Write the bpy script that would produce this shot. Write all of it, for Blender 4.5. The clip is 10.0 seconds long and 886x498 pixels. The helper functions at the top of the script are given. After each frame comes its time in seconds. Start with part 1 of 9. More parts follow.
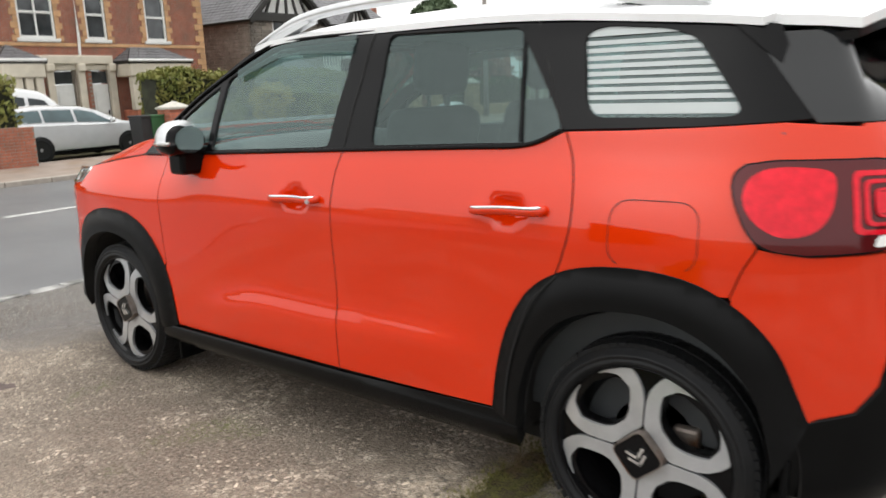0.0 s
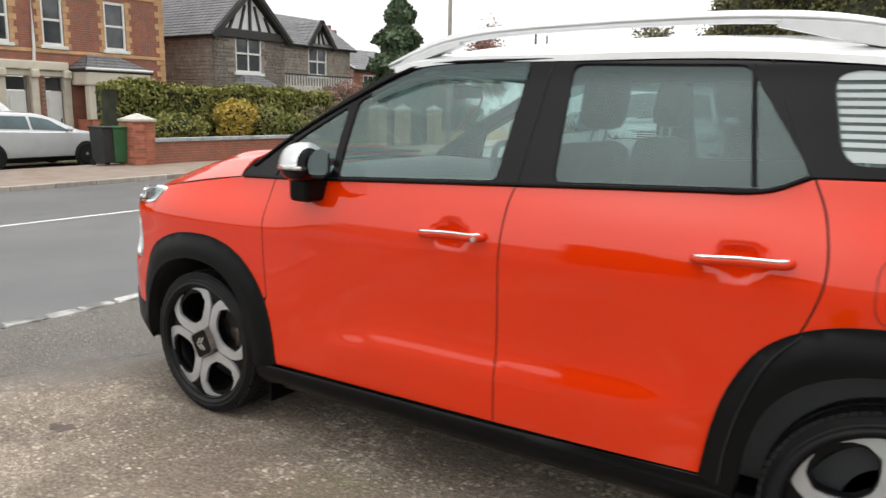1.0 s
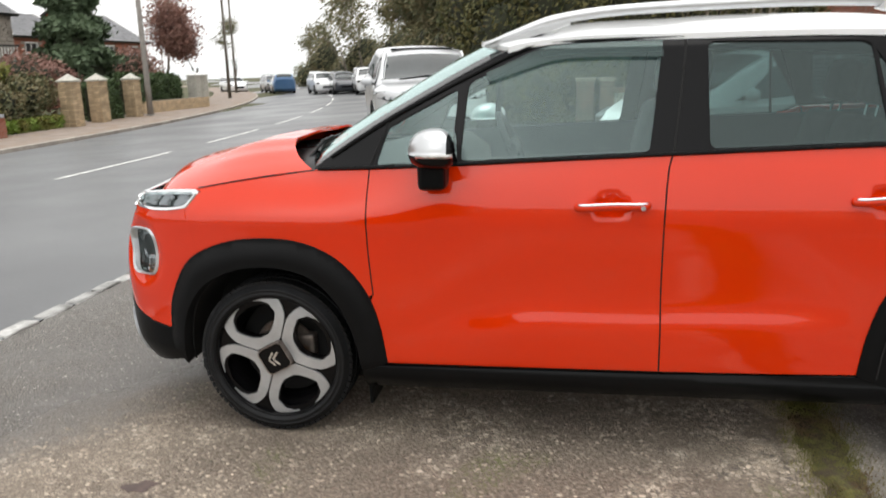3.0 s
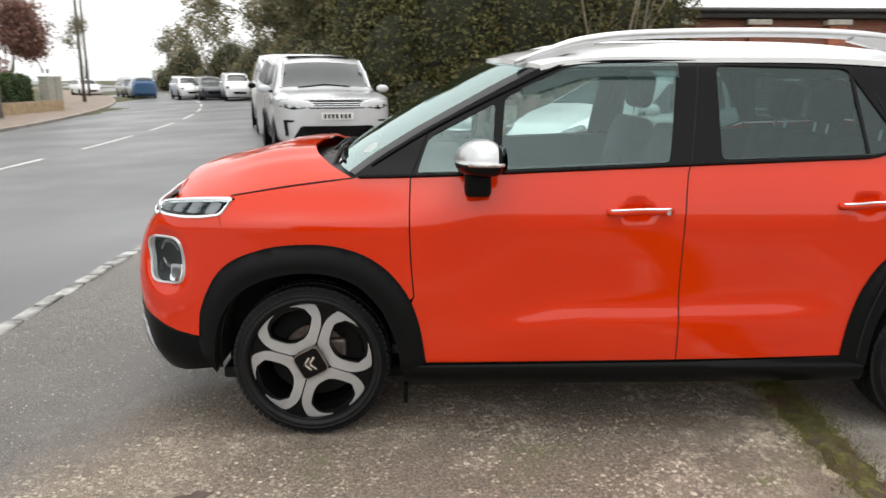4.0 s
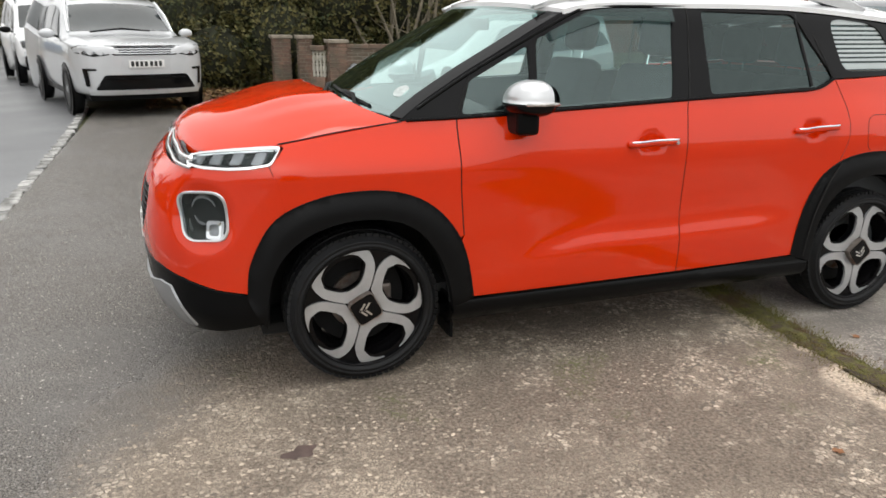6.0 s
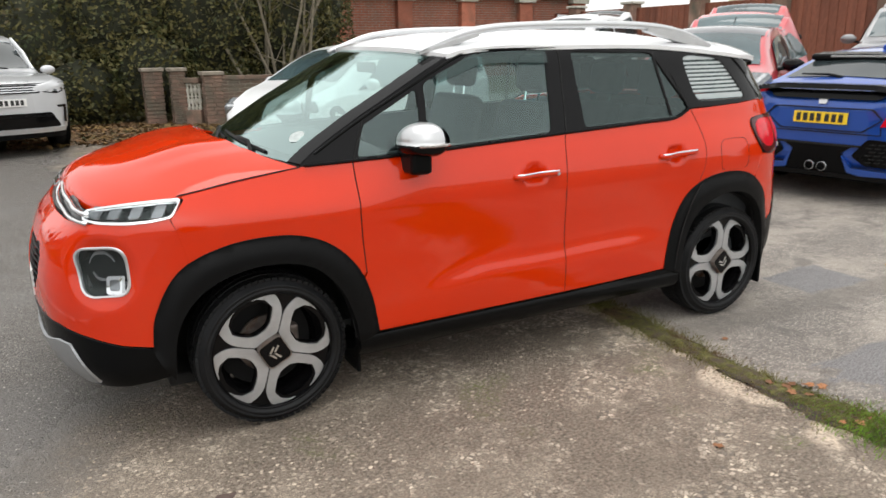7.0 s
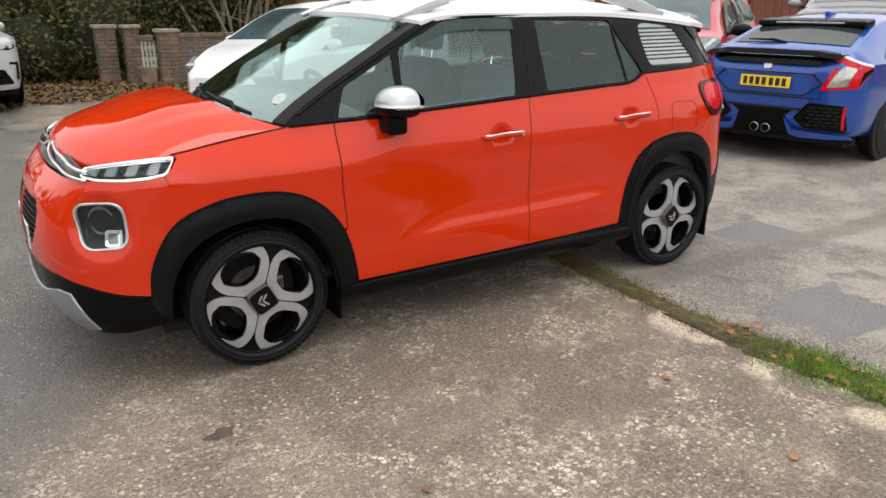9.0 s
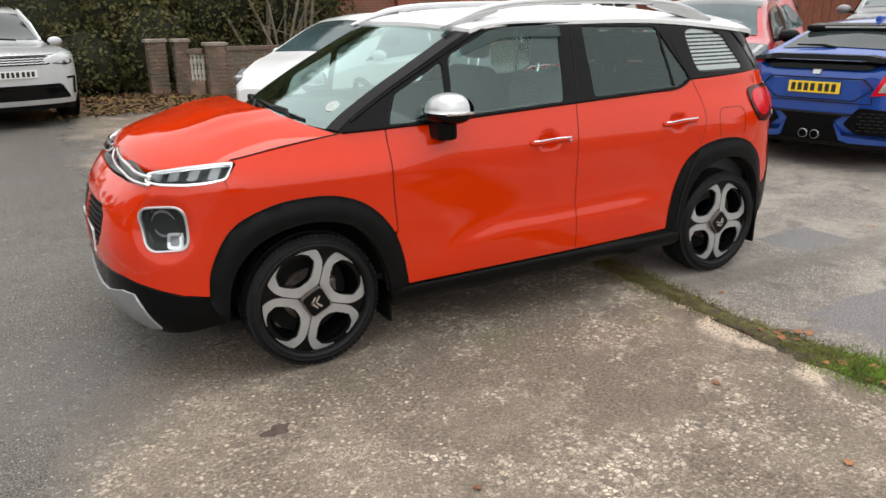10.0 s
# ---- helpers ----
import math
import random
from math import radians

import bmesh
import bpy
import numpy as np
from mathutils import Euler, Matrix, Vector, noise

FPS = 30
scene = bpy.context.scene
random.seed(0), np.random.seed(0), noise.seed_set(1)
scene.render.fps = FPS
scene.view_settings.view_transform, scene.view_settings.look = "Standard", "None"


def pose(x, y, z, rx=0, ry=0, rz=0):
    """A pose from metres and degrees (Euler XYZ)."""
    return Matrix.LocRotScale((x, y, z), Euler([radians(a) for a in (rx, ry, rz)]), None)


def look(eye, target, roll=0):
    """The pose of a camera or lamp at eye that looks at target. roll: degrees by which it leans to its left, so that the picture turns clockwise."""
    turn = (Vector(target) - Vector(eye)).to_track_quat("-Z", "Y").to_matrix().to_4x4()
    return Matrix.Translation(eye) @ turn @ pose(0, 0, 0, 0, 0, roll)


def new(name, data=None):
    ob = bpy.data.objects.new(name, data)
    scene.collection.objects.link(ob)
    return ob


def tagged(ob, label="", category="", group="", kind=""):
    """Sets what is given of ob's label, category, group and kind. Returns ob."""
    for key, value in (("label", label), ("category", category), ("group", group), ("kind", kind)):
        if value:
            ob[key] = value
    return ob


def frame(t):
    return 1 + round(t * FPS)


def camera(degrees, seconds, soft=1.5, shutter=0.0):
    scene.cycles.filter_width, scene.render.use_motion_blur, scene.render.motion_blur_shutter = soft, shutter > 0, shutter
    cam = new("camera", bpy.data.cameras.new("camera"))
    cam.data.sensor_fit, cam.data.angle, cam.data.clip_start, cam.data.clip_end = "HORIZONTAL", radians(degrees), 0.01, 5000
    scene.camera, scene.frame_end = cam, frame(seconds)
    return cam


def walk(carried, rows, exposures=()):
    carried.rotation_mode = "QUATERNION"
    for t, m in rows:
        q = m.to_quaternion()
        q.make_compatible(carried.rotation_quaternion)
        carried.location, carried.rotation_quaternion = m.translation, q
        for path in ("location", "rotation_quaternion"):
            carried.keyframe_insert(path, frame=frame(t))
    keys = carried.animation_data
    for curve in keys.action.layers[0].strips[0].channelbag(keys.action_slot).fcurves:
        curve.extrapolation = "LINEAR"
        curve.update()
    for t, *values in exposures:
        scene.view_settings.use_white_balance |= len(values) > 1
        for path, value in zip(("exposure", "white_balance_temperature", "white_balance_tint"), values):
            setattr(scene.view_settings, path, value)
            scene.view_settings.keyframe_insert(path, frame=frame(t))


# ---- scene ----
cam = camera(61.5, 10.0, shutter=0.4)
PATH = [
    (0, (3.344, -1.78, 1.331), (2.143, -0.241, 0.896), -2.0),
    (0.5, (2.988, -1.82, 1.341), (1.8, -0.277, 0.883), 2.5),
    (1, (2.598, -2.043, 1.35), (1.518, -0.4, 0.98), 1.0),
    (1.5, (2.22, -2.182, 1.284), (1.232, -0.499, 0.845), 2.7),
    (2, (1.825, -2.325, 1.235), (1.105, -0.545, 0.677), -0.7),
    (2.5, (1.48, -2.458, 1.388), (0.962, -0.613, 0.813), -3.6),
    (3, (1.14, -2.626, 1.426), (0.811, -0.71, 0.954), -1.4),
    (3.2, (1.016, -2.647, 1.444), (0.738, -0.716, 1.005), -1.4),
    (4.3, (0.313, -2.906, 1.455), (0.481, -0.968, 0.988), 0.3),
    (4.5, (0.209, -2.931, 1.469), (0.457, -1.01, 0.973), 0.0),
    (5, (-0.09, -2.862, 1.419), (0.276, -0.966, 0.896), -1.4),
    (5.2, (-0.216, -2.816, 1.43), (0.237, -0.937, 0.917), -3.5),
    (6.3, (-0.684, -2.764, 1.436), (0.014, -0.988, 0.838), 1.2),
    (6.5, (-0.67, -2.787, 1.435), (0.115, -1.046, 0.84), -0.8),
    (7, (-0.737, -2.843, 1.531), (0.177, -1.144, 1.004), -0.7),
    (7.5, (-0.9, -2.935, 1.578), (0.099, -1.299, 1.007), 1.3),
    (8, (-0.957, -3.007, 1.58), (0.042, -1.386, 0.967), 0.8),
    (8.5, (-0.952, -3.036, 1.568), (0.045, -1.427, 0.922), -1.0),
    (9, (-0.939, -3.032, 1.576), (0.061, -1.418, 0.948), 0.0),
    (9.5, (-0.965, -3.043, 1.559), (-0.006, -1.392, 0.966), -0.4),
    (10, (-1.01, -3.062, 1.564), (-0.096, -1.388, 0.963), -0.8),
]
walk(cam, [(t, look(eye, target, roll)) for t, eye, target, roll in PATH], exposures=[(0.0, 0.84), (2.0, 0.76), (3.0, 0.74), (5.0, 0.68), (7.0, 0.70), (10.0, 0.64)])

# ---- light ----
world = bpy.data.worlds.new("overcast")
scene.world = world
world.use_nodes = True
wn, wl = world.node_tree.nodes, world.node_tree.links
wn.clear()
sky = wn.new("ShaderNodeTexSky")
sky.sky_type, sky.sun_disc = "NISHITA", False
sky.sun_elevation, sky.sun_rotation = radians(38), radians(200)
sky.air_density, sky.dust_density, sky.ozone_density = 1.0, 6.0, 1.0
grey = wn.new("ShaderNodeHueSaturation")
grey.inputs["Saturation"].default_value = 0.12
wl.new(sky.outputs[0], grey.inputs["Color"])
cloud = wn.new("ShaderNodeMix")
cloud.data_type = "RGBA"
cloud.inputs[0].default_value = 0.86
cloud.inputs[7].default_value = (9.6, 9.6, 9.5, 1)
wl.new(grey.outputs[0], cloud.inputs[6])
bg = wn.new("ShaderNodeBackground")
bg.inputs["Strength"].default_value = 0.088
wl.new(cloud.outputs[2], bg.inputs["Color"])
wl.new(bg.outputs[0], wn.new("ShaderNodeOutputWorld").inputs["Surface"])

sun = new("sun", bpy.data.lights.new("sun", "SUN"))
sun.data.energy, sun.data.angle, sun.data.color = 1.15, radians(60), (1.0, 0.975, 0.94)
sun.matrix_world = look((0.5, 1.0, 16), (0, 0, 0))
scene.view_settings.exposure = 0.6


# ---- materials ----
def material(name, colour, rough=0.6, metal=0.0, vary=0.0, scale=8.0, fine=0.0, fine_scale=90.0, bump=0.0, bump_scale=60.0,
             coat=0.0, dirt=None, dirt_scale=2.0, dirt_at=(0.5, 0.7), rough_vary=0.0, random_tint=0.0, island=False, spec=0.5, stretch=None, emit=0.0, coat_ior=1.48):
    """A surface with variation at two scales, stains and fine relief, in metres."""
    m = bpy.data.materials.new(name)
    m.use_nodes = True
    n, l = m.node_tree.nodes, m.node_tree.links
    b = n["Principled BSDF"]
    b.inputs["Roughness"].default_value, b.inputs["Metallic"].default_value = rough, metal
    b.inputs["Coat Weight"].default_value, b.inputs["Coat Roughness"].default_value = coat, 0.045
    b.inputs["Coat IOR"].default_value = coat_ior
    b.inputs["Specular IOR Level"].default_value = spec
    b.inputs["Base Color"].default_value = (*colour, 1)
    geo = n.new("ShaderNodeNewGeometry")
    place = geo.outputs["Position"]
    if stretch:
        sc = n.new("ShaderNodeVectorMath")
        sc.operation = "MULTIPLY"
        sc.inputs[1].default_value = stretch
        l.new(place, sc.inputs[0])
        place = sc.outputs[0]

    def tex(size, detail=4.0):
        t = n.new("ShaderNodeTexNoise")
        t.inputs["Scale"].default_value, t.inputs["Detail"].default_value = size, detail
        l.new(place, t.inputs["Vector"])
        return t.outputs["Fac"]

    def spread(fac, lo, hi, a, c):
        r = n.new("ShaderNodeMapRange")
        r.inputs[1].default_value, r.inputs[2].default_value, r.inputs[3].default_value, r.inputs[4].default_value = lo, hi, a, c
        l.new(fac, r.inputs[0])
        return r.outputs[0]

    value = None

    def times(a, c):
        if a is None:
            return c
        t = n.new("ShaderNodeMath")
        t.operation = "MULTIPLY"
        l.new(a, t.inputs[0]), l.new(c, t.inputs[1])
        return t.outputs[0]

    if vary:
        value = times(value, spread(tex(scale), 0.3, 0.7, 1 - vary, 1 + vary))
    if fine:
        value = times(value, spread(tex(fine_scale, 3.0), 0.3, 0.7, 1 - fine, 1 + fine))
    if random_tint:
        src = geo.outputs["Random Per Island"] if island else n.new("ShaderNodeObjectInfo").outputs["Random"]
        value = times(value, spread(src, 0, 1, 1 - random_tint, 1 + random_tint))
    out = None
    if value is not None:
        v = n.new("ShaderNodeVectorMath")
        v.operation = "SCALE"
        v.inputs[0].default_value = colour
        l.new(value, v.inputs["Scale"])
        out = v.outputs[0]
    if dirt:
        mx = n.new("ShaderNodeMix")
        mx.data_type = "RGBA"
        l.new(spread(tex(dirt_scale, 6.0), dirt_at[0], dirt_at[1], 0, 1), mx.inputs[0])
        mx.inputs[6].default_value = (*colour, 1)
        if out is not None:
            l.new(out, mx.inputs[6])
        mx.inputs[7].default_value = (*dirt, 1)
        out = mx.outputs[2]
    if out is not None:
        l.new(out, b.inputs["Base Color"])
    if rough_vary:
        l.new(spread(tex(scale * 0.7), 0.35, 0.65, max(0.03, rough - rough_vary), min(1, rough + rough_vary)), b.inputs["Roughness"])
    if bump:
        bp = n.new("ShaderNodeBump")
        bp.inputs["Strength"].default_value, bp.inputs["Distance"].default_value = bump, 0.01
        l.new(tex(bump_scale, 5.0), bp.inputs["Height"])
        l.new(bp.outputs[0], b.inputs["Normal"])
    if emit:
        b.inputs["Emission Color"].default_value, b.inputs["Emission Strength"].default_value = (*colour, 1), emit
    return m


def glass(name, tint, rough=0.0, gloss=0.07):
    """A thin tinted pane: clear straight through, with a mirror gloss on both faces that grows towards a flat view."""
    m = bpy.data.materials.new(name)
    m.use_nodes = True
    n, l = m.node_tree.nodes, m.node_tree.links
    n.clear()
    t, g, mx, f, o = (n.new("ShaderNode" + k) for k in ("BsdfTransparent", "BsdfGlossy", "MixShader", "LayerWeight", "OutputMaterial"))
    t.inputs[0].default_value = (*tint, 1)
    g.inputs["Color"].default_value = (0.76, 0.94, 0.92, 1)
    g.inputs["Roughness"].default_value = rough
    f.inputs["Blend"].default_value = 0.5
    p, k = n.new("ShaderNodeMath"), n.new("ShaderNodeMath")
    p.operation, k.operation = "POWER", "MULTIPLY_ADD"
    p.inputs[1].default_value = 4.0
    k.inputs[1].default_value, k.inputs[2].default_value = 1.0 - gloss, gloss
    l.new(f.outputs["Facing"], p.inputs[0]), l.new(p.outputs[0], k.inputs[0])
    l.new(k.outputs[0], mx.inputs[0]), l.new(t.outputs[0], mx.inputs[1]), l.new(g.outputs[0], mx.inputs[2])
    l.new(mx.outputs[0], o.inputs[0])
    return m


M = {}
M["orange"] = material("orange_paint", (0.64, 0.0285, 0.0011), rough=0.32, metal=0.0, vary=0.02, scale=3, coat=1.0, spec=0.0, coat_ior=1.53)
M["white_paint"] = material("white_paint", (0.82, 0.83, 0.84), rough=0.28, coat=1.0, vary=0.03, scale=4)
M["silver_paint"] = material("silver_paint", (0.56, 0.575, 0.59), rough=0.3, metal=0.15, coat=1.0, vary=0.04, scale=4)
M["silver_satin"] = material("satin_silver", (0.62, 0.63, 0.64), rough=0.32, metal=0.75, vary=0.04, scale=20)
M["machined"] = material("machined_alloy", (0.50, 0.51, 0.525), rough=0.27, metal=0.55, vary=0.05, scale=30, fine=0.03, fine_scale=300)
M["chrome"] = material("chrome", (0.86, 0.87, 0.88), rough=0.06, metal=1.0)
M["plastic"] = material("black_plastic", (0.0032, 0.0034, 0.0037), spec=0.11, rough=0.33, vary=0.12, scale=5, bump=0.05, bump_scale=700, rough_vary=0.08)
M["gloss_black"] = material("gloss_black", (0.004, 0.004, 0.0045), rough=0.16, coat=0.07, spec=0.14, vary=0.05, scale=5)
M["rubber"] = material("tyre_rubber", (0.010, 0.0105, 0.0115), spec=0.2, rough=0.5, vary=0.2, scale=14, dirt=(0.014, 0.013, 0.012), dirt_scale=9, dirt_at=(0.52, 0.8), bump=0.2, bump_scale=300)
M["arch"] = material("arch_plastic", (0.0036, 0.0038, 0.0042), spec=0.14, rough=0.42, vary=0.12, scale=5, bump=0.05, bump_scale=700, rough_vary=0.06)
M["sill"] = material("sill_plastic", (0.0032, 0.0034, 0.0037), spec=0.15, rough=0.20, vary=0.1, scale=5, bump=0.04, bump_scale=500)
M["dark"] = material("dark_inner", (0.008, 0.008, 0.008), rough=0.9)
M["liner"] = material("wheel_arch_liner", (0.020, 0.018, 0.017), rough=0.9, vary=0.3, scale=12, bump=0.3, bump_scale=80)
M["cabin"] = material("cabin_fabric", (0.075, 0.08, 0.085), rough=0.85, vary=0.15, scale=10, fine=0.1, fine_scale=40)
M["cabin_trim"] = material("cabin_trim", (0.05, 0.054, 0.058), rough=0.6, vary=0.1, scale=8)
M["cabin_light"] = material("cabin_headlining", (0.45, 0.47, 0.46), rough=0.9, vary=0.05, scale=8)
M["brake"] = material("brake_disc", (0.20, 0.17, 0.15), rough=0.5, metal=0.7, vary=0.3, scale=30, dirt=(0.13, 0.06, 0.03), dirt_scale=20, dirt_at=(0.5, 0.7))
M["clear"] = glass("clear_glass", (0.76, 0.89, 0.87), gloss=0.11)
M["screen"] = glass("windscreen_glass", (0.55, 0.69, 0.67), gloss=0.38)
M["tint"] = glass("tinted_glass", (0.24, 0.325, 0.32), gloss=0.075)
M["privacy"] = material("privacy_glass", (0.012, 0.013, 0.014), rough=0.06, spec=0.4, coat=0.35, vary=0.1, scale=3)
M["lens"] = glass("lens_glass", (0.93, 0.94, 0.95), gloss=0.03)
M["red_lens"] = material("red_lens", (0.62, 0.006, 0.020), rough=0.12, coat=0.3, spec=0.2, vary=0.15, scale=40)
M["red_lens_dark"] = material("dark_red_lens", (0.075, 0.004, 0.006), rough=0.12, coat=0.35, spec=0.25)
M["lamp_inner"] = material("lamp_reflector", (0.24, 0.25, 0.26), rough=0.22, metal=0.8, vary=0.2, scale=25)
M["lamp_bowl"] = material("lamp_bowl", (0.012, 0.012, 0.013), rough=0.22, metal=0.0, spec=0.35, vary=0.4, scale=22)
M["indicator"] = material("indicator_lens", (0.45, 0.44, 0.42), rough=0.12, metal=0.5, vary=0.35, scale=60, coat=1.0)
M["stripe"] = material("white_window_print", (0.38, 0.42, 0.42), rough=0.3, coat=0.6, vary=0.04, scale=9)
M["plate_yellow"] = material("yellow_plate", (0.85, 0.60, 0.03), rough=0.35, vary=0.04, scale=20)
M["plate_white"] = material("white_plate", (0.82, 0.82, 0.80), rough=0.35, vary=0.04, scale=20)
M["ink"] = material("plate_ink", (0.015, 0.015, 0.015), rough=0.5)
M["sticker"] = material("window_sticker", (0.42, 0.47, 0.46), rough=0.5, vary=0.2, scale=60)
M["skid"] = material("satin_grey", (0.34, 0.35, 0.36), rough=0.35, metal=0.6, vary=0.05, scale=20)
M["paper"] = material("white_paper", (0.8, 0.81, 0.8), rough=0.7, vary=0.04, scale=60)


# ---- mesh helpers ----
def link(name, bm, mat, parent=None, label="", smooth=False):
    me = bpy.data.meshes.new(name)
    bm.to_mesh(me)
    bm.free()
    if smooth:
        me.polygons.foreach_set("use_smooth", [True] * len(me.polygons))
    for mt in (mat if isinstance(mat, (list, tuple)) else [mat]):
        me.materials.append(mt)
    ob = new(name, me)
    if parent is not None:
        ob.parent = parent
    if label:
        ob["label"] = label
    return ob


def part(name, bm, mat, parent, label="", smooth=False):
    return link(name, bm, mat, parent, label, smooth)


def soft_edges(ob, angle=40):
    """Smooth shading with sharp edges past an angle."""
    me = ob.data
    me.polygons.foreach_set("use_smooth", [True] * len(me.polygons))
    bm = bmesh.new()
    bm.from_mesh(me)
    lim = radians(angle)
    for e in bm.edges:
        e.smooth = not (len(e.link_faces) == 2 and e.calc_face_angle(0) > lim)
    bm.to_mesh(me)
    bm.free()
    return ob


def raw(name, verts, faces, mat, parent=None, label="", smooth=False):
    me = bpy.data.meshes.new(name)
    me.from_pydata([tuple(map(float, v)) for v in verts], [], [tuple(int(i) for i in f) for f in faces])
    if smooth:
        me.polygons.foreach_set("use_smooth", [True] * len(me.polygons))
    for mt in (mat if isinstance(mat, (list, tuple)) else [mat]):
        me.materials.append(mt)
    ob = new(name, me)
    if parent is not None:
        ob.parent = parent
    if label:
        ob["label"] = label
    return ob


def stand(name, x, y, z, turn=0.0):
    ob = new(name)
    ob.matrix_world = pose(x, y, z, 0, 0, turn)
    ob.empty_display_size = 0.1
    return ob


def box(bm, x0, y0, z0, x1, y1, z1, bevel=0.0, m=None):
    geom = bmesh.ops.create_cube(bm, size=1.0)
    vs = geom["verts"]
    for v in vs:
        v.co = Vector(((x0 + x1) / 2 + v.co.x * (x1 - x0), (y0 + y1) / 2 + v.co.y * (y1 - y0), (z0 + z1) / 2 + v.co.z * (z1 - z0)))
    if bevel:
        es = list({e for v in vs for e in v.link_edges})
        r = bmesh.ops.bevel(bm, geom=es, offset=bevel, segments=2, affect="EDGES", profile=0.5)
        vs = list({v for f in r["faces"] for v in f.verts} | {v for v in vs if v.is_valid})
    if m is not None:
        bmesh.ops.transform(bm, matrix=m, verts=vs)
    return vs


def boxed(x0, y0, z0, x1, y1, z1, bevel=0.0):
    bm = bmesh.new()
    box(bm, x0, y0, z0, x1, y1, z1, bevel)
    return bm


def lathe(profile, steps=48, axis="y"):
    """Turns a profile of (radius, along) about an axis through the origin."""
    bm = bmesh.new()
    rings = []
    for r, a in profile:
        ring = []
        for k in range(steps):
            t = 2 * math.pi * k / steps
            c, s = r * math.cos(t), r * math.sin(t)
            ring.append(bm.verts.new({"y": (c, a, s), "z": (c, s, a), "x": (a, c, s)}[axis]))
        rings.append(ring)
    for p, q in zip(rings, rings[1:]):
        for k in range(steps):
            bm.faces.new((p[k], p[(k + 1) % steps], q[(k + 1) % steps], q[k]))
    bmesh.ops.recalc_face_normals(bm, faces=bm.faces)
    return bm


def tube(points, radius, steps=8, flat=1.0):
    """A round bar along points; radius a number or one for each point."""
    bm = bmesh.new()
    pts = [Vector(p) for p in points]
    rad = radius if isinstance(radius, (list, tuple)) else [radius] * len(pts)
    rings = []
    for i, p in enumerate(pts):
        d = (pts[min(i + 1, len(pts) - 1)] - pts[max(i - 1, 0)]).normalized()
        side = d.cross(Vector((0, 0, 1)))
        side = side.normalized() if side.length > 1e-4 else Vector((1, 0, 0))
        up = side.cross(d).normalized()
        rings.append([bm.verts.new(p + side * (rad[i] * math.cos(t)) + up * (rad[i] * flat * math.sin(t)))
                      for t in (2 * math.pi * k / steps for k in range(steps))])
    for a, b in zip(rings, rings[1:]):
        for k in range(steps):
            bm.faces.new((a[k], a[(k + 1) % steps], b[(k + 1) % steps], b[k]))
    bm.faces.new(rings[0][::-1]), bm.faces.new(rings[-1])
    bmesh.ops.recalc_face_normals(bm, faces=bm.faces)
    return bm


def spline(pts, sub=8, closed=False):
    """A smooth curve through points of any dimension."""
    p = [np.array(q, float) for q in pts]
    n = len(p)
    if n < 3 and not closed:
        return p
    out = []
    for i in range(n if closed else n - 1):
        if closed:
            a, b, c, d = p[i - 1], p[i], p[(i + 1) % n], p[(i + 2) % n]
        else:
            b, c = p[i], p[i + 1]
            a = p[i - 1] if i else 2 * b - c
            d = p[i + 2] if i + 2 < n else 2 * c - b
        for k in range(sub):
            t = k / sub
            out.append(0.5 * (2 * b + (c - a) * t + (2 * a - 5 * b + 4 * c - d) * t * t + (3 * b - a - 3 * c + d) * t ** 3))
    if not closed:
        out.append(p[-1])
    return out


def rounded(pts, r=0.03, sub=5):
    """A closed polygon with its corners rounded."""
    p = [np.array(q, float) for q in pts]
    out = []
    for i, b in enumerate(p):
        a, c = p[i - 1], p[(i + 1) % len(p)]
        da, dc = np.linalg.norm(a - b), np.linalg.norm(c - b)
        s, e = b + (a - b) / da * min(r, da * 0.45), b + (c - b) / dc * min(r, dc * 0.45)
        for k in range(sub + 1):
            t = k / sub
            out.append((1 - t) ** 2 * s + 2 * t * (1 - t) * b + t * t * e)
    return out


def join(*runs):
    """One closed outline from several smooth runs."""
    out = []
    for r in runs:
        for q in r:
            if not out or np.hypot(*(np.array(q) - out[-1])) > 1e-4:
                out.append(np.array(q, float))
    if np.hypot(*(out[0] - out[-1])) < 1e-4:
        out.pop()
    return out


def smooth01(x, a, b):
    t = np.clip((x - a) / (b - a), 0, 1)
    return t * t * (3 - 2 * t)


def merged(*bms):
    bm = bmesh.new()
    for b in bms:
        me = bpy.data.meshes.new("t")
        b.to_mesh(me)
        b.free()
        bm.from_mesh(me)
        bpy.data.meshes.remove(me)
    return bm

# ---- ground ----
def bend(y):
    """How far the road has swung to the side at y."""
    y = np.asarray(y, float)
    q = np.clip(y - 5, 0, 75)
    return -0.0044 * q * q - 0.66 * np.clip(y - 80, 0, None)


def gz(x, y):
    """Height of the ground: it falls to the road and rises behind the parked cars."""
    x = np.asarray(x, float)
    u = x - bend(y)
    return -0.4 * np.clip((-2.0 - u) / 10.5, 0, 1) + 0.02 * np.clip(x - 6.4, 0, 11) + 0.12 * np.clip(np.asarray(y, float) - 2.2, 0, 4) * smooth01(x, 4.6, 6.6)


def sheet(name, xs, ys, mat, lift=0.0, along_road=False, parent=None):
    verts, faces = [], []
    for y in ys:
        for x in xs:
            wx = x + (float(bend(y)) if along_road else 0)
            verts.append((wx, y, float(gz(wx, y)) + lift))
    nx = len(xs)
    for j in range(len(ys) - 1):
        for i in range(nx - 1):
            a = j * nx + i
            faces.append((a, a + 1, a + nx + 1, a + nx))
    return raw(name, verts, faces, mat, parent, smooth=True)


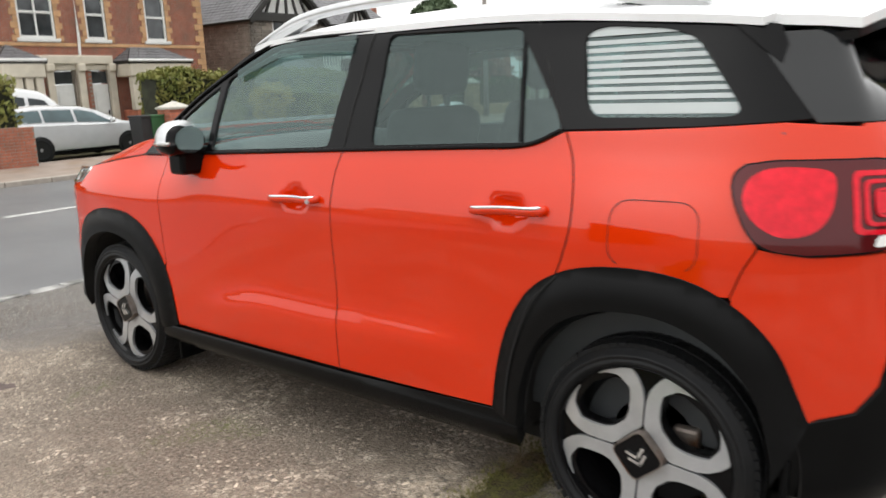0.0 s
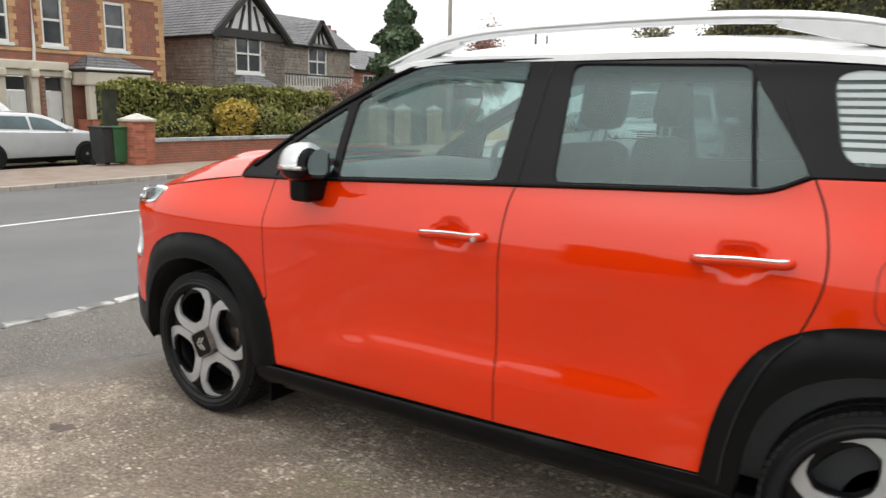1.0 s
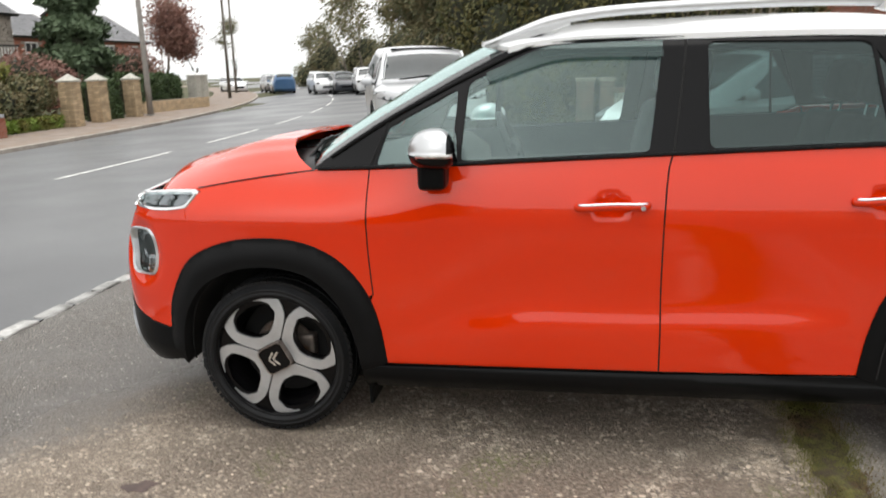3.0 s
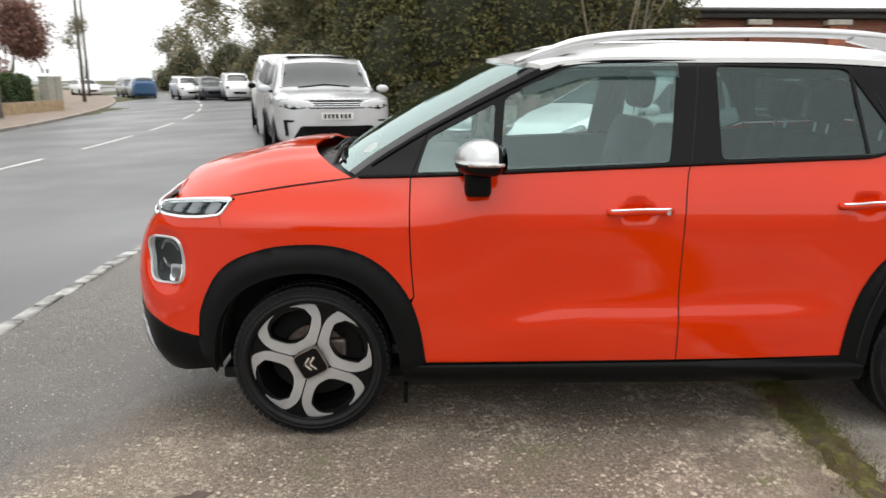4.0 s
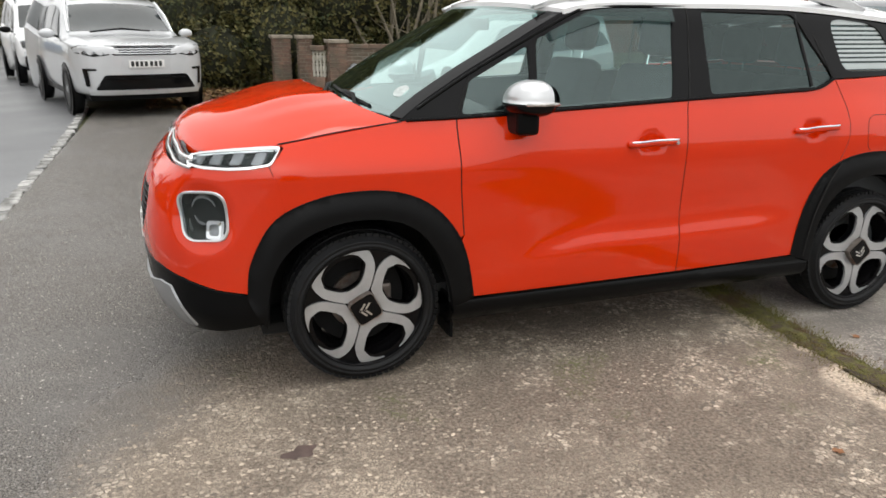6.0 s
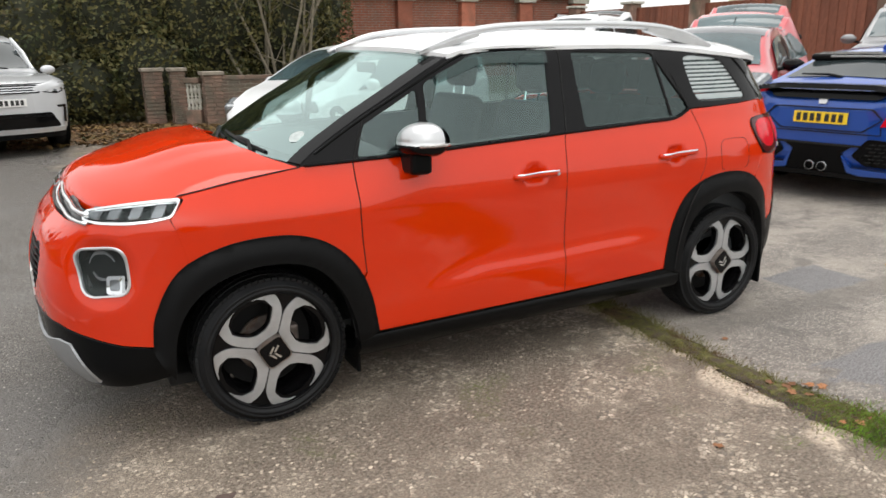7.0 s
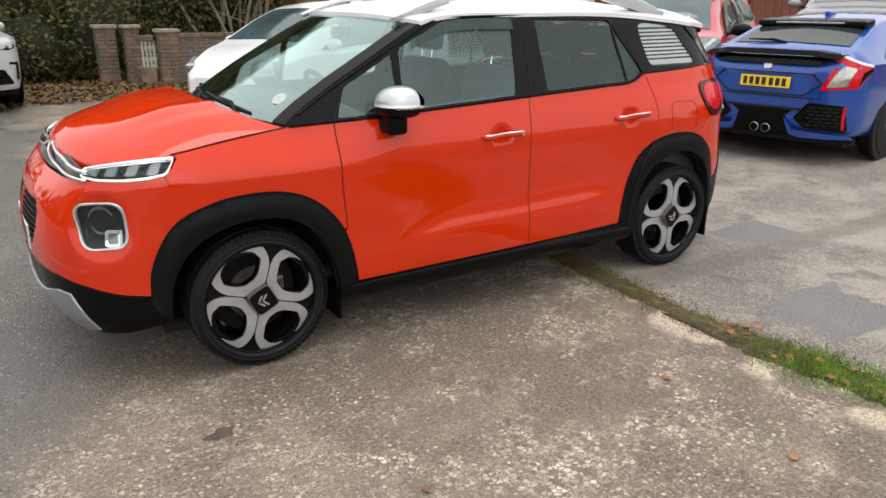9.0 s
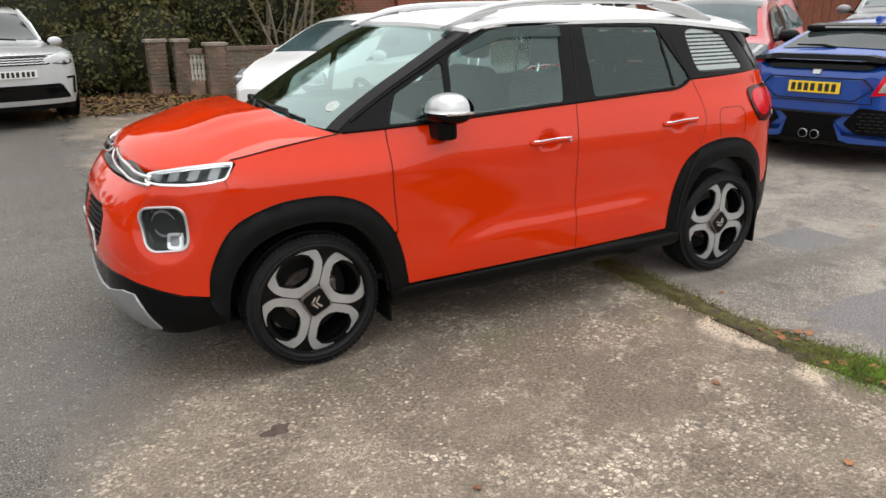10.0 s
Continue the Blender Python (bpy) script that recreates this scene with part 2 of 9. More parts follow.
M["earth"] = material("earth_and_grass", (0.07, 0.075, 0.03), rough=0.95, vary=0.4, scale=1.5, fine=0.3, fine_scale=25, dirt=(0.09, 0.06, 0.035), dirt_scale=0.7, bump=0.6, bump_scale=30)
M["road"] = material("wet_road_asphalt", (0.142, 0.145, 0.150), rough=0.40, vary=0.10, scale=0.5, fine=0.22, fine_scale=160, bump=0.18, bump_scale=150, rough_vary=0.05,
                     dirt=(0.110, 0.112, 0.116), dirt_scale=0.35, dirt_at=(0.40, 0.68), spec=0.45)
M["pavement"] = material("pavement_asphalt", (0.25, 0.20, 0.165), rough=0.7, vary=0.2, scale=2.5, fine=0.2, fine_scale=120, bump=0.3, bump_scale=120, dirt=(0.22, 0.145, 0.09), dirt_scale=1.4, dirt_at=(0.5, 0.75))
M["line"] = material("road_paint", (0.72, 0.72, 0.69), rough=0.6, vary=0.12, scale=6, fine=0.15, fine_scale=120, dirt=(0.25, 0.25, 0.25), dirt_scale=9, dirt_at=(0.58, 0.8))
M["sett"] = material("pale_granite_sett", (0.42, 0.415, 0.40), rough=0.65, vary=0.2, scale=12, fine=0.15, fine_scale=150, bump=0.5, bump_scale=60, random_tint=0.3, dirt=(0.13, 0.13, 0.12), dirt_scale=5, dirt_at=(0.42, 0.62))
M["kerb"] = material("concrete_kerb", (0.34, 0.30, 0.26), rough=0.75, vary=0.2, scale=6, fine=0.12, fine_scale=120, random_tint=0.15, bump=0.3, bump_scale=70)


def forecourt_material():
    """Worn exposed-aggregate concrete, going over to damp asphalt towards the road and beyond the grass joint."""
    m = bpy.data.materials.new("forecourt_surface")
    m.use_nodes = True
    n, l = m.node_tree.nodes, m.node_tree.links
    b = n["Principled BSDF"]
    pos = n.new("ShaderNodeNewGeometry").outputs["Position"]
    sep = n.new("ShaderNodeSeparateXYZ")
    l.new(pos, sep.inputs[0])

    def noise_(scale, detail=5.0, rough=0.5):
        t = n.new("ShaderNodeTexNoise")
        t.inputs["Scale"].default_value, t.inputs["Detail"].default_value, t.inputs["Roughness"].default_value = scale, detail, rough
        l.new(pos, t.inputs["Vector"])
        return t.outputs["Fac"]

    def ramp(fac, lo, hi, a=0.0, c=1.0):
        r = n.new("ShaderNodeMapRange")
        r.interpolation_type = "SMOOTHSTEP"
        r.inputs[1].default_value, r.inputs[2].default_value, r.inputs[3].default_value, r.inputs[4].default_value = lo, hi, a, c
        l.new(fac, r.inputs[0])
        return r.outputs[0]

    def calc(op, a, c):
        t = n.new("ShaderNodeMath")
        t.operation = op
        for k, v in enumerate((a, c)):
            if isinstance(v, (int, float)):
                t.inputs[k].default_value = v
            else:
                l.new(v, t.inputs[k])
        return t.outputs[0]

    def mix(fac, a, c):
        mx = n.new("ShaderNodeMix")
        mx.data_type = "RGBA"
        l.new(fac, mx.inputs[0])
        for k, v in ((6, a), (7, c)):
            if isinstance(v, tuple):
                mx.inputs[k].default_value = (*v, 1)
            else:
                l.new(v, mx.inputs[k])
        return mx.outputs[2]

    # stones packed in the concrete, in two sizes, with dark joints between
    def stones(scale, shift=0.0):
        warp = n.new("ShaderNodeVectorMath")
        warp.operation = "MULTIPLY_ADD"
        nz = n.new("ShaderNodeTexNoise")
        nz.inputs["Scale"].default_value = scale * 0.8
        l.new(pos, nz.inputs["Vector"])
        l.new(nz.outputs["Color"], warp.inputs[0])
        warp.inputs[1].default_value = (0.35 / scale,) * 3
        l.new(pos, warp.inputs[2])
        v = n.new("ShaderNodeTexVoronoi")
        v.inputs["Scale"].default_value = scale
        l.new(warp.outputs[0], v.inputs["Vector"])
        e = n.new("ShaderNodeTexVoronoi")
        e.feature = "DISTANCE_TO_EDGE"
        e.inputs["Scale"].default_value = scale
        l.new(warp.outputs[0], e.inputs["Vector"])
        s = n.new("ShaderNodeSeparateColor")
        l.new(v.outputs["Color"], s.inputs[0])
        return v.outputs["Distance"], s.outputs[0], e.outputs["Distance"], s.outputs[1]

    d1, c1, e1, k1 = stones(46.0)
    d2, c2, e2, k2 = stones(105.0)
    worn = ramp(noise_(1.9, 7, 0.68), 0.42, 0.56)
    clump = ramp(noise_(11, 4, 0.6), 0.36, 0.52)
    stone1 = mix(c1, (0.31, 0.255, 0.20), (0.70, 0.60, 0.49))
    stone1 = mix(ramp(k1, 0.86, 0.9), stone1, (0.13, 0.115, 0.10))
    stone2 = mix(c2, (0.21, 0.172, 0.132), (0.50, 0.42, 0.33))
    grit = mix(ramp(noise_(240, 2, 0.6), 0.38, 0.62), (0.070, 0.058, 0.046), (0.235, 0.194, 0.152))
    small = calc("MULTIPLY", ramp(e2, 0.05, 0.16), ramp(c2, 0.12, 0.3))
    paste = mix(calc("MULTIPLY", small, ramp(noise_(7, 5, 0.7), 0.34, 0.6, 0.25, 0.95)), grit, stone2)
    big = calc("MULTIPLY", calc("MULTIPLY", ramp(e1, 0.04, 0.13), ramp(k1, 0.25, 0.36)), calc("MULTIPLY", ramp(clump, 0.0, 1.0, 0.35, 1.0), ramp(worn, 0.0, 1.0, 0.10, 1.0)))
    isstone = big
    agg = mix(big, paste, stone1)
    # trodden fines lying over the stones in smears
    fines = calc("MULTIPLY", ramp(noise_(3.4, 8, 0.72), 0.46, 0.60), 0.80)
    agg = mix(fines, agg, mix(ramp(noise_(85, 5, 0.72), 0.34, 0.66), (0.085, 0.069, 0.054), (0.275, 0.226, 0.178)))
    # broad damp and dirty patches, moss
    stainy = calc("MULTIPLY", ramp(noise_(1.3, 7, 0.68), 0.43, 0.56), 0.82)
    agg = mix(stainy, agg, mix(ramp(noise_(70, 4, 0.7), 0.34, 0.66), (0.058, 0.046, 0.036), (0.225, 0.182, 0.143)))
    agg = mix(calc("MULTIPLY", ramp(noise_(1.6, 5, 0.6), 0.58, 0.70), ramp(calc("ADD", e1, calc("MULTIPLY", noise_(30, 4), 0.4)), 0.34, 0.22)), agg, (0.13, 0.135, 0.062))
    # asphalt
    asph = mix(ramp(noise_(130, 3, 0.75), 0.36, 0.64), (0.046, 0.042, 0.038), (0.190, 0.174, 0.156))
    asph = mix(calc("MULTIPLY", small, ramp(k2, 0.45, 0.7, 0.0, 0.5)), asph, mix(c2, (0.10, 0.095, 0.09), (0.33, 0.305, 0.28)))
    asph = mix(calc("MULTIPLY", ramp(noise_(1.0, 6, 0.6), 0.45, 0.62), 0.5), asph, (0.155, 0.146, 0.138))
    asph = mix(calc("MULTIPLY", ramp(e2, 0.1, 0.2), ramp(c2, 0.95, 0.98)), asph, (0.42, 0.385, 0.35))
    # where each lies
    wob = calc("MULTIPLY", calc("SUBTRACT", noise_(1.1, 5, 0.6), 0.5), 1.3)
    lean = calc("SUBTRACT", sep.outputs["X"], calc("MULTIPLY", calc("MINIMUM", calc("MAXIMUM", sep.outputs["Y"], -1.0), 0.6), 0.70))
    left = ramp(calc("ADD", lean, wob), -1.12, -0.48)
    col = mix(left, asph, agg)
    wob2 = calc("MULTIPLY", calc("SUBTRACT", noise_(3.0, 4), 0.5), 0.16)
    right = ramp(calc("ADD", sep.outputs["X"], wob2), 2.06, 2.16)
    fine = mix(ramp(noise_(1.1, 8, 0.7), 0.42, 0.58), (0.315, 0.282, 0.246), (0.165, 0.150, 0.135))
    fine = mix(calc("MULTIPLY", ramp(noise_(110, 3, 0.7), 0.42, 0.62), 0.55), fine, (0.13, 0.12, 0.11))
    fine = mix(calc("MULTIPLY", small, ramp(k2, 0.3, 0.55, 0.0, 0.7)), fine, mix(c2, (0.20, 0.18, 0.155), (0.56, 0.50, 0.43)))
    fine = mix(calc("MULTIPLY", ramp(noise_(3.2, 6, 0.6), 0.56, 0.66), 0.7), fine, (0.12, 0.11, 0.10))
    # a darker relaid patch and tyre-dark bands
    px = calc("ABSOLUTE", calc("SUBTRACT", calc("ADD", sep.outputs["X"], calc("MULTIPLY", calc("SUBTRACT", noise_(5.0, 6, 0.7), 0.5), 0.7)), 2.80), 0.0)
    py = calc("ABSOLUTE", calc("SUBTRACT", calc("ADD", sep.outputs["Y"], wob2), -0.98), 0.0)
    patch = calc("MULTIPLY", ramp(px, 0.37, 0.335), ramp(py, 0.27, 0.235))
    px2 = calc("ABSOLUTE", calc("SUBTRACT", calc("ADD", sep.outputs["X"], wob2), 3.68), 0.0)
    py2 = calc("ABSOLUTE", calc("SUBTRACT", calc("ADD", sep.outputs["Y"], wob2), 0.16), 0.0)
    patch = calc("MAXIMUM", patch, calc("MULTIPLY", ramp(px2, 0.31, 0.27), ramp(py2, 0.22, 0.18)))
    tyre = calc("ABSOLUTE", calc("SUBTRACT", calc("ADD", sep.outputs["Y"], calc("MULTIPLY", wob2, 0.6)), -0.14), 0.0)
    fine = mix(calc("MULTIPLY", ramp(tyre, 0.17, 0.05), 0.55), fine, (0.13, 0.118, 0.105))
    fine = mix(patch, fine, mix(ramp(noise_(120, 3, 0.7), 0.36, 0.64), (0.09, 0.088, 0.088), (0.26, 0.252, 0.25)))
    # the pale broken lip along the grass joint
    lip = calc("MULTIPLY", ramp(calc("ADD", sep.outputs["X"], wob2), 1.78, 1.9), ramp(noise_(4, 5), 0.45, 0.55))
    col = mix(lip, col, mix(ramp(noise_(60, 4, 0.7), 0.4, 0.6), (0.33, 0.27, 0.21), (0.56, 0.47, 0.37)))
    col = mix(right, col, fine)
    # plain asphalt over the unseen yard, added to even reflections in the doors
    yard = ramp(calc("ADD", sep.outputs["Y"], wob2), -2.5, -3.1)
    col = mix(yard, col, mix(ramp(noise_(130, 3, 0.75), 0.36, 0.64), (0.05, 0.047, 0.044), (0.17, 0.16, 0.148)))
    hue = n.new("ShaderNodeHueSaturation")
    hue.inputs["Value"].default_value = 1.27
    hue.inputs["Saturation"].default_value = 1.0
    l.new(col, hue.inputs["Color"])
    l.new(hue.outputs[0], b.inputs["Base Color"])
    # damp sheen
    wet = calc("MAXIMUM", ramp(noise_(0.8, 5), 0.48, 0.7, 0.0, 0.35), ramp(left, 0.0, 1.0, 0.85, 0.0))
    l.new(ramp(wet, 0.0, 1.0, 0.75, 0.24), b.inputs["Roughness"])
    b.inputs["Specular IOR Level"].default_value = 0.4
    h = calc("ADD", calc("MULTIPLY", isstone, 1.3), calc("ADD", calc("MULTIPLY", small, 0.6), calc("ADD", noise_(200, 3), calc("MULTIPLY", noise_(18, 3), 1.2))))
    bp = n.new("ShaderNodeBump")
    bp.inputs["Strength"].default_value, bp.inputs["Distance"].default_value = 0.8, 0.006
    l.new(h, bp.inputs["Height"])
    l.new(bp.outputs[0], b.inputs["Normal"])
    return m


M["forecourt"] = forecourt_material()
far = [-3000, -1200, -500, -250, -140, -90, -60, -40, -28, -20, -14, -9, -5, -2, 0, 2, 2.6, 3.2, 3.8, 4.4, 5, 6.4, 8, 10, 14, 18, 24, 34, 50, 80, 140, 260, 600, 1400, 3000]
fary = [-3000, -1200, -500, -200, -90, -45, -25, -14, -7, -2, 1, 2.2, 4.2, 6.2, 8, 12, 16, 20, 25, 30, 36, 42, 50, 58, 66, 75, 85, 100, 130, 180, 260, 500, 1200, 3000]
ground = tagged(sheet("ground", far, fary, M["earth"], lift=-0.05), "earth and rough grass reaching to the horizon", "ground", kind="structure")
forecourt = tagged(sheet("forecourt", list(np.linspace(-1.98, 26, 57)), list(np.linspace(-30, 11.2, 60)), M["forecourt"]),
                   "worn damp concrete and asphalt car forecourt", "pavement", kind="structure")
ry = [-60, -30, -15, -5] + list(np.linspace(0, 80, 41)) + [90, 110, 140, 200]
road = tagged(sheet("road", list(np.linspace(-12.5, -2.0, 12)), ry, M["road"], along_road=True), "wet grey asphalt road curving away", "road", kind="structure")
for a in np.arange(-21.7, 120, 6.0):
    ys = np.linspace(a, a + 4.0, 5)
    dash = sheet("road_line", [-7.15, -7.04], list(ys), M["line"], lift=0.004, along_road=True, parent=road)
pavement = tagged(sheet("pavement", list(np.linspace(-16.4, -12.65, 5)), ry, M["pavement"], lift=0.10, along_road=True),
                  "brown-grey leaf-stained asphalt pavement across the road", "pavement", kind="structure")
near_verge = tagged(sheet("verge", list(np.linspace(-2.0, 3.5, 6)), list(np.linspace(11.25, 70, 30)), M["earth"], lift=0.012, along_road=True),
                    "leaf-strewn earth verge under the trees", "verge", kind="structure")

# kerb of the far pavement: stones end to end
kerb = tagged(new("kerb"), "low concrete kerb stones along the pavement", "kerb", kind="structure")
kb = boxed(-0.075, -0.452, -0.12, 0.075, 0.452, 0.105, 0.015)
kmesh = bpy.data.meshes.new("kerb_stone")
kb.to_mesh(kmesh)
kb.free()
kmesh.materials.append(M["kerb"])
for y in np.arange(-6, 62, 0.915):
    k = new("kerb_stone", kmesh)
    k.parent = kerb
    x = -12.575 + float(bend(y))
    slope = math.atan2(float(bend(y + 0.5) - bend(y - 0.5)), 1.0)
    k.matrix_world = pose(x, y, float(gz(x, y)), 0, 0, -math.degrees(slope))

# row of pale setts between forecourt and road
sett_row = tagged(new("sett_edging"), "row of pale worn granite setts edging the forecourt", "edging", kind="structure")
rs = random.Random(4)
setts = []
for k in range(3):
    sb = boxed(-0.055, -0.105, -0.06, 0.055, 0.105, 0.012, 0.012)
    for v in sb.verts:
        v.co += Vector((rs.uniform(-1, 1), rs.uniform(-1, 1), rs.uniform(-0.4, 0.4))) * 0.006
    me = bpy.data.meshes.new("sett")
    sb.to_mesh(me)
    sb.free()
    me.materials.append(M["sett"])
    setts.append(me)
y = -5.0
while y < 13.0:
    s = new("sett", setts[rs.randrange(3)])
    s.parent = sett_row
    ln = rs.uniform(0.75, 1.2)
    x = -2.03 + float(bend(y)) + rs.uniform(-0.012, 0.012)
    s.matrix_world = pose(x, y, float(gz(x, y)) + rs.uniform(-0.006, 0.004), rs.uniform(-2, 2), rs.uniform(-2, 2), rs.uniform(-4, 4)) @ Matrix.Diagonal((rs.uniform(0.85, 1.1), ln, 1, 1))
    y += 0.222 * ln + rs.uniform(0.012, 0.06)

# ---- the orange family car ----
from mathutils.geometry import delaunay_2d_cdt

YC = 0.86
PLAN = np.array(spline([(-0.85, 0), (-0.848, 0.12), (-0.835, 0.30), (-0.79, 0.52), (-0.70, 0.67), (-0.56, 0.762), (-0.36, 0.822), (-0.12, 0.852), (0.2, 0.86), (0.8, 0.862), (1.6, 0.862),
                        (2.3, 0.86), (2.6, 0.852), (2.85, 0.83), (3.02, 0.785), (3.15, 0.71), (3.24, 0.58), (3.285, 0.40), (3.30, 0.2), (3.305, 0)], 14))
_d = np.hypot(*np.diff(PLAN, axis=0).T)
ARC = np.concatenate([[0], np.cumsum(_d)])
ARC = ARC - np.interp(0.5, PLAN[:, 0], ARC) + 0.5
_t = np.gradient(PLAN, axis=0)
_t /= np.hypot(*_t.T)[:, None]
NRM = np.stack([-_t[:, 1], _t[:, 0]], 1)
S_FRONT, S_REAR = ARC[0], ARC[-1]

SIDE_Z = [0.10, 0.20, 0.27, 0.33, 0.40, 0.46, 0.50, 0.525, 0.55, 0.575, 0.60, 0.66, 0.74, 0.83, 0.89, 0.94, 0.99, 1.05, 1.12, 1.20, 1.35, 1.51, 1.56, 1.64]
SIDE_O = [-0.10, -0.05, -0.008, 0.011, 0.0165, 0.0180, 0.0175, 0.0125, 0.0055, 0.0015, 0.0, 0.0005, 0.004, 0.008, 0.0095, 0.005, -0.006, -0.024, -0.052, -0.077, -0.135, -0.205, -0.25, -0.36]
FRONT_Z = [0.10, 0.17, 0.22, 0.28, 0.48, 0.62, 0.70, 0.80, 0.85, 0.89, 0.93, 0.98, 1.04, 1.2]
FRONT_O = [-0.32, -0.22, -0.12, -0.06, -0.008, 0.0, -0.012, -0.045, -0.075, -0.112, -0.152, -0.196, -0.26, -0.42]
REAR_Z = [0.10, 0.22, 0.32, 0.45, 0.60, 0.75, 0.90, 1.0, 1.1, 1.2, 1.46, 1.6]
REAR_O = [-0.2, -0.12, -0.03, 0.01, 0.01, -0.03, -0.05, -0.055, -0.08, -0.13, -0.47, -0.7]


def sx(x):
    """Way along the plan outline, from an x on its near side."""
    return float(np.interp(x, PLAN[:, 0], ARC))


def hermite(z, zs, os):
    """A smooth profile through points."""
    zs, os = np.array(zs), np.array(os)
    m = np.gradient(os, zs)
    i = np.clip(np.searchsorted(zs, z) - 1, 0, len(zs) - 2)
    h = zs[i + 1] - zs[i]
    t = np.clip((z - zs[i]) / h, 0, 1)
    return (2 * t ** 3 - 3 * t ** 2 + 1) * os[i] + (t ** 3 - 2 * t ** 2 + t) * h * m[i] + (-2 * t ** 3 + 3 * t ** 2) * os[i + 1] + (t ** 3 - t ** 2) * h * m[i + 1]


DENTS = []


def swell(s, z):
    """Outward offset of the skin from the plan outline."""
    i = np.interp(s, ARC, np.arange(len(ARC)))
    nx = np.interp(s, ARC, NRM[:, 0])
    ny = np.interp(s, ARC, NRM[:, 1])
    z = np.asarray(z, float)
    # the ledge low on the doors bends down at its front end and climbs a little to the rear
    dip = 0.055 * (1 - smooth01(s, 0.60, 1.10)) - 0.016 * smooth01(s, 1.3, 1.95)
    side = hermite(z + dip * smooth01(z, 0.36, 0.46) * (1 - smooth01(z, 0.62, 0.80)), SIDE_Z, SIDE_O)
    # the ledge low on the doors dies out towards the wheels
    flat = np.interp(z, [0.10, 0.20, 0.27, 0.33, 0.83, 2], [0, 0, 0, 0.011, 0.008, 0])
    fade = smooth01(s, 0.55, 0.95) * (1 - smooth01(s, 1.85, 2.2))
    mid = (z > 0.33) & (z < 0.83)
    side = np.where(mid, flat + (side - flat) * fade, side)
    # the shoulder rolls in over the front wing
    side = side - 0.062 * (1 - smooth01(s, 0.15, 0.75)) * smooth01(z, 0.86, 1.05)
    # fuller over the rear wheel
    side = side + 0.012 * smooth01(s, 2.2, 2.5) * (1 - smooth01(z, 0.95, 1.15)) * smooth01(z, 0.5, 0.75)
    out = side * ny ** 2 + np.where(nx < 0, hermite(z, FRONT_Z, FRONT_O), hermite(z, REAR_Z, REAR_O)) * nx ** 2
    for cs, cz, rs_, rz, depth in DENTS:
        q = np.sqrt(((s - cs) / rs_) ** 2 + ((z - cz) / rz) ** 2)
        out = out - depth * (1 - smooth01(q, 0.35, 1.0))
    return out


def skin(s, z, off=0.0):
    """Places on the near side's skin."""
    s, z = np.asarray(s, float), np.asarray(z, float)
    o = swell(s, z) + off
    x = np.interp(s, ARC, PLAN[:, 0]) + np.interp(s, ARC, NRM[:, 0]) * o
    h = np.interp(s, ARC, PLAN[:, 1]) + np.interp(s, ARC, NRM[:, 1]) * o
    return np.stack([x, YC - h, z], -1)


def skin_normal(s, z, off=None):
    e = 0.006
    f = off or (lambda a, b: 0.0)
    a = skin(s + e, z, f(s + e, z)) - skin(s - e, z, f(s - e, z))
    b = skin(s, z + e, f(s, z + e)) - skin(s, z - e, f(s, z - e))
    nrm = np.cross(a, b)
    nrm /= np.linalg.norm(nrm, axis=-1, keepdims=True)
    return nrm


def fill(outline, holes=(), step=0.03):
    """Triangles inside a flat outline with holes."""
    out = [np.array(p, float) for p in outline]

    def dense(loop):
        r = []
        for i, p in enumerate(loop):
            q = loop[(i + 1) % len(loop)]
            k = max(1, int(np.hypot(*(q - p)) / step))
            r += [p + (q - p) * t / k for t in range(k)]
        return r

    loops = [dense(out)] + [dense([np.array(p, float) for p in h]) for h in holes]
    pts, edges, rims = [], [], []
    for lp in loops:
        b = len(pts)
        rims.append(list(range(b, b + len(lp))))
        pts += lp
        edges += [(b + i, b + (i + 1) % len(lp)) for i in range(len(lp))]
    lo, hi = np.min(out, 0), np.max(out, 0)
    rim = np.array(pts)
    grid = []
    for j, v in enumerate(np.arange(lo[1] + step / 2, hi[1], step)):
        us = np.arange(lo[0] + (j % 2) * step / 2, hi[0], step)
        near = np.min(np.hypot(rim[:, 0][None] - us[:, None], rim[:, 1][None] - v), 1)
        grid += [(u, v) for u in us[near > step * 0.55]]
    allp = [Vector((float(a), float(b))) for a, b in pts + grid]

    def inside(p, loop):
        lp = np.array(loop)
        x0, y0 = np.roll(lp, 1, 0).T
        x1, y1 = lp.T
        x, y = p[:, :1], p[:, 1:]
        cross = (y0 > y) != (y1 > y)
        with np.errstate(divide="ignore", invalid="ignore"):
            left = x < (x1 - x0) * (y - y0) / (y1 - y0) + x0
        return (cross & left).sum(1) % 2 == 1

    vs, _, fs, *_ = delaunay_2d_cdt(allp, edges, [], 0, 1e-6)
    keep = []
    va = np.array([(v.x, v.y) for v in vs])
    mids = np.array([va[list(f)].mean(0) for f in fs])
    ok = inside(mids, loops[0])
    for h in loops[1:]:
        ok &= ~inside(mids, h)
    for f, good in zip(fs, ok):
        if good:
            a, b, d = (vs[i] for i in f[:3])
            keep.append(tuple(f) if (b - a).cross(d - a) > 0 else tuple(f)[::-1])
    return np.array([(v.x, v.y) for v in vs]), keep


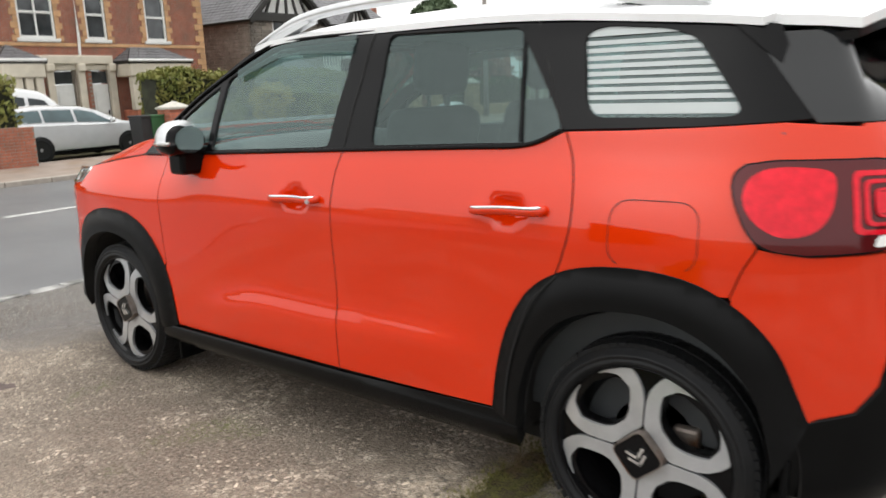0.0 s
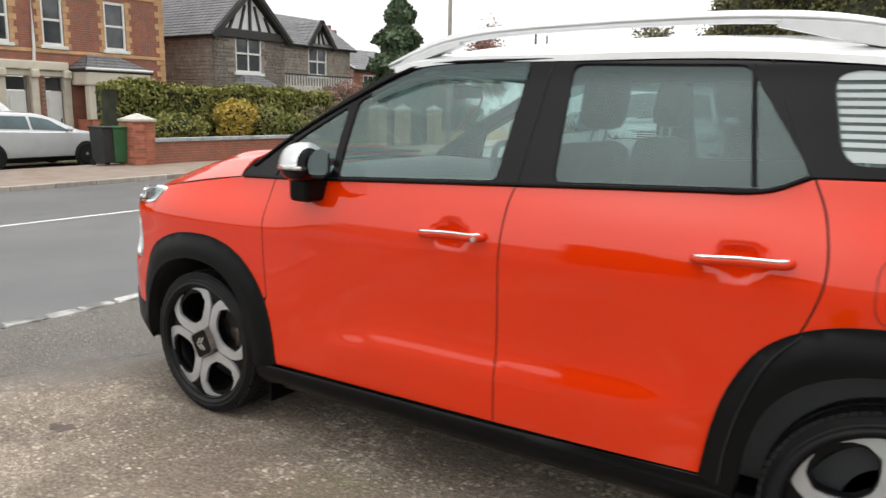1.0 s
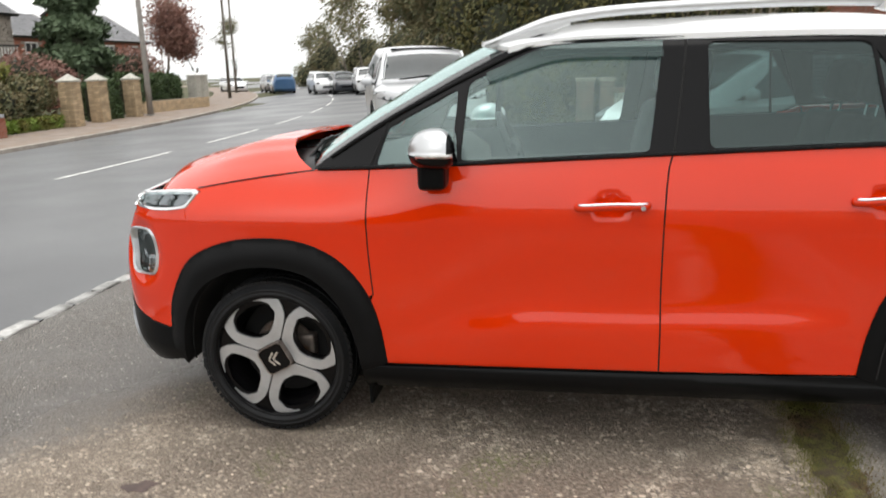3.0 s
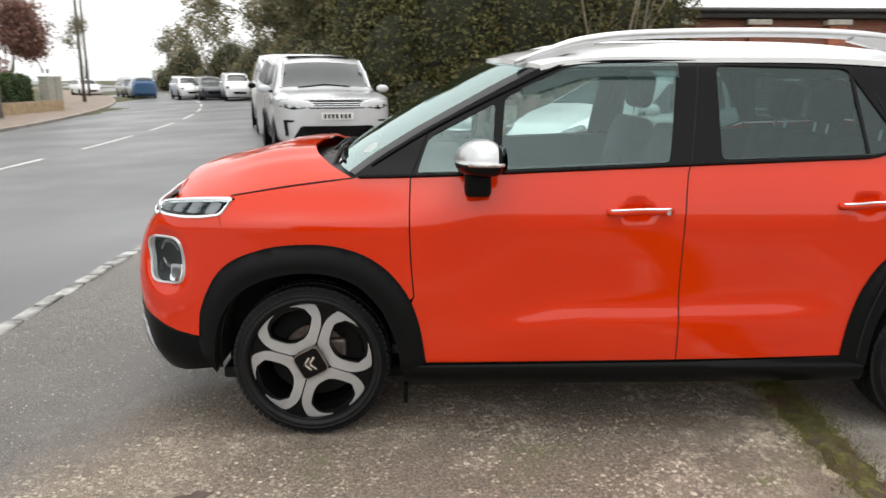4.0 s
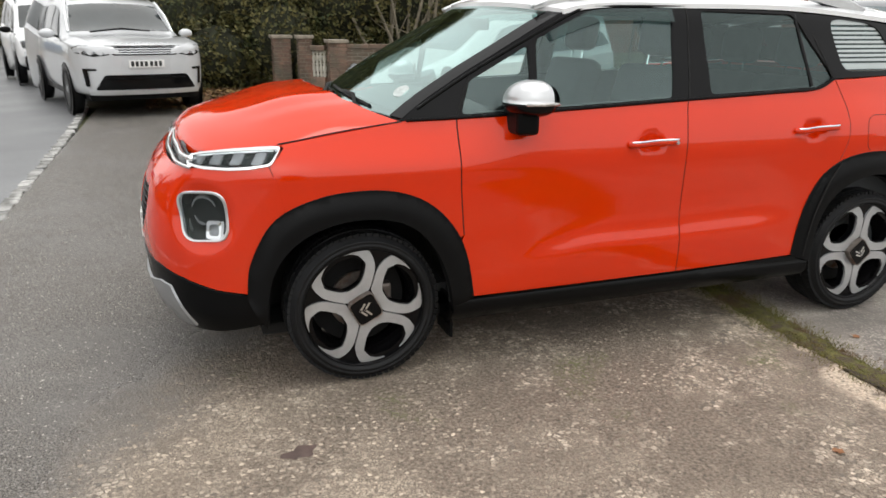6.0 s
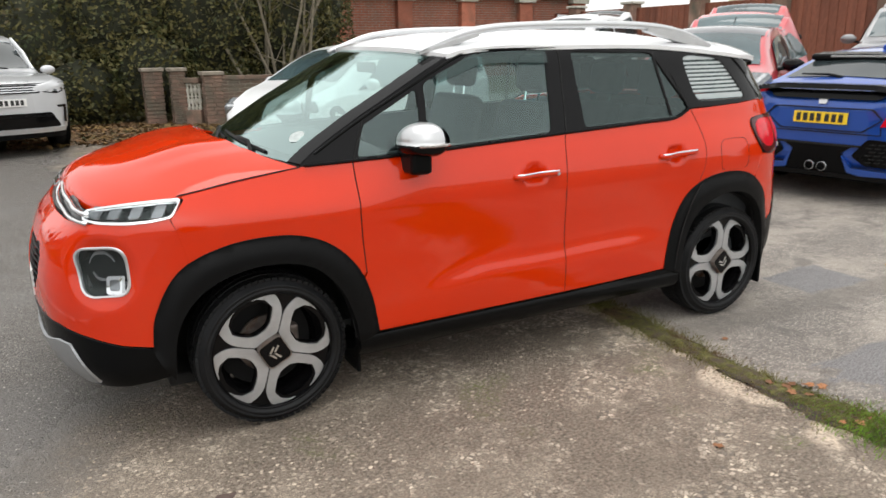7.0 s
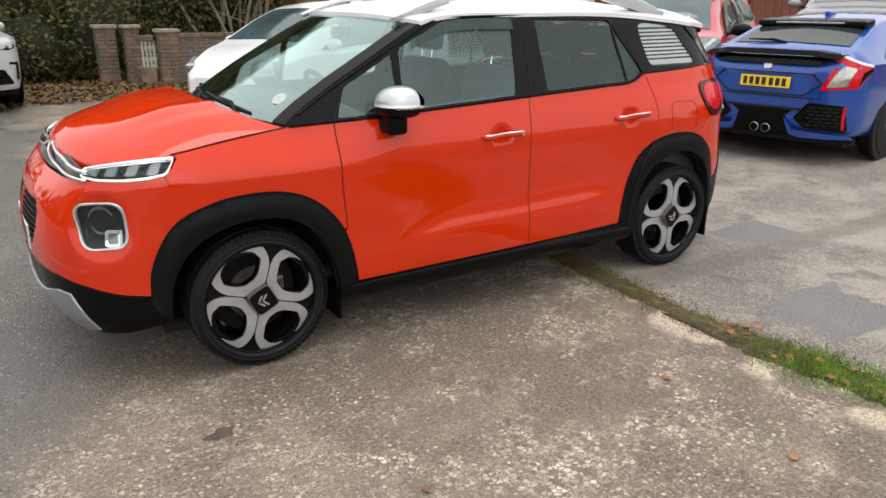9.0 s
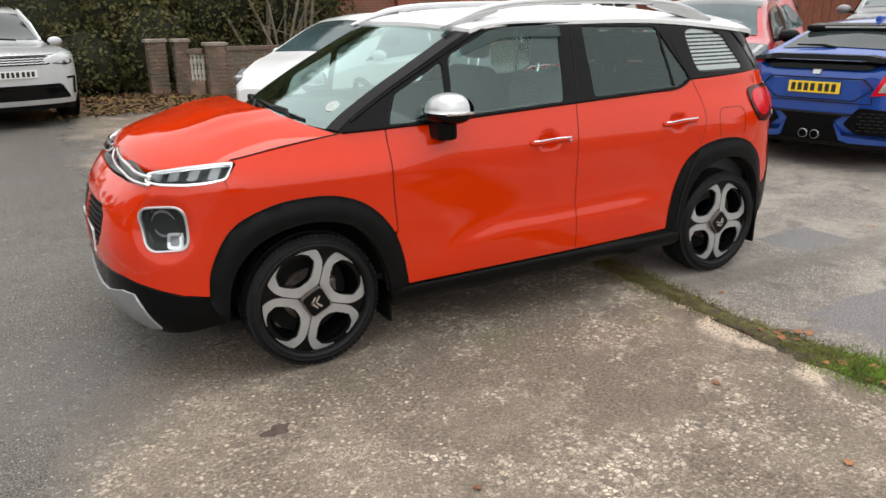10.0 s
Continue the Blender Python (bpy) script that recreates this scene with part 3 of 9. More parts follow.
def panel(name, outline, mat, parent, holes=(), off=0.0, depth=0.014, step=0.03, label="", both=True, gap=0.0, far_parent=None, center_cut=False):
    """A pressed sheet lying on the car's skin, with its edges turned inwards; and its mirror image on the far side."""
    f = off if callable(off) else (lambda s, z: off + 0 * np.asarray(s, float))
    uv, faces = fill(outline, holes, step)
    s, z = uv[:, 0], uv[:, 1]
    pos, nrm = skin(s, z, f(s, z)), skin_normal(s, z, f)
    count = {}
    for fc in faces:
        for i in range(len(fc)):
            a, b = fc[i], fc[(i + 1) % len(fc)]
            count[(a, b)] = 1
    rim = [(a, b) for a, b in count if (b, a) not in count]
    verts, norms = list(pos), list(nrm)
    allf = [tuple(fc) for fc in faces]
    ids = {}

    def vid(i, deep, out):
        key = (i, deep)
        if key not in ids:
            ids[key] = len(verts)
            verts.append(pos[i] - nrm[i] * (depth if deep else 0))
            norms.append(out)
        return ids[key]

    for a, b in rim:
        e = pos[b] - pos[a]
        out = np.cross(e, nrm[a])
        out /= np.linalg.norm(out) + 1e-9
        out = 0.6 * out + 0.4 * nrm[a]
        allf.append((vid(b, 0, out), vid(a, 0, out), vid(a, 1, out), vid(b, 1, out)))
    made = []
    for k, side in enumerate((1, -1) if both else (1,)):
        V = np.array(verts)
        N = np.array(norms)
        F = allf
        if side < 0:
            V = V * (1, -1, 1) + (0, 2 * YC, 0)
            N = N * (1, -1, 1)
            F = [fc[::-1] for fc in allf]
        ob = raw(name, V, F, mat, parent if side > 0 or far_parent is None else far_parent, label, smooth=True)
        ob.data.normals_split_custom_set_from_vertices([tuple(map(float, q / (np.linalg.norm(q) + 1e-9))) for q in N])
        made.append(ob)
    return made


def mirrored(ob, name=None):
    """A copy of a part on the car's far side."""
    me = ob.data.copy()
    me.transform(Matrix.Translation((0, 2 * YC, 0)) @ Matrix.Diagonal((1, -1, 1, 1)))
    me.flip_normals()
    o = new(name or ob.name.split(".")[0], me)
    o.parent = ob.parent
    return o


suv = tagged(new("orange_suv"), "bright orange compact family SUV with white roof, parked on the forecourt", "car")

# outlines along the side (way along the skin, height)
ARCH_F = spline([(sx(-0.455), 0.40), (sx(-0.432), 0.55), (sx(-0.336), 0.712), (sx(-0.168), 0.792), (0.02, 0.812), (0.17, 0.790), (0.29, 0.728), (0.385, 0.620), (0.437, 0.49), (0.466, 0.322)], 8)
ARCH_FI = spline([(sx(-0.385), 0.27), (sx(-0.362), 0.46), (sx(-0.29), 0.592), (sx(-0.168), 0.672), (0.0, 0.703), (0.17, 0.668), (0.285, 0.560), (0.345, 0.42), (0.366, 0.30)], 8)
ARCH_R = spline([(2.137, 0.352), (2.160, 0.506), (2.200, 0.635), (2.275, 0.750), (2.40, 0.822), (2.56, 0.846), (2.72, 0.830), (2.84, 0.772), (2.93, 0.680), (2.985, 0.56), (3.01, 0.50)], 8)
ARCH_RI = spline([(2.235, 0.32), (2.252, 0.46), (2.30, 0.590), (2.39, 0.680), (2.52, 0.728), (2.67, 0.726), (2.80, 0.665), (2.89, 0.55), (2.93, 0.40), (2.935, 0.33)], 8)
GAP = 0.0030
BELT = [(0.405, 1.069), (0.9, 1.092), (1.5, 1.117), (2.0, 1.137), (2.21, 1.147)]
BONNET = [(sx(-0.30), 0.988), (sx(-0.19), 1.006), (-0.07, 1.023), (0.09, 1.045), (0.19, 1.060), (0.30, 1.065), (0.405, 1.069)]


def cut(curve, a, b):
    """The stretch of a curve between two x or way values."""
    lo, hi = sorted((a, b))
    r = [p for p in curve if lo <= p[0] <= hi]
    return r if a <= b else r[::-1]


LAMP_S = sx(-0.30)
gapF = spline([(0.405, 1.069), (0.402, 0.95), (0.404, 0.80), (0.410, 0.70), (0.418, 0.60)], 6)
gapM = spline([(1.497, 1.117), (1.482, 1.06), (1.472, 0.92), (1.470, 0.70), (1.472, 0.50), (1.473, 0.338)], 6)
gapR = spline([(2.345, 1.188), (2.382, 1.10), (2.400, 1.00), (2.396, 0.92), (2.372, 0.84), (2.355, 0.800)], 6)


def shift(curve, ds, dz=0.0):
    return [np.array((p[0] + ds, p[1] + dz)) for p in curve]


ARCH_CUT = float(np.interp(sx(-0.30), [p[0] for p in ARCH_F], [p[1] for p in ARCH_F])) + 0.001
fender = join(shift(gapF, -GAP), [p for p in ARCH_F[::-1] if p[1] > 0.585 and p[0] > sx(-0.30)], [(sx(-0.2995), ARCH_CUT), (sx(-0.30), 0.755), (sx(-0.325), 0.86), (sx(-0.345), 0.912), (sx(-0.315), 0.945), (sx(-0.292), 0.978)], BONNET)
panel("front_wing", fender, M["orange"], suv, step=0.025)

for cx, cz in ((1.287, 0.945), (2.19, 0.972)):
    DENTS.append((cx, cz - 0.004, 0.082, 0.052, 0.022))
door_f = join(shift(gapF, GAP), [p for p in ARCH_F if p[1] < 0.585 and p[0] > 0.3], [(0.468, 0.327), (0.9, 0.331)], shift(gapM, -GAP)[::-1], BELT[2::-1])
door_r = join(shift(gapM, GAP), [(1.8, 0.345), (2.137, 0.354)], [p for p in ARCH_R if p[0] < 2.352 and p[1] < 0.815], shift(gapR, -GAP)[::-1], [(2.29, 1.166), (2.21, 1.147), (2.0, 1.137)])
FD = panel("front_door", door_f, M["orange"], suv, step=0.025)
RD = panel("rear_door", door_r, M["orange"], suv, step=0.025)

for seam_ in (gapF, gapM, gapR):
    g_ = part("panel_gap", tube([skin(p[0], p[1], -0.0045) for p in seam_], 0.0032, 6), M["dark"], suv)
    mirrored(g_)

# quarter panel with the fuel flap
LAMP_R = [(2.835, 1.118), (2.812, 1.10), (2.806, 1.07), (2.82, 1.02), (2.855, 0.955), (2.90, 0.922), (2.98, 0.912)]
quarter = join(shift(gapR, GAP), [p for p in ARCH_R if p[0] > 2.36 and p[0] < 2.80], [(2.82, 0.80), (2.845, 0.87), (2.875, 0.926)], LAMP_R[4::-1], [(2.90, 1.125), (3.05, 1.13), (sx(3.14), 1.13), (sx(3.10), 1.20), (2.92, 1.212), (2.7, 1.20), (2.5, 1.192)])
QP = panel("rear_wing", quarter, M["orange"], suv, step=0.025)
flap = rounded([(2.512, 0.848), (2.512, 1.022), (2.742, 1.022), (2.742, 0.848)], 0.06, 6)
for sgn in (0,):
    loop = [skin(p[0], p[1], 0.0006) for p in flap[2:-2]]
    part("fuel_flap_gap", tube(loop, 0.0012, 6), M["dark"], QP[0])

# bumpers
FOG = rounded([(sx(-0.515), 0.818), (sx(-0.508), 0.630), (sx(-0.672), 0.620), (sx(-0.70), 0.811)], 0.058, 7)
FOG_MID = np.mean(FOG, 0)
DENTS.append((FOG_MID[0], FOG_MID[1], 0.158, 0.158, 0.034))
mid = S_FRONT
front_b = join([(mid, 0.50), (mid, 0.90)], [(sx(-0.78), 0.895), (sx(-0.70), 0.90), (sx(-0.56), 0.905), (sx(-0.42), 0.912), (sx(-0.35), 0.914)], [(sx(-0.3255), 0.86), (sx(-0.3005), 0.755), (sx(-0.3005), ARCH_CUT)],
               [p for p in ARCH_F if p[0] < sx(-0.30) and p[1] > 0.415][::-1], [(sx(-0.452), 0.418), (sx(-0.56), 0.432), (sx(-0.68), 0.47), (sx(-0.77), 0.50), (sx(-0.82), 0.505)])
GRILLE = [(mid + 0.008, 0.56), (mid + 0.008, 0.785), (mid + 0.36, 0.782), (mid + 0.41, 0.74), (mid + 0.40, 0.66), (mid + 0.32, 0.575)]
FB = panel("front_bumper", front_b, M["orange"], suv, holes=[FOG, GRILLE], step=0.022)
rear_b = join([p for p in ARCH_R if p[0] > 2.822], [(3.03, 0.512), (sx(3.09), 0.535), (sx(3.13), 0.60), (sx(3.15), 0.70), (S_REAR, 0.72), (S_REAR, 0.93)], [(sx(3.2), 0.925), (2.99, 0.908), (2.90, 0.918), (2.879, 0.922), (2.849, 0.87), (2.824, 0.80)])
panel("rear_bumper", rear_b, M["orange"], suv, step=0.025)
black_r = join([p for p in ARCH_R if p[0] > 2.995], [(3.033, 0.508), (sx(3.093), 0.531), (sx(3.134), 0.596), (sx(3.155), 0.695), (S_REAR, 0.715), (S_REAR, 0.27), (3.1, 0.27), (2.97, 0.30), (2.955, 0.40)])
panel("rear_bumper_skirt", black_r, M["plastic"], suv, off=0.006)
black_f = join([(mid, 0.24), (mid, 0.495)], [(sx(-0.82), 0.50), (sx(-0.77), 0.495), (sx(-0.68), 0.465), (sx(-0.56), 0.427), (sx(-0.455), 0.412)], [(sx(-0.44), 0.36), (sx(-0.40), 0.285)], [(sx(-0.56), 0.245), (sx(-0.70), 0.235)])
FS = panel("front_bumper_skirt", black_f, M["plastic"], suv, off=0.004)
skid = join([(mid, 0.262), (mid, 0.375)], [(sx(-0.825), 0.385), (sx(-0.775), 0.430), (sx(-0.735), 0.425)], [(sx(-0.665), 0.262), (sx(-0.72), 0.248)])
panel("skid_plate", skid, M["skid"], suv, off=0.014, depth=0.03, label="satin silver skid plate")

# wheel arch trims, swelling outwards
def ring_off(c_out, c_in, rise):
    a, b = np.array(c_out), np.array(c_in)

    def f(s, z):
        s, z = np.atleast_1d(np.asarray(s, float)), np.atleast_1d(np.asarray(z, float))
        da = np.min(np.hypot(s[:, None] - a[None, :, 0], z[:, None] - a[None, :, 1]), 1)
        return (0.006 + rise * np.sin(np.clip(da / 0.10, 0, 1) * math.pi * 0.62)).reshape(s.shape)
    return f


trim_f = join(ARCH_F, ARCH_FI[::-1])
trim_r = join(ARCH_R, ARCH_RI[::-1])
panel("front_arch_trim", trim_f, M["arch"], suv, off=ring_off(ARCH_F, ARCH_FI, 0.022), depth=0.05, step=0.022, label="matt black wheel arch trim")
panel("rear_arch_trim", trim_r, M["arch"], suv, off=ring_off(ARCH_R, ARCH_RI, 0.022), depth=0.05, step=0.022, label="matt black wheel arch trim")
jt = part("trim_joint", tube([skin(a, b, c) for a, b, c in spline([(2.365, 0.800, 0.010), (2.290, 0.715, 0.031), (2.232, 0.570, 0.031), (2.205, 0.450, 0.029), (2.195, 0.350, 0.027)], 5)], 0.003, 6), M["dark"], suv)
mirrored(jt)
sill = [(0.37, 0.318), (0.9, 0.324), (1.5, 0.330), (2.13, 0.347), (2.235, 0.345), (2.235, 0.245), (1.5, 0.235), (0.8, 0.222), (0.37, 0.212)]
panel("sill", sill, M["sill"], suv, off=lambda s, z: 0.004 + 0.03 * np.sin(np.clip((np.asarray(z) - 0.2) / 0.14, 0, 1) * math.pi), depth=0.04, label="black sill trim")
for a, b, zt in ((0.372, 0.395, 0.315), (2.958, 2.985, 0.40)):
    fl = part("mud_flap", boxed(a, 0.03, 0.13, b - 0.006, 0.20, zt, 0.006), M["plastic"], suv)
    mirrored(fl)

# the black band of windows: frame with openings, panes a little deeper
G_FRONT = rounded([(0.752, 1.098), (0.776, 1.372), (1.05, 1.488), (1.462, 1.498), (1.418, 1.126)], 0.025, 4)
G_QUART = rounded([(0.427, 1.082), (0.474, 1.214), (0.738, 1.352), (0.722, 1.094)], 0.02, 4)
G_REAR = rounded([(1.619, 1.136), (1.614, 1.498), (2.135, 1.486), (2.338, 1.196), (2.245, 1.158)], 0.03, 5)
G_LAST = rounded([(2.352, 1.452), (2.41, 1.470), (2.60, 1.452), (2.675, 1.425), (2.815, 1.243), (2.79, 1.226), (2.425, 1.226), (2.392, 1.262)], 0.035, 5)
band = join([(0.182, 1.062), (0.405, 1.074)], shift(BELT[1:], 0, 0.004), [(2.32, 1.192), (2.36, 1.195), (2.7, 1.204), (2.92, 1.216)],
            [(3.0, 1.222), (2.86, 1.380), (2.765, 1.458), (2.60, 1.472)], spline([(2.59, 1.474), (2.187, 1.512), (1.573, 1.519), (1.046, 1.512), (0.93, 1.492)], 5),
            spline([(0.86, 1.458), (0.775, 1.412), (0.62, 1.330), (0.457, 1.243), (0.27, 1.130), (0.182, 1.066)], 5))
WF = panel("window_band", band, M["gloss_black"], suv, holes=[G_FRONT, G_QUART, G_REAR, G_LAST], step=0.03, off=0.001, label="gloss black window frame and pillars")
for nm, g, mt in (("front_side_window", G_FRONT, "clear"), ("quarter_window", G_QUART, "clear"), ("rear_side_window", G_REAR, "tint"), ("striped_window", G_LAST, "tint")):
    c = np.mean(g, 0)
    grown = [c + (p - c) * 1.02 for p in g]
    for o in panel(nm, grown, M[mt], suv, off=-0.007, depth=0.003, step=0.05):
        o.visible_shadow = False
wd_ = part("window_divider", tube([skin(a, b, -0.004) for a, b in ((2.150, 1.484), (2.172, 1.34), (2.200, 1.160))], 0.008, 6), M["gloss_black"], suv)
mirrored(wd_)
# pale stripes printed on the rearmost pane
gl = np.array(G_LAST)
zs = [(1.226, 1.262)] + [(1.272 + 0.0208 * k, 1.284 + 0.0208 * k) for k in range(8)] + [(1.441, 1.474)]
for z0, z1 in zs:
    def ends(z):
        xs = []
        for i in range(len(gl)):
            (xa, za), (xb, zb) = gl[i - 1], gl[i]
            if (za - z) * (zb - z) < 0:
                xs.append(xa + (xb - xa) * (z - za) / (zb - za))
        return (min(xs), max(xs)) if len(xs) >= 2 else None
    lv = [e for e in ((z, ends(z)) for z in np.linspace(z0, z1, 5)) if e[1]]
    poly = [(e[0] + 0.004, z) for z, e in lv] + [(e[1] - 0.004, z) for z, e in lv[::-1]]
    panel("stripe", poly[::-1], M["stripe"], suv, off=-0.0045, depth=0.001, step=0.04)
# bright door frame lines and rubber seals
seam = [skin(s, z, 0.004) for s, z in spline([(0.20, 1.064), (0.405, 1.071), (0.9, 1.094), (1.5, 1.119), (2.0, 1.139), (2.22, 1.150), (2.33, 1.192)], 5)]
ws = part("waist_seal", tube(seam, 0.007, 6), M["plastic"], suv)
mirrored(ws)
for pts in ([(1.542, 1.516), (1.532, 1.40), (1.514, 1.25), (1.499, 1.119)],):
    sl = part("pillar_gap", tube([skin(s, z, 0.001) for s, z in spline(pts, 5)], 0.004, 6), M["dark"], suv)
    mirrored(sl)
for a, b in (((0.408, 1.075), (0.478, 1.245)), ((2.332, 1.196), (2.19, 1.505))):
    sl = part("pillar_gap", tube([skin(a[0], a[1], 0.001), skin((a[0] + b[0]) / 2, (a[1] + b[1]) / 2, 0.001), skin(b[0], b[1], 0.001)], 0.004, 6), M["dark"], suv)
    mirrored(sl)
# wind deflector over the front door window
defl = join(spline([(0.84, 1.405), (0.95, 1.452), (1.06, 1.492), (1.25, 1.503), (1.46, 1.504)], 5), [(1.462, 1.448)], spline([(1.25, 1.452), (1.10, 1.447), (1.0, 1.42), (0.85, 1.372)], 5))
for o in panel("wind_deflector", defl[::-1], M["tint"], suv, off=0.012, depth=0.003, step=0.04):
    o.visible_shadow = False
dl = part("door_frame_line", tube([skin(s, z, 0.006) for s, z in spline([(0.25, 1.108), (0.45, 1.228), (0.62, 1.318), (0.80, 1.405), (0.95, 1.475), (1.05, 1.505), (1.25, 1.511), (1.535, 1.515)], 6)], 0.006, 6), M["plastic"], suv)
mirrored(dl)


# bonnet, windscreen, roof as crowned sheets across the car
def crowned(name, xs, half, zedge, zcrown, mat, power=2.5, n=31, front_bow=None, label="", extra=None, thick=0.012, v0=-1.0, v1=1.0, bow_power=2.2):
    verts, faces = [], []
    m = len(xs)
    for i, x in enumerate(xs):
        for j in range(n):
            v = v0 + (v1 - v0) * j / (n - 1)
            h = half[i] * v
            z = zedge[i] + (zcrown[i] - zedge[i]) * (1 - abs(v) ** power)
            xx = x + (front_bow[i] * (1 - abs(v) ** bow_power) if front_bow else 0)
            if extra:
                z += extra(x, v)
            verts.append((xx, YC + h, z))
    for i in range(m - 1):
        for j in range(n - 1):
            a = i * n + j
            faces.append((a, a + n, a + n + 1, a + 1))
    b = len(verts)
    ring = [j for j in range(n)] + [i * n + n - 1 for i in range(1, m)] + [(m - 1) * n + j for j in range(n - 2, -1, -1)] + [i * n for i in range(m - 2, 0, -1)]
    for k in ring:
        x, y, z = verts[k]
        verts.append((x, y, z - thick))
    for k in range(len(ring)):
        q = (k + 1) % len(ring)
        faces.append((ring[k], ring[q], b + q, b + k))
    ob = raw(name, verts, faces, mat, suv, label, smooth=True)
    return soft_edges(ob, 50)


bx = list(np.concatenate([np.linspace(-0.678, -0.585, 8), np.linspace(-0.56, 0.18, 27)]))
hl = hermite(np.array(bx), [-0.682, -0.668, -0.637, -0.59, -0.50, -0.42, -0.30, -0.07, 0.09, 0.20], [0.06, 0.24, 0.41, 0.55, 0.672, 0.722, 0.758, 0.766, 0.768, 0.770])
ze = hermite(np.array(bx), [-0.72, -0.60, -0.45, -0.30, -0.07, 0.09, 0.20], [0.928, 0.940, 0.964, 0.988, 1.026, 1.047, 1.060])
zc = hermite(np.array(bx), [-0.682, -0.655, -0.63, -0.555, -0.45, -0.324, -0.103, 0.10, 0.20], [0.975, 1.006, 1.026, 1.056, 1.082, 1.106, 1.136, 1.148, 1.151])
crease = lambda x, v: 0.012 * math.exp(-((abs(v) - 0.50) / 0.10) ** 2) * float(smooth01(x, -0.6, -0.2)) + 0.006 * math.exp(-((abs(v) - 0.72) / 0.06) ** 2) * float(smooth01(x, -0.45, -0.2))
BON = crowned("bonnet", bx, list(hl), list(ze), list(zc), M["orange"], extra=crease, power=2.6, n=41, label="orange bonnet with two raised folds", bow_power=3.2, front_bow=[-0.225 * float(smooth01(k, -0.45, 0.18)) for k in bx])
shut = part("bonnet_gap", tube([(float(x_), YC - float(h_) - 0.001, float(z_) + 0.0015) for x_, h_, z_ in zip(bx, hl, ze) if x_ > -0.31], 0.0034, 6), M["dark"], suv)
mirrored(shut)
# lip of the bonnet over the cowl, cowl and wipers
cowl = crowned("cowl", [-0.03, 0.06, 0.16, 0.26], [0.73, 0.75, 0.762, 0.76], [1.00, 1.02, 1.035, 1.06], [1.088, 1.094, 1.098, 1.104], M["plastic"], front_bow=[-0.15, -0.145, -0.14, -0.14])

# windscreen
wa = np.linspace(0, 1, 14)
wx = np.interp(wa, [0, 1], [0.185, 0.94])
pill = [(sx_, float(np.interp(sx_, [0.182, 0.27, 0.457, 0.62, 0.775, 0.86, 0.95], [1.066, 1.13, 1.243, 1.33, 1.412, 1.455, 1.492]))) for sx_ in wx]
edge = np.array([skin(s, z, -0.004) for s, z in pill])
SCR = dict(power=2.4, front_bow=list(-np.linspace(0.145, 0.165, 14)))
SCR_Z = list(edge[:, 2] + np.linspace(0.022, 0.035, 14))
scr = crowned("windscreen", list(edge[:, 0]), list(YC - edge[:, 1]), list(edge[:, 2]), SCR_Z, M["screen"], thick=0.004, n=25, v0=-0.90, v1=0.90, **SCR)
for a_, b_ in ((-1.0, -0.90), (0.90, 1.0)):
    crowned("windscreen_pillar", list(edge[:, 0]), list(YC - edge[:, 1]), list(edge[:, 2] + 0.003), [z + 0.003 for z in SCR_Z], M["gloss_black"], thick=0.006, n=5, v0=a_, v1=b_, label="gloss black windscreen pillar", **SCR)
top_bow = [b - 0.0 for b in (-0.1635, -0.165)]
crowned("windscreen_header", list(edge[-2:, 0] + 0.012), list(YC - edge[-2:, 1]), list(edge[-2:, 2] + 0.004), [z + 0.004 for z in SCR_Z[-2:]], M["gloss_black"], power=2.4, front_bow=top_bow, thick=0.005, n=21)
scr.visible_shadow = False

# roof and spoiler
rx = np.concatenate([np.linspace(0.92, 1.0, 3), np.linspace(1.08, 2.6, 16), np.linspace(2.66, 2.82, 4)])
redge = hermite(rx, [0.80, 0.92, 0.98, 1.05, 1.57, 2.187, 2.59, 2.715, 2.9], [1.45, 1.494, 1.508, 1.517, 1.526, 1.519, 1.486, 1.474, 1.45])
rhalf = np.array([YC - skin(max(x, 0.8), z - 0.012, 0.0)[1] for x, z in zip(rx, redge)]) + 0.012
rhalf = hermite(rx, rx[::3], rhalf[::3])
rcr = redge + np.interp(rx, [0.9, 1.3, 1.7, 2.2, 2.82], [0.036, 0.072, 0.085, 0.085, 0.07])
roof = crowned("roof", list(rx), list(rhalf), list(redge), list(rcr), M["white_paint"], power=2.8, n=33, front_bow=list(np.interp(rx, [0.9, 1.5, 2.4, 2.82], [-0.172, -0.03, 0.0, 0.16])), thick=0.02, label="white painted roof")
crowned("roof_spoiler", [2.76, 2.84, 2.94, 3.02], [0.650, 0.640, 0.622, 0.600], [1.474, 1.467, 1.458, 1.448], [1.552, 1.547, 1.532, 1.514], M["white_paint"], power=3, front_bow=[0.16, 0.15, 0.13, 0.12], thick=0.024, label="white roof spoiler")
crowned("spoiler_underside", [2.70, 2.80, 2.92, 3.014], [0.600, 0.610, 0.608, 0.594], [1.398, 1.404, 1.414, 1.422], [1.462, 1.466, 1.474, 1.482], M["gloss_black"], power=3, front_bow=[0.14, 0.13, 0.12, 0.12], thick=0.02, label="black underside of the roof spoiler")
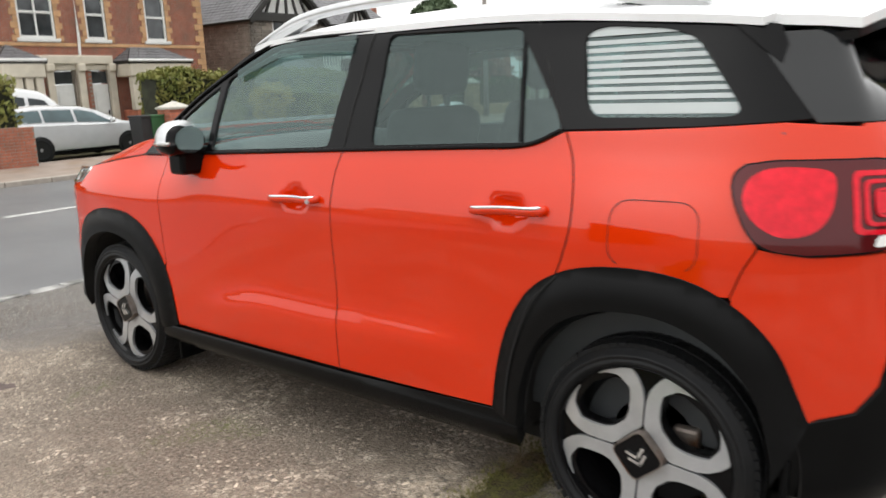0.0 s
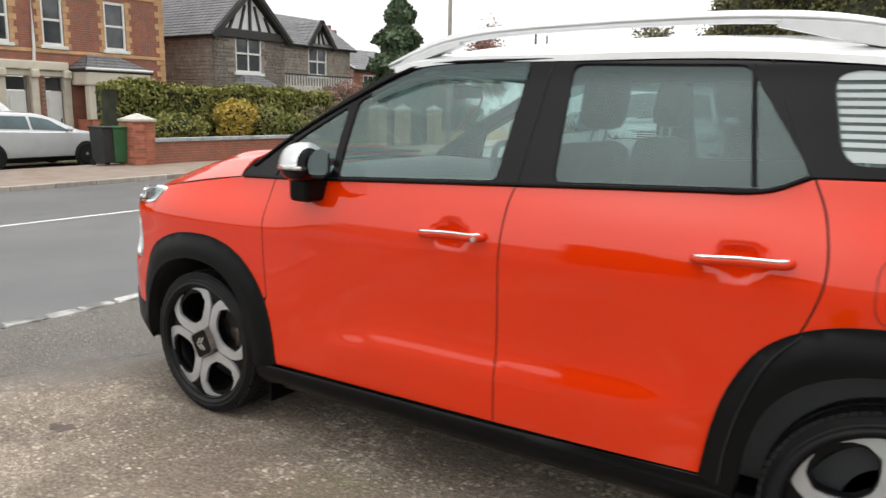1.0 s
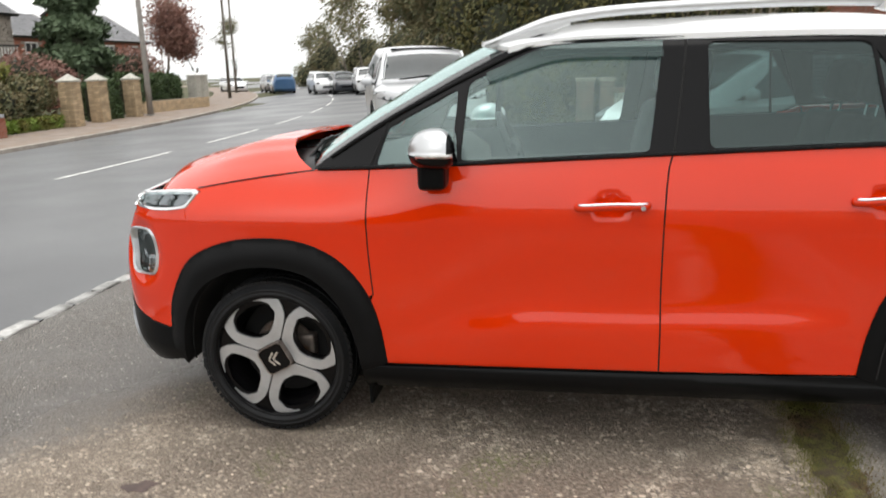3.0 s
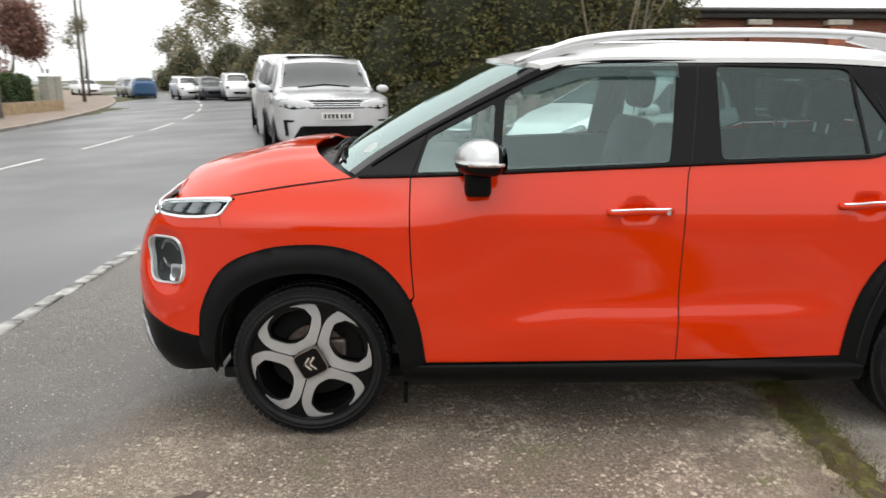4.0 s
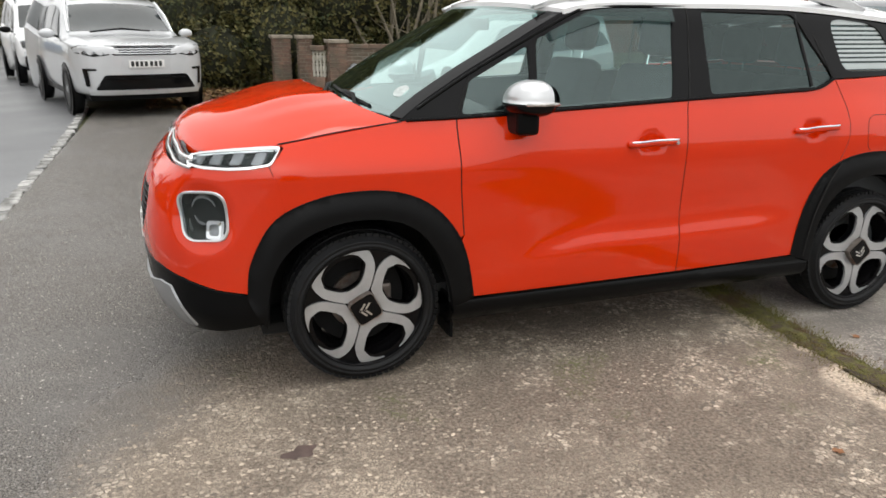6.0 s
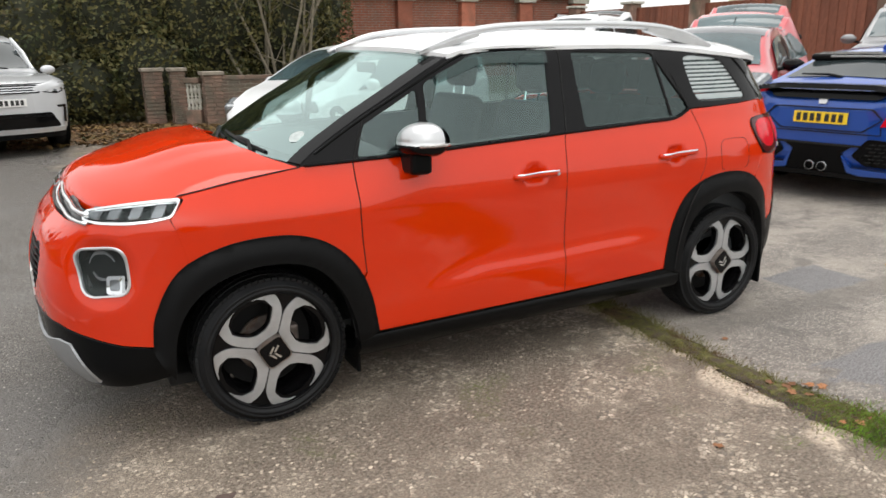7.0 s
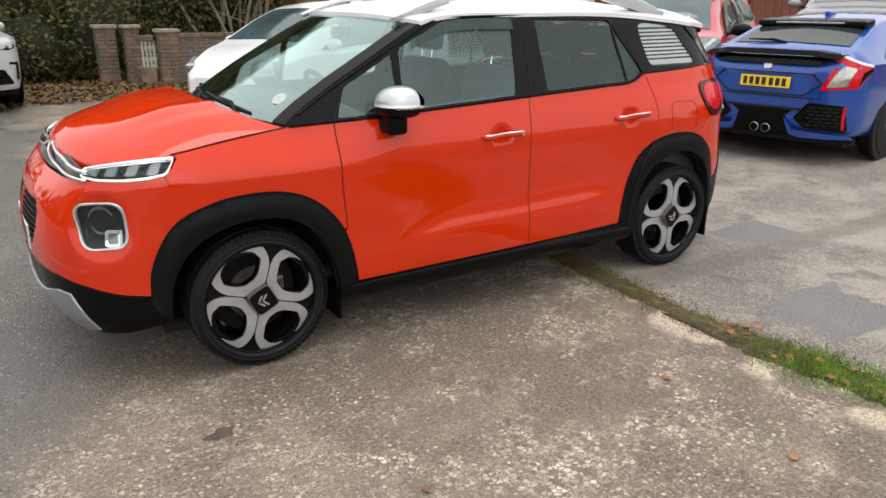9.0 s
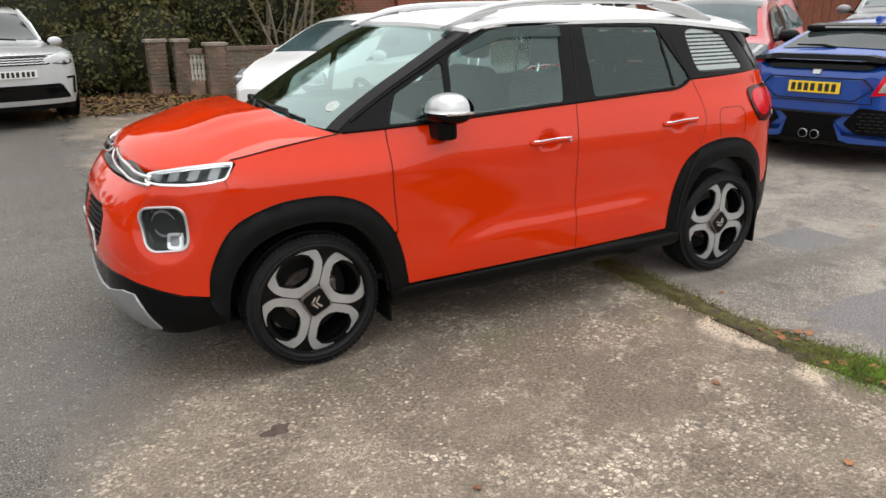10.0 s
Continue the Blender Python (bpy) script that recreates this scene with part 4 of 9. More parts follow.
# rear window and tailgate
for o in panel("rear_window", [(2.996, 1.212), (S_REAR, 1.212), (S_REAR, 1.425), (2.842, 1.425), (2.842, 1.394), (2.857, 1.379)], M["privacy"], suv, off=0.005, depth=0.006, step=0.04):
    o.visible_shadow = False
panel("spoiler_fin", [(2.764, 1.462), (2.764, 1.454), (2.852, 1.384), (2.90, 1.352), (2.915, 1.395), (2.892, 1.442)], M["gloss_black"], suv, off=0.009, depth=0.02, step=0.03, label="gloss black fin under the spoiler")
tailgate = panel("tailgate", [(sx(3.13), 0.935), (S_REAR, 0.935), (S_REAR, 1.210), (sx(3.10), 1.208)], M["orange"], suv)
def extruded(outline, holes, y0, y1, step=0.02):
    uv, fs = fill(outline, holes, step)
    bm = bmesh.new()
    top = [bm.verts.new((u, y0, v)) for u, v in uv]
    low = [bm.verts.new((u, y1, v)) for u, v in uv]
    edges = {}
    for f in fs:
        bm.faces.new([top[i] for i in f])
        for i in range(len(f)):
            edges[(f[i], f[(i + 1) % len(f)])] = 1
    for a, b in edges:
        if (b, a) not in edges:
            bm.faces.new((top[b], top[a], low[a], low[b]))
    bmesh.ops.delete(bm, geom=[v for v in low if not v.link_faces], context="VERTS")
    return bm


# roof rails, in satin silver
rail_line = spline([(0.82, 1.505), (0.944, 1.548), (1.10, 1.592), (1.35, 1.618), (1.85, 1.628), (2.2, 1.618), (2.45, 1.585), (2.66, 1.515)], 6)
rp = [(x, 0.268 + 0.025 * math.sin(math.pi * (x - 0.82) / 1.84), z) for x, z in rail_line]
rr = part("roof_rail", tube(rp, [0.010 + 0.016 * min(1, 4 * min(i, len(rp) - 1 - i) / len(rp)) for i in range(len(rp))], 10, flat=0.75), M["silver_satin"], suv, "satin silver roof rail", smooth=True)
mirrored(rr)
for span, low_ in (((0.80, 1.14), [(0.83, 1.495), (0.96, 1.520), (1.14, 1.572)]), ((2.18, 2.68), [(2.18, 1.592), (2.36, 1.548), (2.50, 1.518), (2.66, 1.496)])):
    web = [(x, z) for x, z in rail_line if span[0] <= x <= span[1]] + low_[::-1]
    ft = part("rail_foot", extruded(web, [], 0.262, 0.305, 0.04), M["silver_satin"], suv, "satin silver rail foot")
    mirrored(ft)

# dark core behind the gaps
core = panel("inner_body", join([(S_FRONT, 0.30), (S_FRONT, 0.90), (sx(-0.56), 0.93), (sx(-0.3), 0.96), (0.2, 1.03), (0.4, 1.05), (2.3, 1.12), (2.9, 1.18), (S_REAR, 1.16), (S_REAR, 0.35), (2.97, 0.33)],
                            [p for p in ARCH_RI[::-1]], [(2.2, 0.28), (0.5, 0.26)], ARCH_FI[::-1]), M["dark"], suv, off=-0.03, depth=0.001, step=0.06)

# wheel wells
for cx in (0.0, 2.604):
    wb = bmesh.new()
    prev = None
    for k in range(25):
        a = math.pi * (-0.06 + 1.12 * k / 24)
        px, pz = cx + 0.40 * math.cos(a), 0.34 + 0.375 * math.sin(a)
        cur = [wb.verts.new((px, 0.045, pz)), wb.verts.new((px, 0.36, pz))]
        if prev:
            wb.faces.new((prev[0], cur[0], cur[1], prev[1]))
        prev = cur
    w = part("wheel_well", wb, M["liner"], suv, smooth=True)
    mirrored(w)
    bw = part("wheel_well_wall", boxed(cx - 0.42, 0.355, 0.20, cx + 0.42, 0.365, 0.75), M["dark"], suv)
    mirrored(bw)
part("underbody", boxed(-0.40, 0.16, 0.19, 2.95, 1.56, 0.24, 0.01), M["dark"], suv)


# wheels
def rotated(bm, deg):
    bmesh.ops.rotate(bm, cent=(0, 0, 0), matrix=Matrix.Rotation(radians(deg), 3, "Y"), verts=bm.verts)
    return bm


def car_wheel(parent, x, y, z, turn, flip=False):
    """The alloy wheel with four open petals; its face looks along -y."""
    hub = stand("wheel", 0, 0, 0)
    hub.parent = parent
    tyre = lathe([(0.254, 0.014), (0.2575, 0.004), (0.263, -0.001), (0.268, -0.006), (0.274, -0.006), (0.276, -0.0035), (0.284, -0.0035), (0.286, -0.006), (0.292, -0.002), (0.2935, 0.003), (0.303, 0.010), (0.314, 0.026), (0.320, 0.05), (0.322, 0.11), (0.320, 0.165), (0.312, 0.195), (0.285, 0.21), (0.225, 0.20)], 72)
    t = part("tyre", tyre, M["rubber"], hub, smooth=True)
    tread = bmesh.new()
    for k in range(72):
        for row, (y0, y1, sk) in enumerate(((0.014, 0.058, 10), (0.066, 0.104, -8), (0.112, 0.150, 8), (0.158, 0.200, -10))):
            a = 2 * math.pi * (k + 0.5 * (row % 2)) / 72
            r1 = 0.3195 if row in (0, 3) else 0.3245
            m = Matrix.Rotation(a, 4, "Y") @ Matrix.Translation((r1, 0, 0)) @ Matrix.Rotation(radians(sk), 4, "X")
            box(tread, -0.012, y0, -0.0115, 0.0, y1, 0.0115, 0, m)
    part("tread", tread, M["rubber"], hub)
    part("rim", lathe([(0.2565, 0.012), (0.254, 0.004), (0.250, 0.010), (0.246, 0.03), (0.214, 0.06), (0.205, 0.19)], 60), M["gloss_black"], hub, smooth=True)
    part("brake_disc", lathe([(0.0, 0.115), (0.125, 0.115), (0.128, 0.125), (0.07, 0.13)], 40), M["brake"], hub, smooth=False)
    part("wheel_back", lathe([(0.0, 0.15), (0.2, 0.15)], 32), M["dark"], hub)
    part("caliper", boxed(0.06, 0.09, -0.07, 0.135, 0.15, 0.07, 0.012), M["brake"], hub)
    # black spoke star behind the bright petals
    disc = rounded([(0.250 * math.cos(a), 0.250 * math.sin(a)) for a in np.linspace(0, 2 * math.pi, 40, endpoint=False)], 0.01, 2)
    holes = []
    for k in range(4):
        c, s = math.cos(math.pi / 4 + k * math.pi / 2), math.sin(math.pi / 4 + k * math.pi / 2)
        loc = rounded([(0.104, -0.030), (0.120, -0.052), (0.145, -0.076), (0.172, -0.094), (0.212, -0.076), (0.232, 0.0), (0.212, 0.076), (0.172, 0.094), (0.145, 0.076), (0.120, 0.052), (0.104, 0.030)], 0.02, 5)
        holes.append([(c * u - s * v, s * u + c * v) for u, v in loc])
    part("spokes", rotated(extruded(disc, holes, 0.026, 0.06, 0.025), turn), M["gloss_black"], hub)
    for k in range(4):
        seam_side = [((a + b) / 1.4142, (a - b) / 1.4142) for a, b in ((0.080, 0.0028), (0.125, 0.0028), (0.162, 0.0035), (0.192, 0.011), (0.218, 0.026), (0.240, 0.047))]
        lip_ = [(0.2515 * math.cos(radians(a)), 0.2515 * math.sin(radians(a))) for a in (27, 18, 9)]
        half_ = [(0.0585, 0.0)] + seam_side + lip_
        hole_ = [(q * math.cos(radians(a)), q * math.sin(radians(a))) for a, q in ((8.5, 0.2455), (15, 0.241), (23, 0.228))] + [((a + b) / 1.4142, (a - b) / 1.4142) for a, b in ((0.186, 0.047), (0.150, 0.043), (0.115, 0.044))] + [(0.098, 0.022)]
        loop = half_ + hole_ + [(u, -v) for u, v in hole_[::-1]] + [(u, -v) for u, v in half_[:0:-1]]
        b = extruded(rounded(loop[::-1], 0.008, 3), [], 0.012, 0.034, 0.012)
        for v in b.verts:
            r, side_ = math.hypot(v.co.x, v.co.z), abs(v.co.z)
            v.co.y += 0.010 - 0.030 * math.sin(math.pi * min(1, max(0, (r - 0.03) / 0.26))) * 0.32 + 0.10 * max(0.0, side_ - 0.05) ** 1.5 + 0.004 * math.cos(2 * math.atan2(v.co.z, v.co.x))
        soft_edges(part("petal", rotated(b, -45 - 90 * k + turn), M["machined"], hub, "machined silver spoke loop", smooth=True), 30)
    cap = rounded([(0.078, 0), (0, 0.078), (-0.078, 0), (0, -0.078)], 0.022, 5)
    part("cap_rim", rotated(extruded([(1.03 * u, 1.03 * v) for u, v in cap], [[(0.97 * u, 0.97 * v) for u, v in cap]], -0.006, 0.03, 0.02), turn), M["brake"], hub)
    part("centre_cap", rotated(extruded(cap, [], -0.003, 0.03, 0.02), turn), M["gloss_black"], hub)
    for dy in (0.008, -0.012):
        bars = bmesh.new()
        for sg in (-1, 1):
            box(bars, -0.0040, -0.008, -0.020, 0.0040, -0.002, 0.019, 0, Matrix.Translation((sg * 0.0120, 0, dy + 0.006)) @ Matrix.Rotation(radians(-sg * 48), 4, "Y"))
        part("emblem_bar", rotated(bars, turn - 117), M["chrome"], hub)
    hub.matrix_world = pose(x, y, z, 0, 0, 180 if flip else 0) @ Matrix.Diagonal((0.985, 1, 0.985, 1))
    return hub


for wx_, ang in ((0.0, 17), (2.604, -86)):
    car_wheel(suv, wx_, 0.0, 0.320, ang)
    car_wheel(suv, wx_, 2 * YC, 0.320, ang + 31, True)

# handles
for (x0, x1, z0, z1), door in (((1.168, 1.418, 0.939, 0.949), FD), ((2.072, 2.322, 0.963, 0.977), RD)):
    pts = [skin(s, z, o) for s, z, o in ((x0, z0, -0.004), (x0 + 0.03, z0 + 0.002, 0.022), ((x0 + x1) / 2, (z0 + z1) / 2, 0.034), (x1 - 0.03, z1 - 0.002, 0.026), (x1, z1, -0.002))]
    hb = part("door_handle", tube(spline(pts, 6), [0.006] + [0.014] * 23 + [0.008], 10, flat=1.0), M["orange"], door[0], smooth=True)
    ch = part("handle_strip", tube([p + np.array((0, -0.008, 0.010)) for p in spline(pts, 6)][2:-2], 0.0068, 8, flat=0.8), M["chrome"], door[0], "chrome strip", smooth=True)
    for o in (hb, ch):
        q = mirrored(o)
        q.parent = door[1]
lock = part("lock", lathe([(0, -0.046), (0.008, -0.046), (0.009, -0.04)], 16), M["silver_satin"], FD[0])
lock.data.transform(Matrix.Translation((1.395, 0.0, 0.943)))


# mirrors
def mirror_pod():
    bm = bmesh.new()
    bmesh.ops.create_uvsphere(bm, u_segments=32, v_segments=20, radius=1.0)
    for v in bm.verts:
        x, y, z = v.co
        # a rounded pod, flat behind, blunt outwards
        x = math.copysign(abs(x) ** 0.85, x)
        v.co = Vector((x * 0.105 if x < 0 else x * 0.062, math.copysign(abs(y) ** 0.8, y) * 0.098, math.copysign(abs(z) ** 0.9, z) * (0.088 if z > 0 else 0.055)))
        v.co.x -= 0.03 * v.co.y / 0.118
    return bm


MX, MY, MZ = 0.685, -0.052, 1.135
pod = mirror_pod()
low = pod.copy()
bmesh.ops.bisect_plane(pod, geom=pod.verts[:] + pod.edges[:] + pod.faces[:], plane_co=(0, 0, 0.0), plane_no=(0, 0, 1), clear_inner=True)
bmesh.ops.bisect_plane(low, geom=low.verts[:] + low.edges[:] + low.faces[:], plane_co=(0, 0, 0.0), plane_no=(0, 0, 1), clear_outer=True)
frame_ = pod.copy()
bmesh.ops.bisect_plane(pod, geom=pod.verts[:] + pod.edges[:] + pod.faces[:], plane_co=(0.046, 0, 0), plane_no=(1, 0, 0), clear_outer=True)
bmesh.ops.bisect_plane(frame_, geom=frame_.verts[:] + frame_.edges[:] + frame_.faces[:], plane_co=(0.046, 0, 0), plane_no=(1, 0, 0), clear_inner=True)
mh = new("door_mirror")
mh.parent = suv
for b, nm, mt, lb in ((pod, "mirror_cap", "silver_satin", "satin silver mirror cap"), (frame_, "mirror_surround", "gloss_black", "gloss black mirror surround"), (low, "mirror_base", "gloss_black", "gloss black lower housing")):
    o = part(nm, b, M[mt], mh, lb, smooth=True)
    o.data.transform(Matrix.Translation((MX, MY, MZ)))
stalk = boxed(-0.052, -0.055, -0.14, 0.048, 0.10, -0.03, 0.018)
o = part("mirror_stalk", stalk, M["plastic"], mh)
o.data.transform(Matrix.Translation((MX - 0.02, MY + 0.035, MZ + 0.01)))
o = part("mirror_indicator", tube([(-0.06, -0.070, 0.0), (0.0, -0.094, 0.002), (0.05, -0.097, 0.003), (0.066, -0.090, 0.003)], 0.010, 8, flat=0.75), M["indicator"], mh, "clear indicator strip", smooth=True)
o.data.transform(Matrix.Translation((MX, MY, MZ - 0.002)))
gm = lathe([(0, 0.0), (0.9, 0.0)], 28, "x")
for v in gm.verts:
    v.co = Vector((0.063 - 0.25 * v.co.y * 0.07, v.co.y * 0.085, v.co.z * 0.06))
o = part("mirror_glass", gm, M["chrome"], mh)
o.data.transform(Matrix.Translation((MX + 0.002, MY + 0.005, MZ + 0.012)))
far_m = new("door_mirror")
far_m.parent = suv
for c in list(mh.children):
    q = mirrored(c)
    q.parent = far_m

# head lamps with chrome surrounds and the strip across the nose
LAMP = rounded([(sx(-0.300), 0.987), (sx(-0.40), 0.984), (sx(-0.50), 0.977), (sx(-0.60), 0.964), (sx(-0.668), 0.950), (sx(-0.675), 0.918), (sx(-0.60), 0.906), (sx(-0.50), 0.903), (sx(-0.42), 0.907), (sx(-0.338), 0.920)], 0.018, 5)
LMID = np.mean(LAMP, 0)
inner = [LMID + (p - LMID) * np.array((0.955, 0.76)) for p in LAMP]
HL = panel("head_lamp_rim", LAMP[::-1], M["chrome"], suv, holes=[inner], off=0.008, depth=0.02, step=0.02, label="chrome head lamp surround")
panel("head_lamp_housing", [LMID + (p - LMID) * np.array((0.96, 0.82)) for p in LAMP][::-1], M["gloss_black"], suv, off=-0.030, depth=0.001, step=0.03)
for o in panel("head_lamp_lens", inner[::-1], M["lens"], suv, off=0.002, depth=0.002, step=0.03):
    o.visible_shadow = False
for k in range(4):
    c = LMID[0] + (-0.13 + 0.085 * k)
    blk_ = rounded([(c - 0.034, LMID[1] - 0.022), (c - 0.012, LMID[1] + 0.02), (c + 0.030, LMID[1] + 0.02), (c + 0.008, LMID[1] - 0.022)], 0.008, 3)
    panel("lamp_reflector", blk_[::-1], M["lamp_inner"], suv, off=-0.012, depth=0.015, step=0.03)
for zz, r in ((0.935, 0.010), (0.906, 0.008)):
    pts = [skin(s, zz + 0.040 * (1 - (s - S_FRONT) / (sx(-0.64) - S_FRONT)) ** 1.5 + 0.022 * math.exp(-((s - S_FRONT) / 0.06) ** 2), 0.008) for s in np.linspace(S_FRONT + 0.002, sx(-0.64), 26)]
    st = part("nose_strip", tube(pts, r, 8), M["chrome"], suv, "chrome strip across the nose", smooth=True)
    mirrored(st)
panel("nose_grille", [(S_FRONT, 0.898), (S_FRONT, 0.968), (sx(-0.80), 0.955), (sx(-0.66), 0.940), (sx(-0.655), 0.905)][::-1], M["gloss_black"], suv, off=-0.010, depth=0.004)
# fog lamp pods
fog_in = [FOG_MID + (p - FOG_MID) * 0.935 for p in FOG]
panel("lamp_pod_rim", FOG, M["silver_satin"], suv, holes=[fog_in], off=0.010, depth=0.03, step=0.018, label="satin silver lamp pod surround")
def bowl_off(s, z):
    q = ((np.asarray(s, float) - FOG_MID[0]) / 0.10) ** 2 + ((np.asarray(z, float) - FOG_MID[1]) / 0.11) ** 2
    return -0.018 - 0.05 * np.clip(1 - q, 0, 1) - 0.012 * (np.sin((np.asarray(z, float) - 0.6) * 60) > 0.2)


panel("lamp_pod_bowl", [FOG_MID + (p - FOG_MID) * 0.93 for p in FOG], M["lamp_bowl"], suv, off=bowl_off, depth=0.001, step=0.014)
for o in panel("lamp_pod_lens", fog_in, M["lens"], suv, off=0.003, depth=0.002, step=0.03):
    o.visible_shadow = False
panel("lamp_pod_reflector", rounded([(FOG_MID[0] + 0.0, 0.63), (FOG_MID[0] + 0.005, 0.70), (FOG_MID[0] + 0.07, 0.70), (FOG_MID[0] + 0.065, 0.63)], 0.015, 4)[::-1], M["chrome"], suv, off=-0.006, depth=0.03, step=0.02)
panel("lamp_pod_bulb", rounded([(FOG_MID[0] + 0.016, 0.644), (FOG_MID[0] + 0.018, 0.686), (FOG_MID[0] + 0.056, 0.686), (FOG_MID[0] + 0.053, 0.644)], 0.01, 4)[::-1], M["lamp_inner"], suv, off=-0.002, depth=0.006, step=0.02)
panel("lamp_pod_reflector", rounded([(FOG_MID[0] - 0.03, 0.72), (FOG_MID[0] - 0.03, 0.79), (FOG_MID[0] + 0.07, 0.79), (FOG_MID[0] + 0.07, 0.745)], 0.02, 4)[::-1], M["lamp_inner"], suv, off=-0.032, depth=0.012, step=0.02)
# bright crescents added in place of the streaks reflected inside the pod
for a0, a1, rad_ in ((20, 165, 0.062), (200, 320, 0.050)):
    arc_ = [(FOG_MID[0] - 0.012 + rad_ * math.cos(radians(a)) * 0.95, FOG_MID[1] + 0.012 + rad_ * math.sin(radians(a)) * 1.05) for a in np.linspace(a0, a1, 12)]
    arc_in = [(FOG_MID[0] - 0.012 + (p[0] - FOG_MID[0] + 0.012) * (0.78 + 0.16 * abs(k / 5.5 - 1)), FOG_MID[1] + 0.012 + (p[1] - FOG_MID[1] - 0.012) * (0.78 + 0.16 * abs(k / 5.5 - 1))) for k, p in enumerate(arc_)]
    panel("lamp_pod_crescent", arc_ + arc_in[::-1], M["lamp_inner"], suv, off=-0.012, depth=0.008, step=0.02)
# lower grille with its mesh, and the number plate
panel("lower_grille", GRILLE[::-1], M["dark"], suv, off=-0.03, depth=0.001, step=0.04)
for k in range(9):
    z = 0.575 + 0.025 * k
    g = part("grille_bar", tube([skin(s, z, -0.008) for s in np.linspace(S_FRONT + 0.01, S_FRONT + (0.33 if k < 2 else 0.39), 8)], 0.0055, 6), M["plastic"], suv)
    mirrored(g)
plate = part("number_plate", boxed(-0.844, YC - 0.26, 0.535, -0.834, YC + 0.26, 0.646, 0.003), M["plate_white"], suv, "white number plate")
for k in range(7):
    part("plate_bar", boxed(-0.846, YC - 0.225 + 0.064 * k, 0.552, -0.8435, YC - 0.225 + 0.064 * k + 0.042, 0.629), M["ink"], plate)

# tail lamps
lampr = join(spline(LAMP_R, 4), spline([(3.05, 0.917), (sx(3.16), 0.93), (sx(3.24), 0.945)], 3), [(sx(3.235), 1.115)], spline([(sx(3.12), 1.132), (3.0, 1.13), (2.9, 1.128)], 3))
lc = np.mean(lampr, 0)
panel("tail_lamp_rim", lampr, M["gloss_black"], suv, holes=[[lc + (p - lc) * 0.965 for p in lampr]], off=0.008, depth=0.02, step=0.025)
panel("tail_lamp", [lc + (p - lc) * 0.965 for p in lampr], M["red_lens_dark"], suv, off=0.010, depth=0.02, step=0.02, label="dark red tail lamp")
lobe = spline([(2.848, 1.085), (2.835, 1.045), (2.850, 1.005), (2.885, 0.972), (2.93, 0.955), (2.985, 0.966), (3.02, 1.0), (3.035, 1.05), (3.03, 1.10), (2.96, 1.112), (2.89, 1.108)], 4, True)
panel("tail_lamp_glow_chamber", lobe, M["red_lens"], suv, off=0.014, depth=0.006, step=0.02, label="bright red rounded lamp chamber")
q0 = sx(3.135)
for k in range(3):
    a, b = 0.085 - 0.024 * k, 0.070 - 0.019 * k
    sq = rounded([(q0 - a, 1.035 - b), (q0 + a, 1.035 - b), (q0 + a, 1.035 + b), (q0 - a, 1.035 + b)], 0.018, 3)
    sm = [np.array((q0, 1.035)) + (p - np.array((q0, 1.035))) * 0.84 for p in sq]
    panel("tail_lamp_ring", sq, M["red_lens"], suv, holes=[sm], off=0.014 + 0.002 * k, depth=0.006, step=0.02)
panel("tail_lamp_core", rounded([(q0 - 0.03, 1.012), (q0 + 0.03, 1.012), (q0 + 0.03, 1.058), (q0 - 0.03, 1.058)], 0.008, 3), M["red_lens"], suv, off=0.016, depth=0.006)
panel("reversing_lamp", rounded([(sx(3.10), 0.936), (sx(3.225), 0.948), (sx(3.225), 0.976), (sx(3.11), 0.962)], 0.008, 3), M["paper"], suv, off=0.015, depth=0.004, label="pale reversing lamp")

# wipers
for y0, y1, x0 in ((0.35, 0.93, 0.10), (0.80, 1.42, 0.03)):
    def onscreen(t):
        y = y0 + (y1 - y0) * t
        v = abs(y - YC) / 0.77
        return (0.050 + 0.15 * v * v + 0.03 * t, y, 1.118 - 0.045 * v * v + 0.02 * t)
    part("wiper", tube([onscreen(t) for t in np.linspace(0, 1, 9)], 0.0075, 6), M["plastic"], suv)
    a, b = onscreen(0.02), onscreen(0.55)
    part("wiper_arm", tube([(a[0] - 0.05, a[1] + 0.02, a[2] - 0.03), ((a[0] + b[0]) / 2 - 0.01, (a[1] + b[1]) / 2, (a[2] + b[2]) / 2 + 0.018), (b[0], b[1], b[2] + 0.008)], 0.009, 8), M["plastic"], suv)
sticker = lathe([(0, 0.0), (0.036, 0.0)], 24, "x")
o = part("round_sticker", sticker, M["sticker"], suv, "small round white windscreen sticker")
o.matrix_local = Matrix.Translation((0.2365, 0.282, 1.1615)) @ Vector((-0.6, -0.4, 1.0)).to_track_quat("X", "Z").to_matrix().to_4x4()

